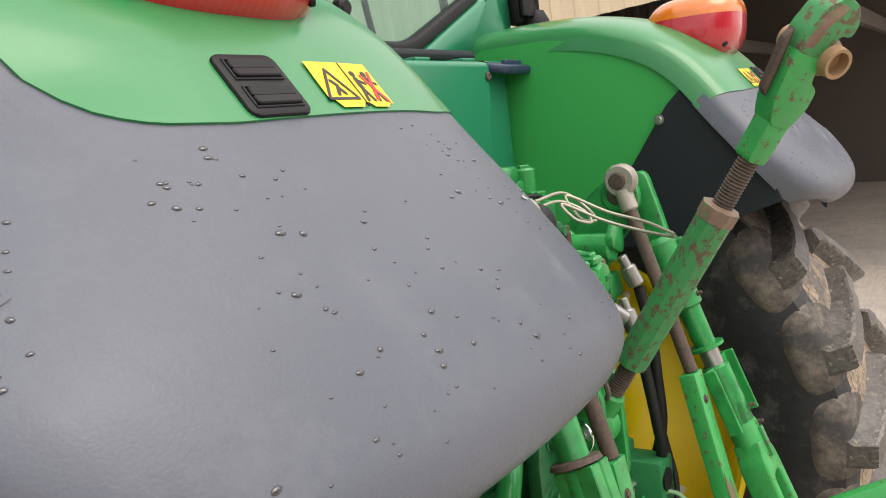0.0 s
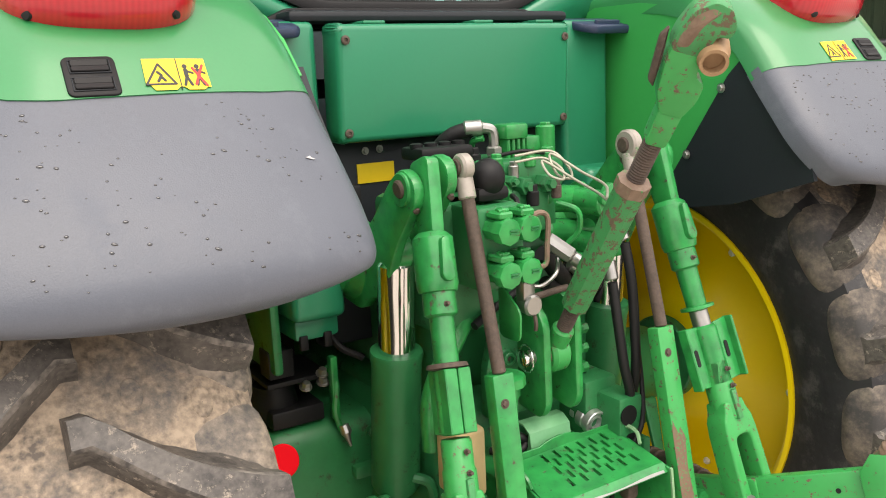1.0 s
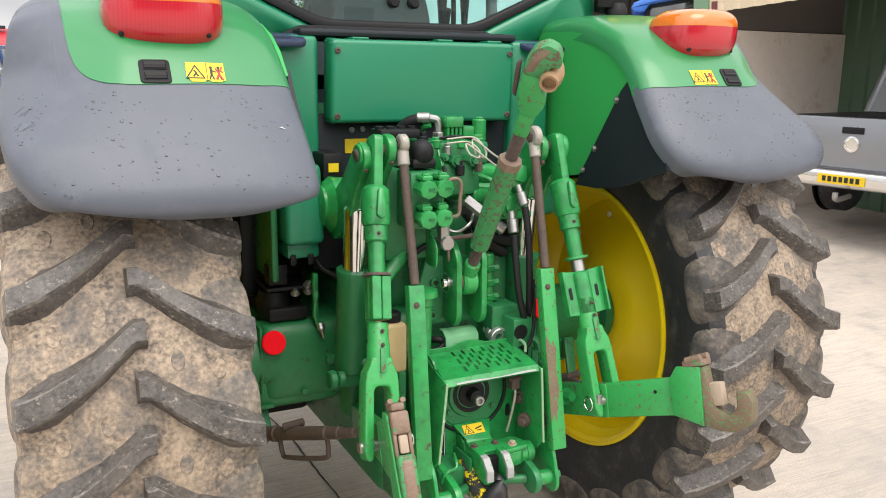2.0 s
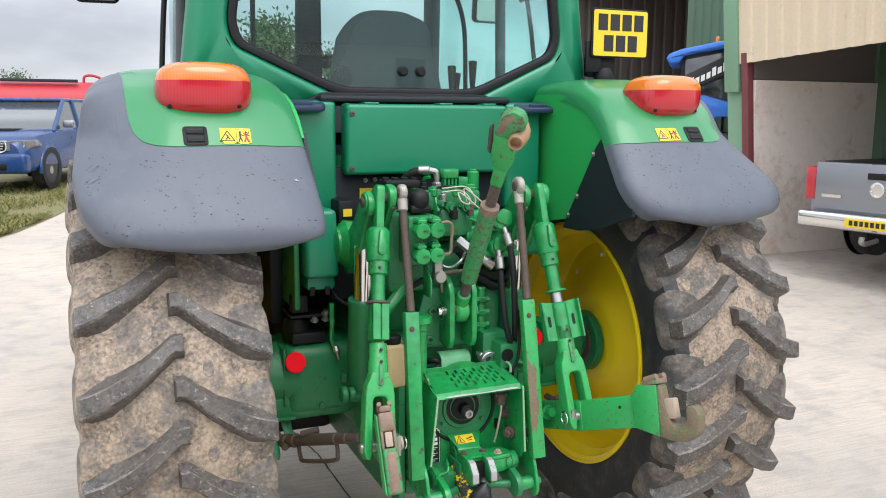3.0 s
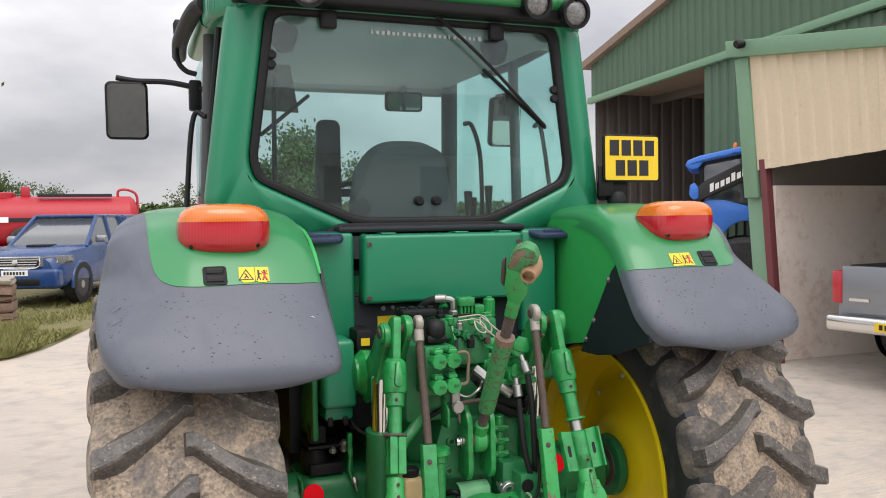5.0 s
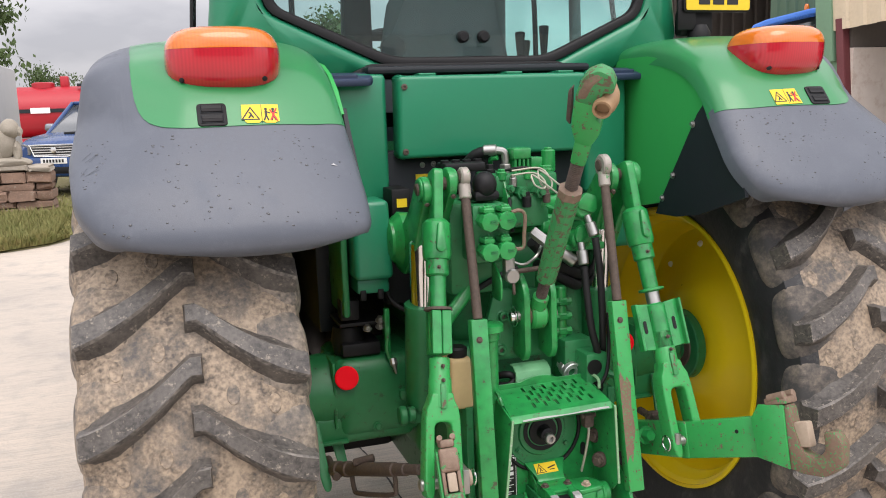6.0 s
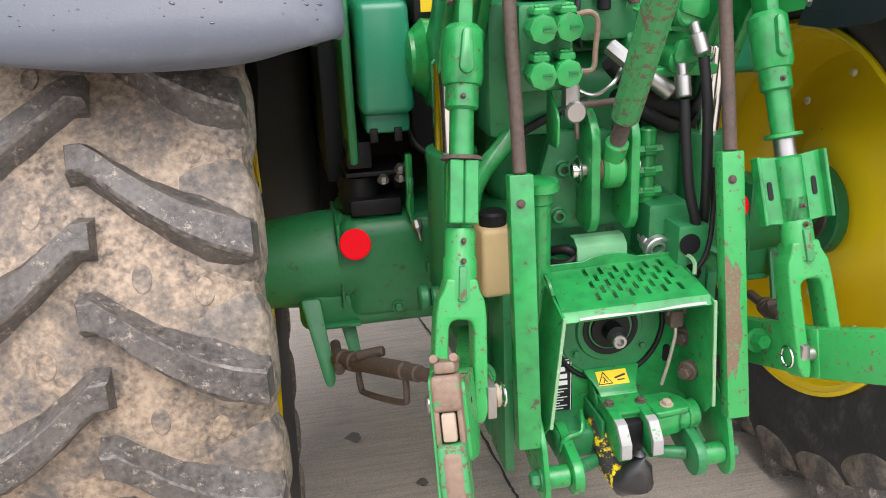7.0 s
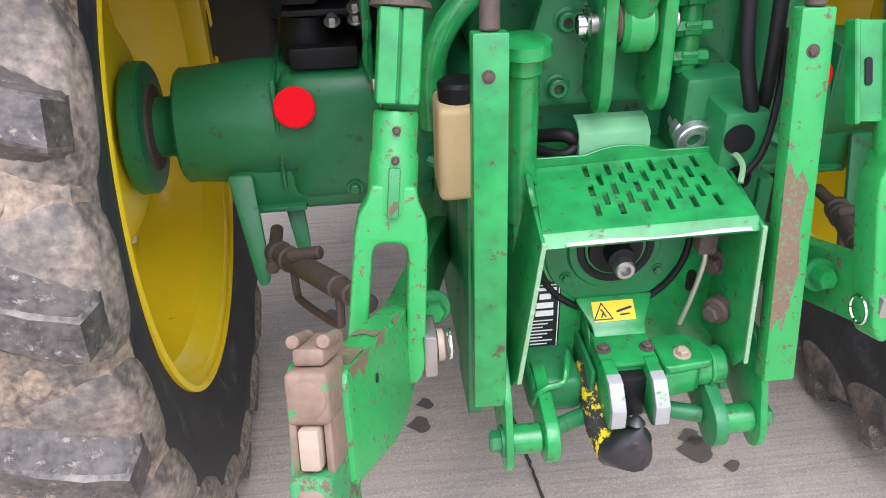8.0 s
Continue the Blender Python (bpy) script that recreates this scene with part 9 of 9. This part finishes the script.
# ---- trees and distance ----
def make_tree(x, y, top, r, leaves, seed, label):
    z0 = floor_z(y)
    h = top - z0
    random.seed(seed)
    tree = thing("tree", x, y, z0, label, "tree", "trees behind the yard")
    bm = new_bm()
    lathe(bm, (x, y, z0), (x, y, z0 + h), [(0, 0.05 * h ** 0.8), (h * 0.3, 0.03 * h ** 0.8), (h * 0.7, 0.012 * h ** 0.8), (h * 0.9, 0.004 * h)], 10)
    part("trunk", bm, BARK, tree)
    tips = []
    for k in range(14):
        a, b = random.random() * 6.28, random.uniform(0.25, 0.8)
        p = Vector((x, y, z0 + h * b))
        q = p + Vector((math.cos(a) * r * random.uniform(0.5, 0.95), math.sin(a) * r * random.uniform(0.5, 0.95), h * random.uniform(0.06, 0.22)))
        bm = new_bm()
        tube(bm, [p, p.lerp(q, 0.5) + Vector((0, 0, 0.03 * h)), q], 0.006 * h, 6, 4)
        part("limb", bm, BARK, tree)
        tips += [q, p.lerp(q, 0.7), p.lerp(q, 0.45)]
    tips += [Vector((x, y, z0 + h * t)) for t in (0.55, 0.65, 0.75, 0.85, 0.95)]
    V, F = [], []
    for k in range(leaves):
        c = random.choice(tips)
        d = Vector((random.gauss(0, 1), random.gauss(0, 1), random.gauss(0, 0.8))) * r * 0.16
        p = c + d
        s = h * random.uniform(0.014, 0.028)
        q = Euler((random.random() * 6.28, random.random() * 6.28, random.random() * 6.28)).to_matrix()
        n = len(V)
        V += [tuple(p + q @ Vector(o) * s) for o in ((-1, 0, 0), (0, -0.55, 0.1), (1, 0, 0), (0, 0.55, 0.1))]
        F.append((n, n + 1, n + 2, n + 3))
    me = bpy.data.meshes.new("crown")
    me.from_pydata(V, [], F)
    me.materials.append(LEAF)
    part("crown", me, None, tree)


make_tree(7.0, 40, 6.6, 2.6, 9000, 21, "broad leafy green tree beyond the yard")
make_tree(13.2, 44, 5.6, 2.2, 4000, 25, "smaller leafy green tree beyond the yard")
make_tree(1.75, 38, 3.75, 0.9, 1100, 22, "young thin-leaved tree beyond the yard")
make_tree(-10.2, 40, 8.5, 3.4, 9000, 23, "tall dark leafy tree behind the tanker")
make_tree(-7.0, 47, 4.6, 1.6, 3500, 24, "low leafy tree behind the tanker")
make_tree(-4.6, 50, 4.2, 1.6, 2500, 26, "low leafy tree behind the tanker")
V, F = [], []
random.seed(31)
for k in range(14000):
    p = Vector((random.uniform(-70, 60), 70 + random.uniform(-1, 1), floor_z(70) + 1.9 * random.random() ** 0.8 + 0.35 * noise.noise((k * 0.01, 0, 0))))
    q = Euler((random.random() * 6.28, random.random() * 6.28, random.random() * 6.28)).to_matrix()
    n = len(V)
    V += [tuple(p + q @ Vector(o) * 0.28) for o in ((-1, 0, 0), (0, -0.6, 0.1), (1, 0, 0), (0, 0.6, 0.1))]
    F.append((n, n + 1, n + 2, n + 3))
me = bpy.data.meshes.new("far_hedge")
me.from_pydata(V, [], F)
me.materials.append(LEAF)
tagged(new("far_hedge", me), "far green field hedge", "hedge", kind="stuff")
bm = new_bm()
grid_sheet(bm, lambda u, v: Vector((-300 + 600 * u, 52 + 300 * v, floor_z(52 + 300 * v) + 0.02)), 4, 4)
tagged(part("field", bm, BLADE, smooth=False), "far green field", "ground", kind="structure")

# ---- behind the camera, seen in the mirrors only ----
home = thing("farmhouse", 9.5, -27, floor_z(-27), "white rendered farmhouse with a slate roof", "house")
hz0 = floor_z(-27)
bm = new_bm()
box(bm, (4.0, -31, hz0), (15.0, -26, hz0 + 5.2))
part("wall", bm, ROUGHCAST, home, smooth=False)
bm = new_bm()
slab(bm, [(-31.4, hz0 + 5.1), (-25.6, hz0 + 5.1), (-28.5, hz0 + 7.8)], 11.4, at_x(3.8))
part("roof", bm, SLATE, home, smooth=False)
for x in (5.6, 9.2, 12.8):
    for z in (1.0, 3.4):
        bm = new_bm()
        box(bm, (x, -26.03, hz0 + z), (x + 1.1, -25.96, hz0 + z + 1.3), 0.01, 1)
        part("window", bm, CARGLASS, home)
stable = thing("stone_barn", -5, -21, floor_z(-21), "long dark stone barn behind the yard", "barn")
sz0 = floor_z(-21)
bm = new_bm()
box(bm, (-14, -26, sz0), (3.0, -21, sz0 + 4.2))
part("wall", bm, BARNW, stable, smooth=False)
for x, w, h in ((-10, 2.4, 3.0), (-5.5, 1.0, 2.1), (-2.6, 1.2, 1.2), (0.6, 1.0, 2.1)):
    bm = new_bm()
    box(bm, (x, -21.04, sz0 + (1.0 if h < 1.5 else 0)), (x + w, -20.96, sz0 + h + (1.0 if h < 1.5 else 0)), 0.01, 1)
    part("door", bm, BLACK, stable)
bm = new_bm()
slab(bm, [(-26.3, sz0 + 4.1), (-20.7, sz0 + 4.1), (-23.5, sz0 + 6.6)], 17.4, at_x(-14.2))
part("roof", bm, SLATE, stable, smooth=False)
make_tree(-16.5, -24, 6.5, 3.0, 4000, 31, "leafy tree behind the yard's far side")
make_tree(-0.5, -27, 7.0, 3.2, 4000, 32, "leafy tree beside the farmhouse")

# ---- the yard's joints, cracks and oil spots ----
SEAMM = grown("dark_joint", (0.055, 0.05, 0.045), 0.95)
OIL = grown("oil_stain", (0.13, 0.115, 0.10), 0.45, spots=20, grain=60, amount=0.4)


def crack(points, w):
    b = new_bm()
    P = []
    for p, q in zip(points, points[1:]):
        for k in range(14):
            t = k / 14
            P.append((p[0] + (q[0] - p[0]) * t + random.uniform(-1, 1) * w * 0.22, p[1] + (q[1] - p[1]) * t + random.uniform(-1, 1) * w * 0.2))
    rows = []
    for i, (x, y) in enumerate(P):
        a, c = P[max(0, i - 1)], P[min(len(P) - 1, i + 1)]
        d = Vector((c[0] - a[0], c[1] - a[1])).normalized()
        h = w * random.uniform(0.3, 0.5)
        rows.append((b.verts.new((x - d.y * h, y + d.x * h, floor_z(y) + 0.0045)), b.verts.new((x + d.y * h, y - d.x * h, floor_z(y) + 0.0045))))
    for (a, c), (e, g) in zip(rows, rows[1:]):
        b.faces.new((a, c, g, e))
    return part("joint", b, SEAMM, ground, smooth=False)


random.seed(4)
crack([(0.05, -4.0), (0.0, -1.2), (-0.035, -0.47), (-0.05, -0.28), (-0.067, -0.1), (-0.10, 0.4), (-0.12, 1.0), (-0.18, 1.4), (-0.3, 2.8), (-0.4, 7)], 0.011)
for x, y, r in ((0.402, -0.404, 0.045), (0.40, -0.36, 0.03), (-0.287, -0.14, 0.022), (-0.348, -0.02, 0.02), (-0.226, 0.25, 0.024), (-0.31, -0.22, 0.03), (0.30, -0.22, 0.02), (0.10, -0.15, 0.015), (0.47, -0.47, 0.02), (-0.55, 0.3, 0.03), (0.2, -0.6, 0.012)):
    b = new_bm()
    n = 18
    ph = random.random() * 6
    ring0 = [(x + r * (1 + 0.35 * math.sin(3 * a + ph) * random.uniform(0.4, 1)) * math.cos(a), y + r * 0.85 * (1 + 0.3 * math.sin(2 * a + ph)) * math.sin(a)) for a in [k * 2 * math.pi / n for k in range(n)]]
    vs0 = [b.verts.new((px, py, floor_z(py) + 0.005)) for px, py in ring0]
    b.faces.new(vs0)
    part("oil_spot", b, OIL, ground, smooth=False)
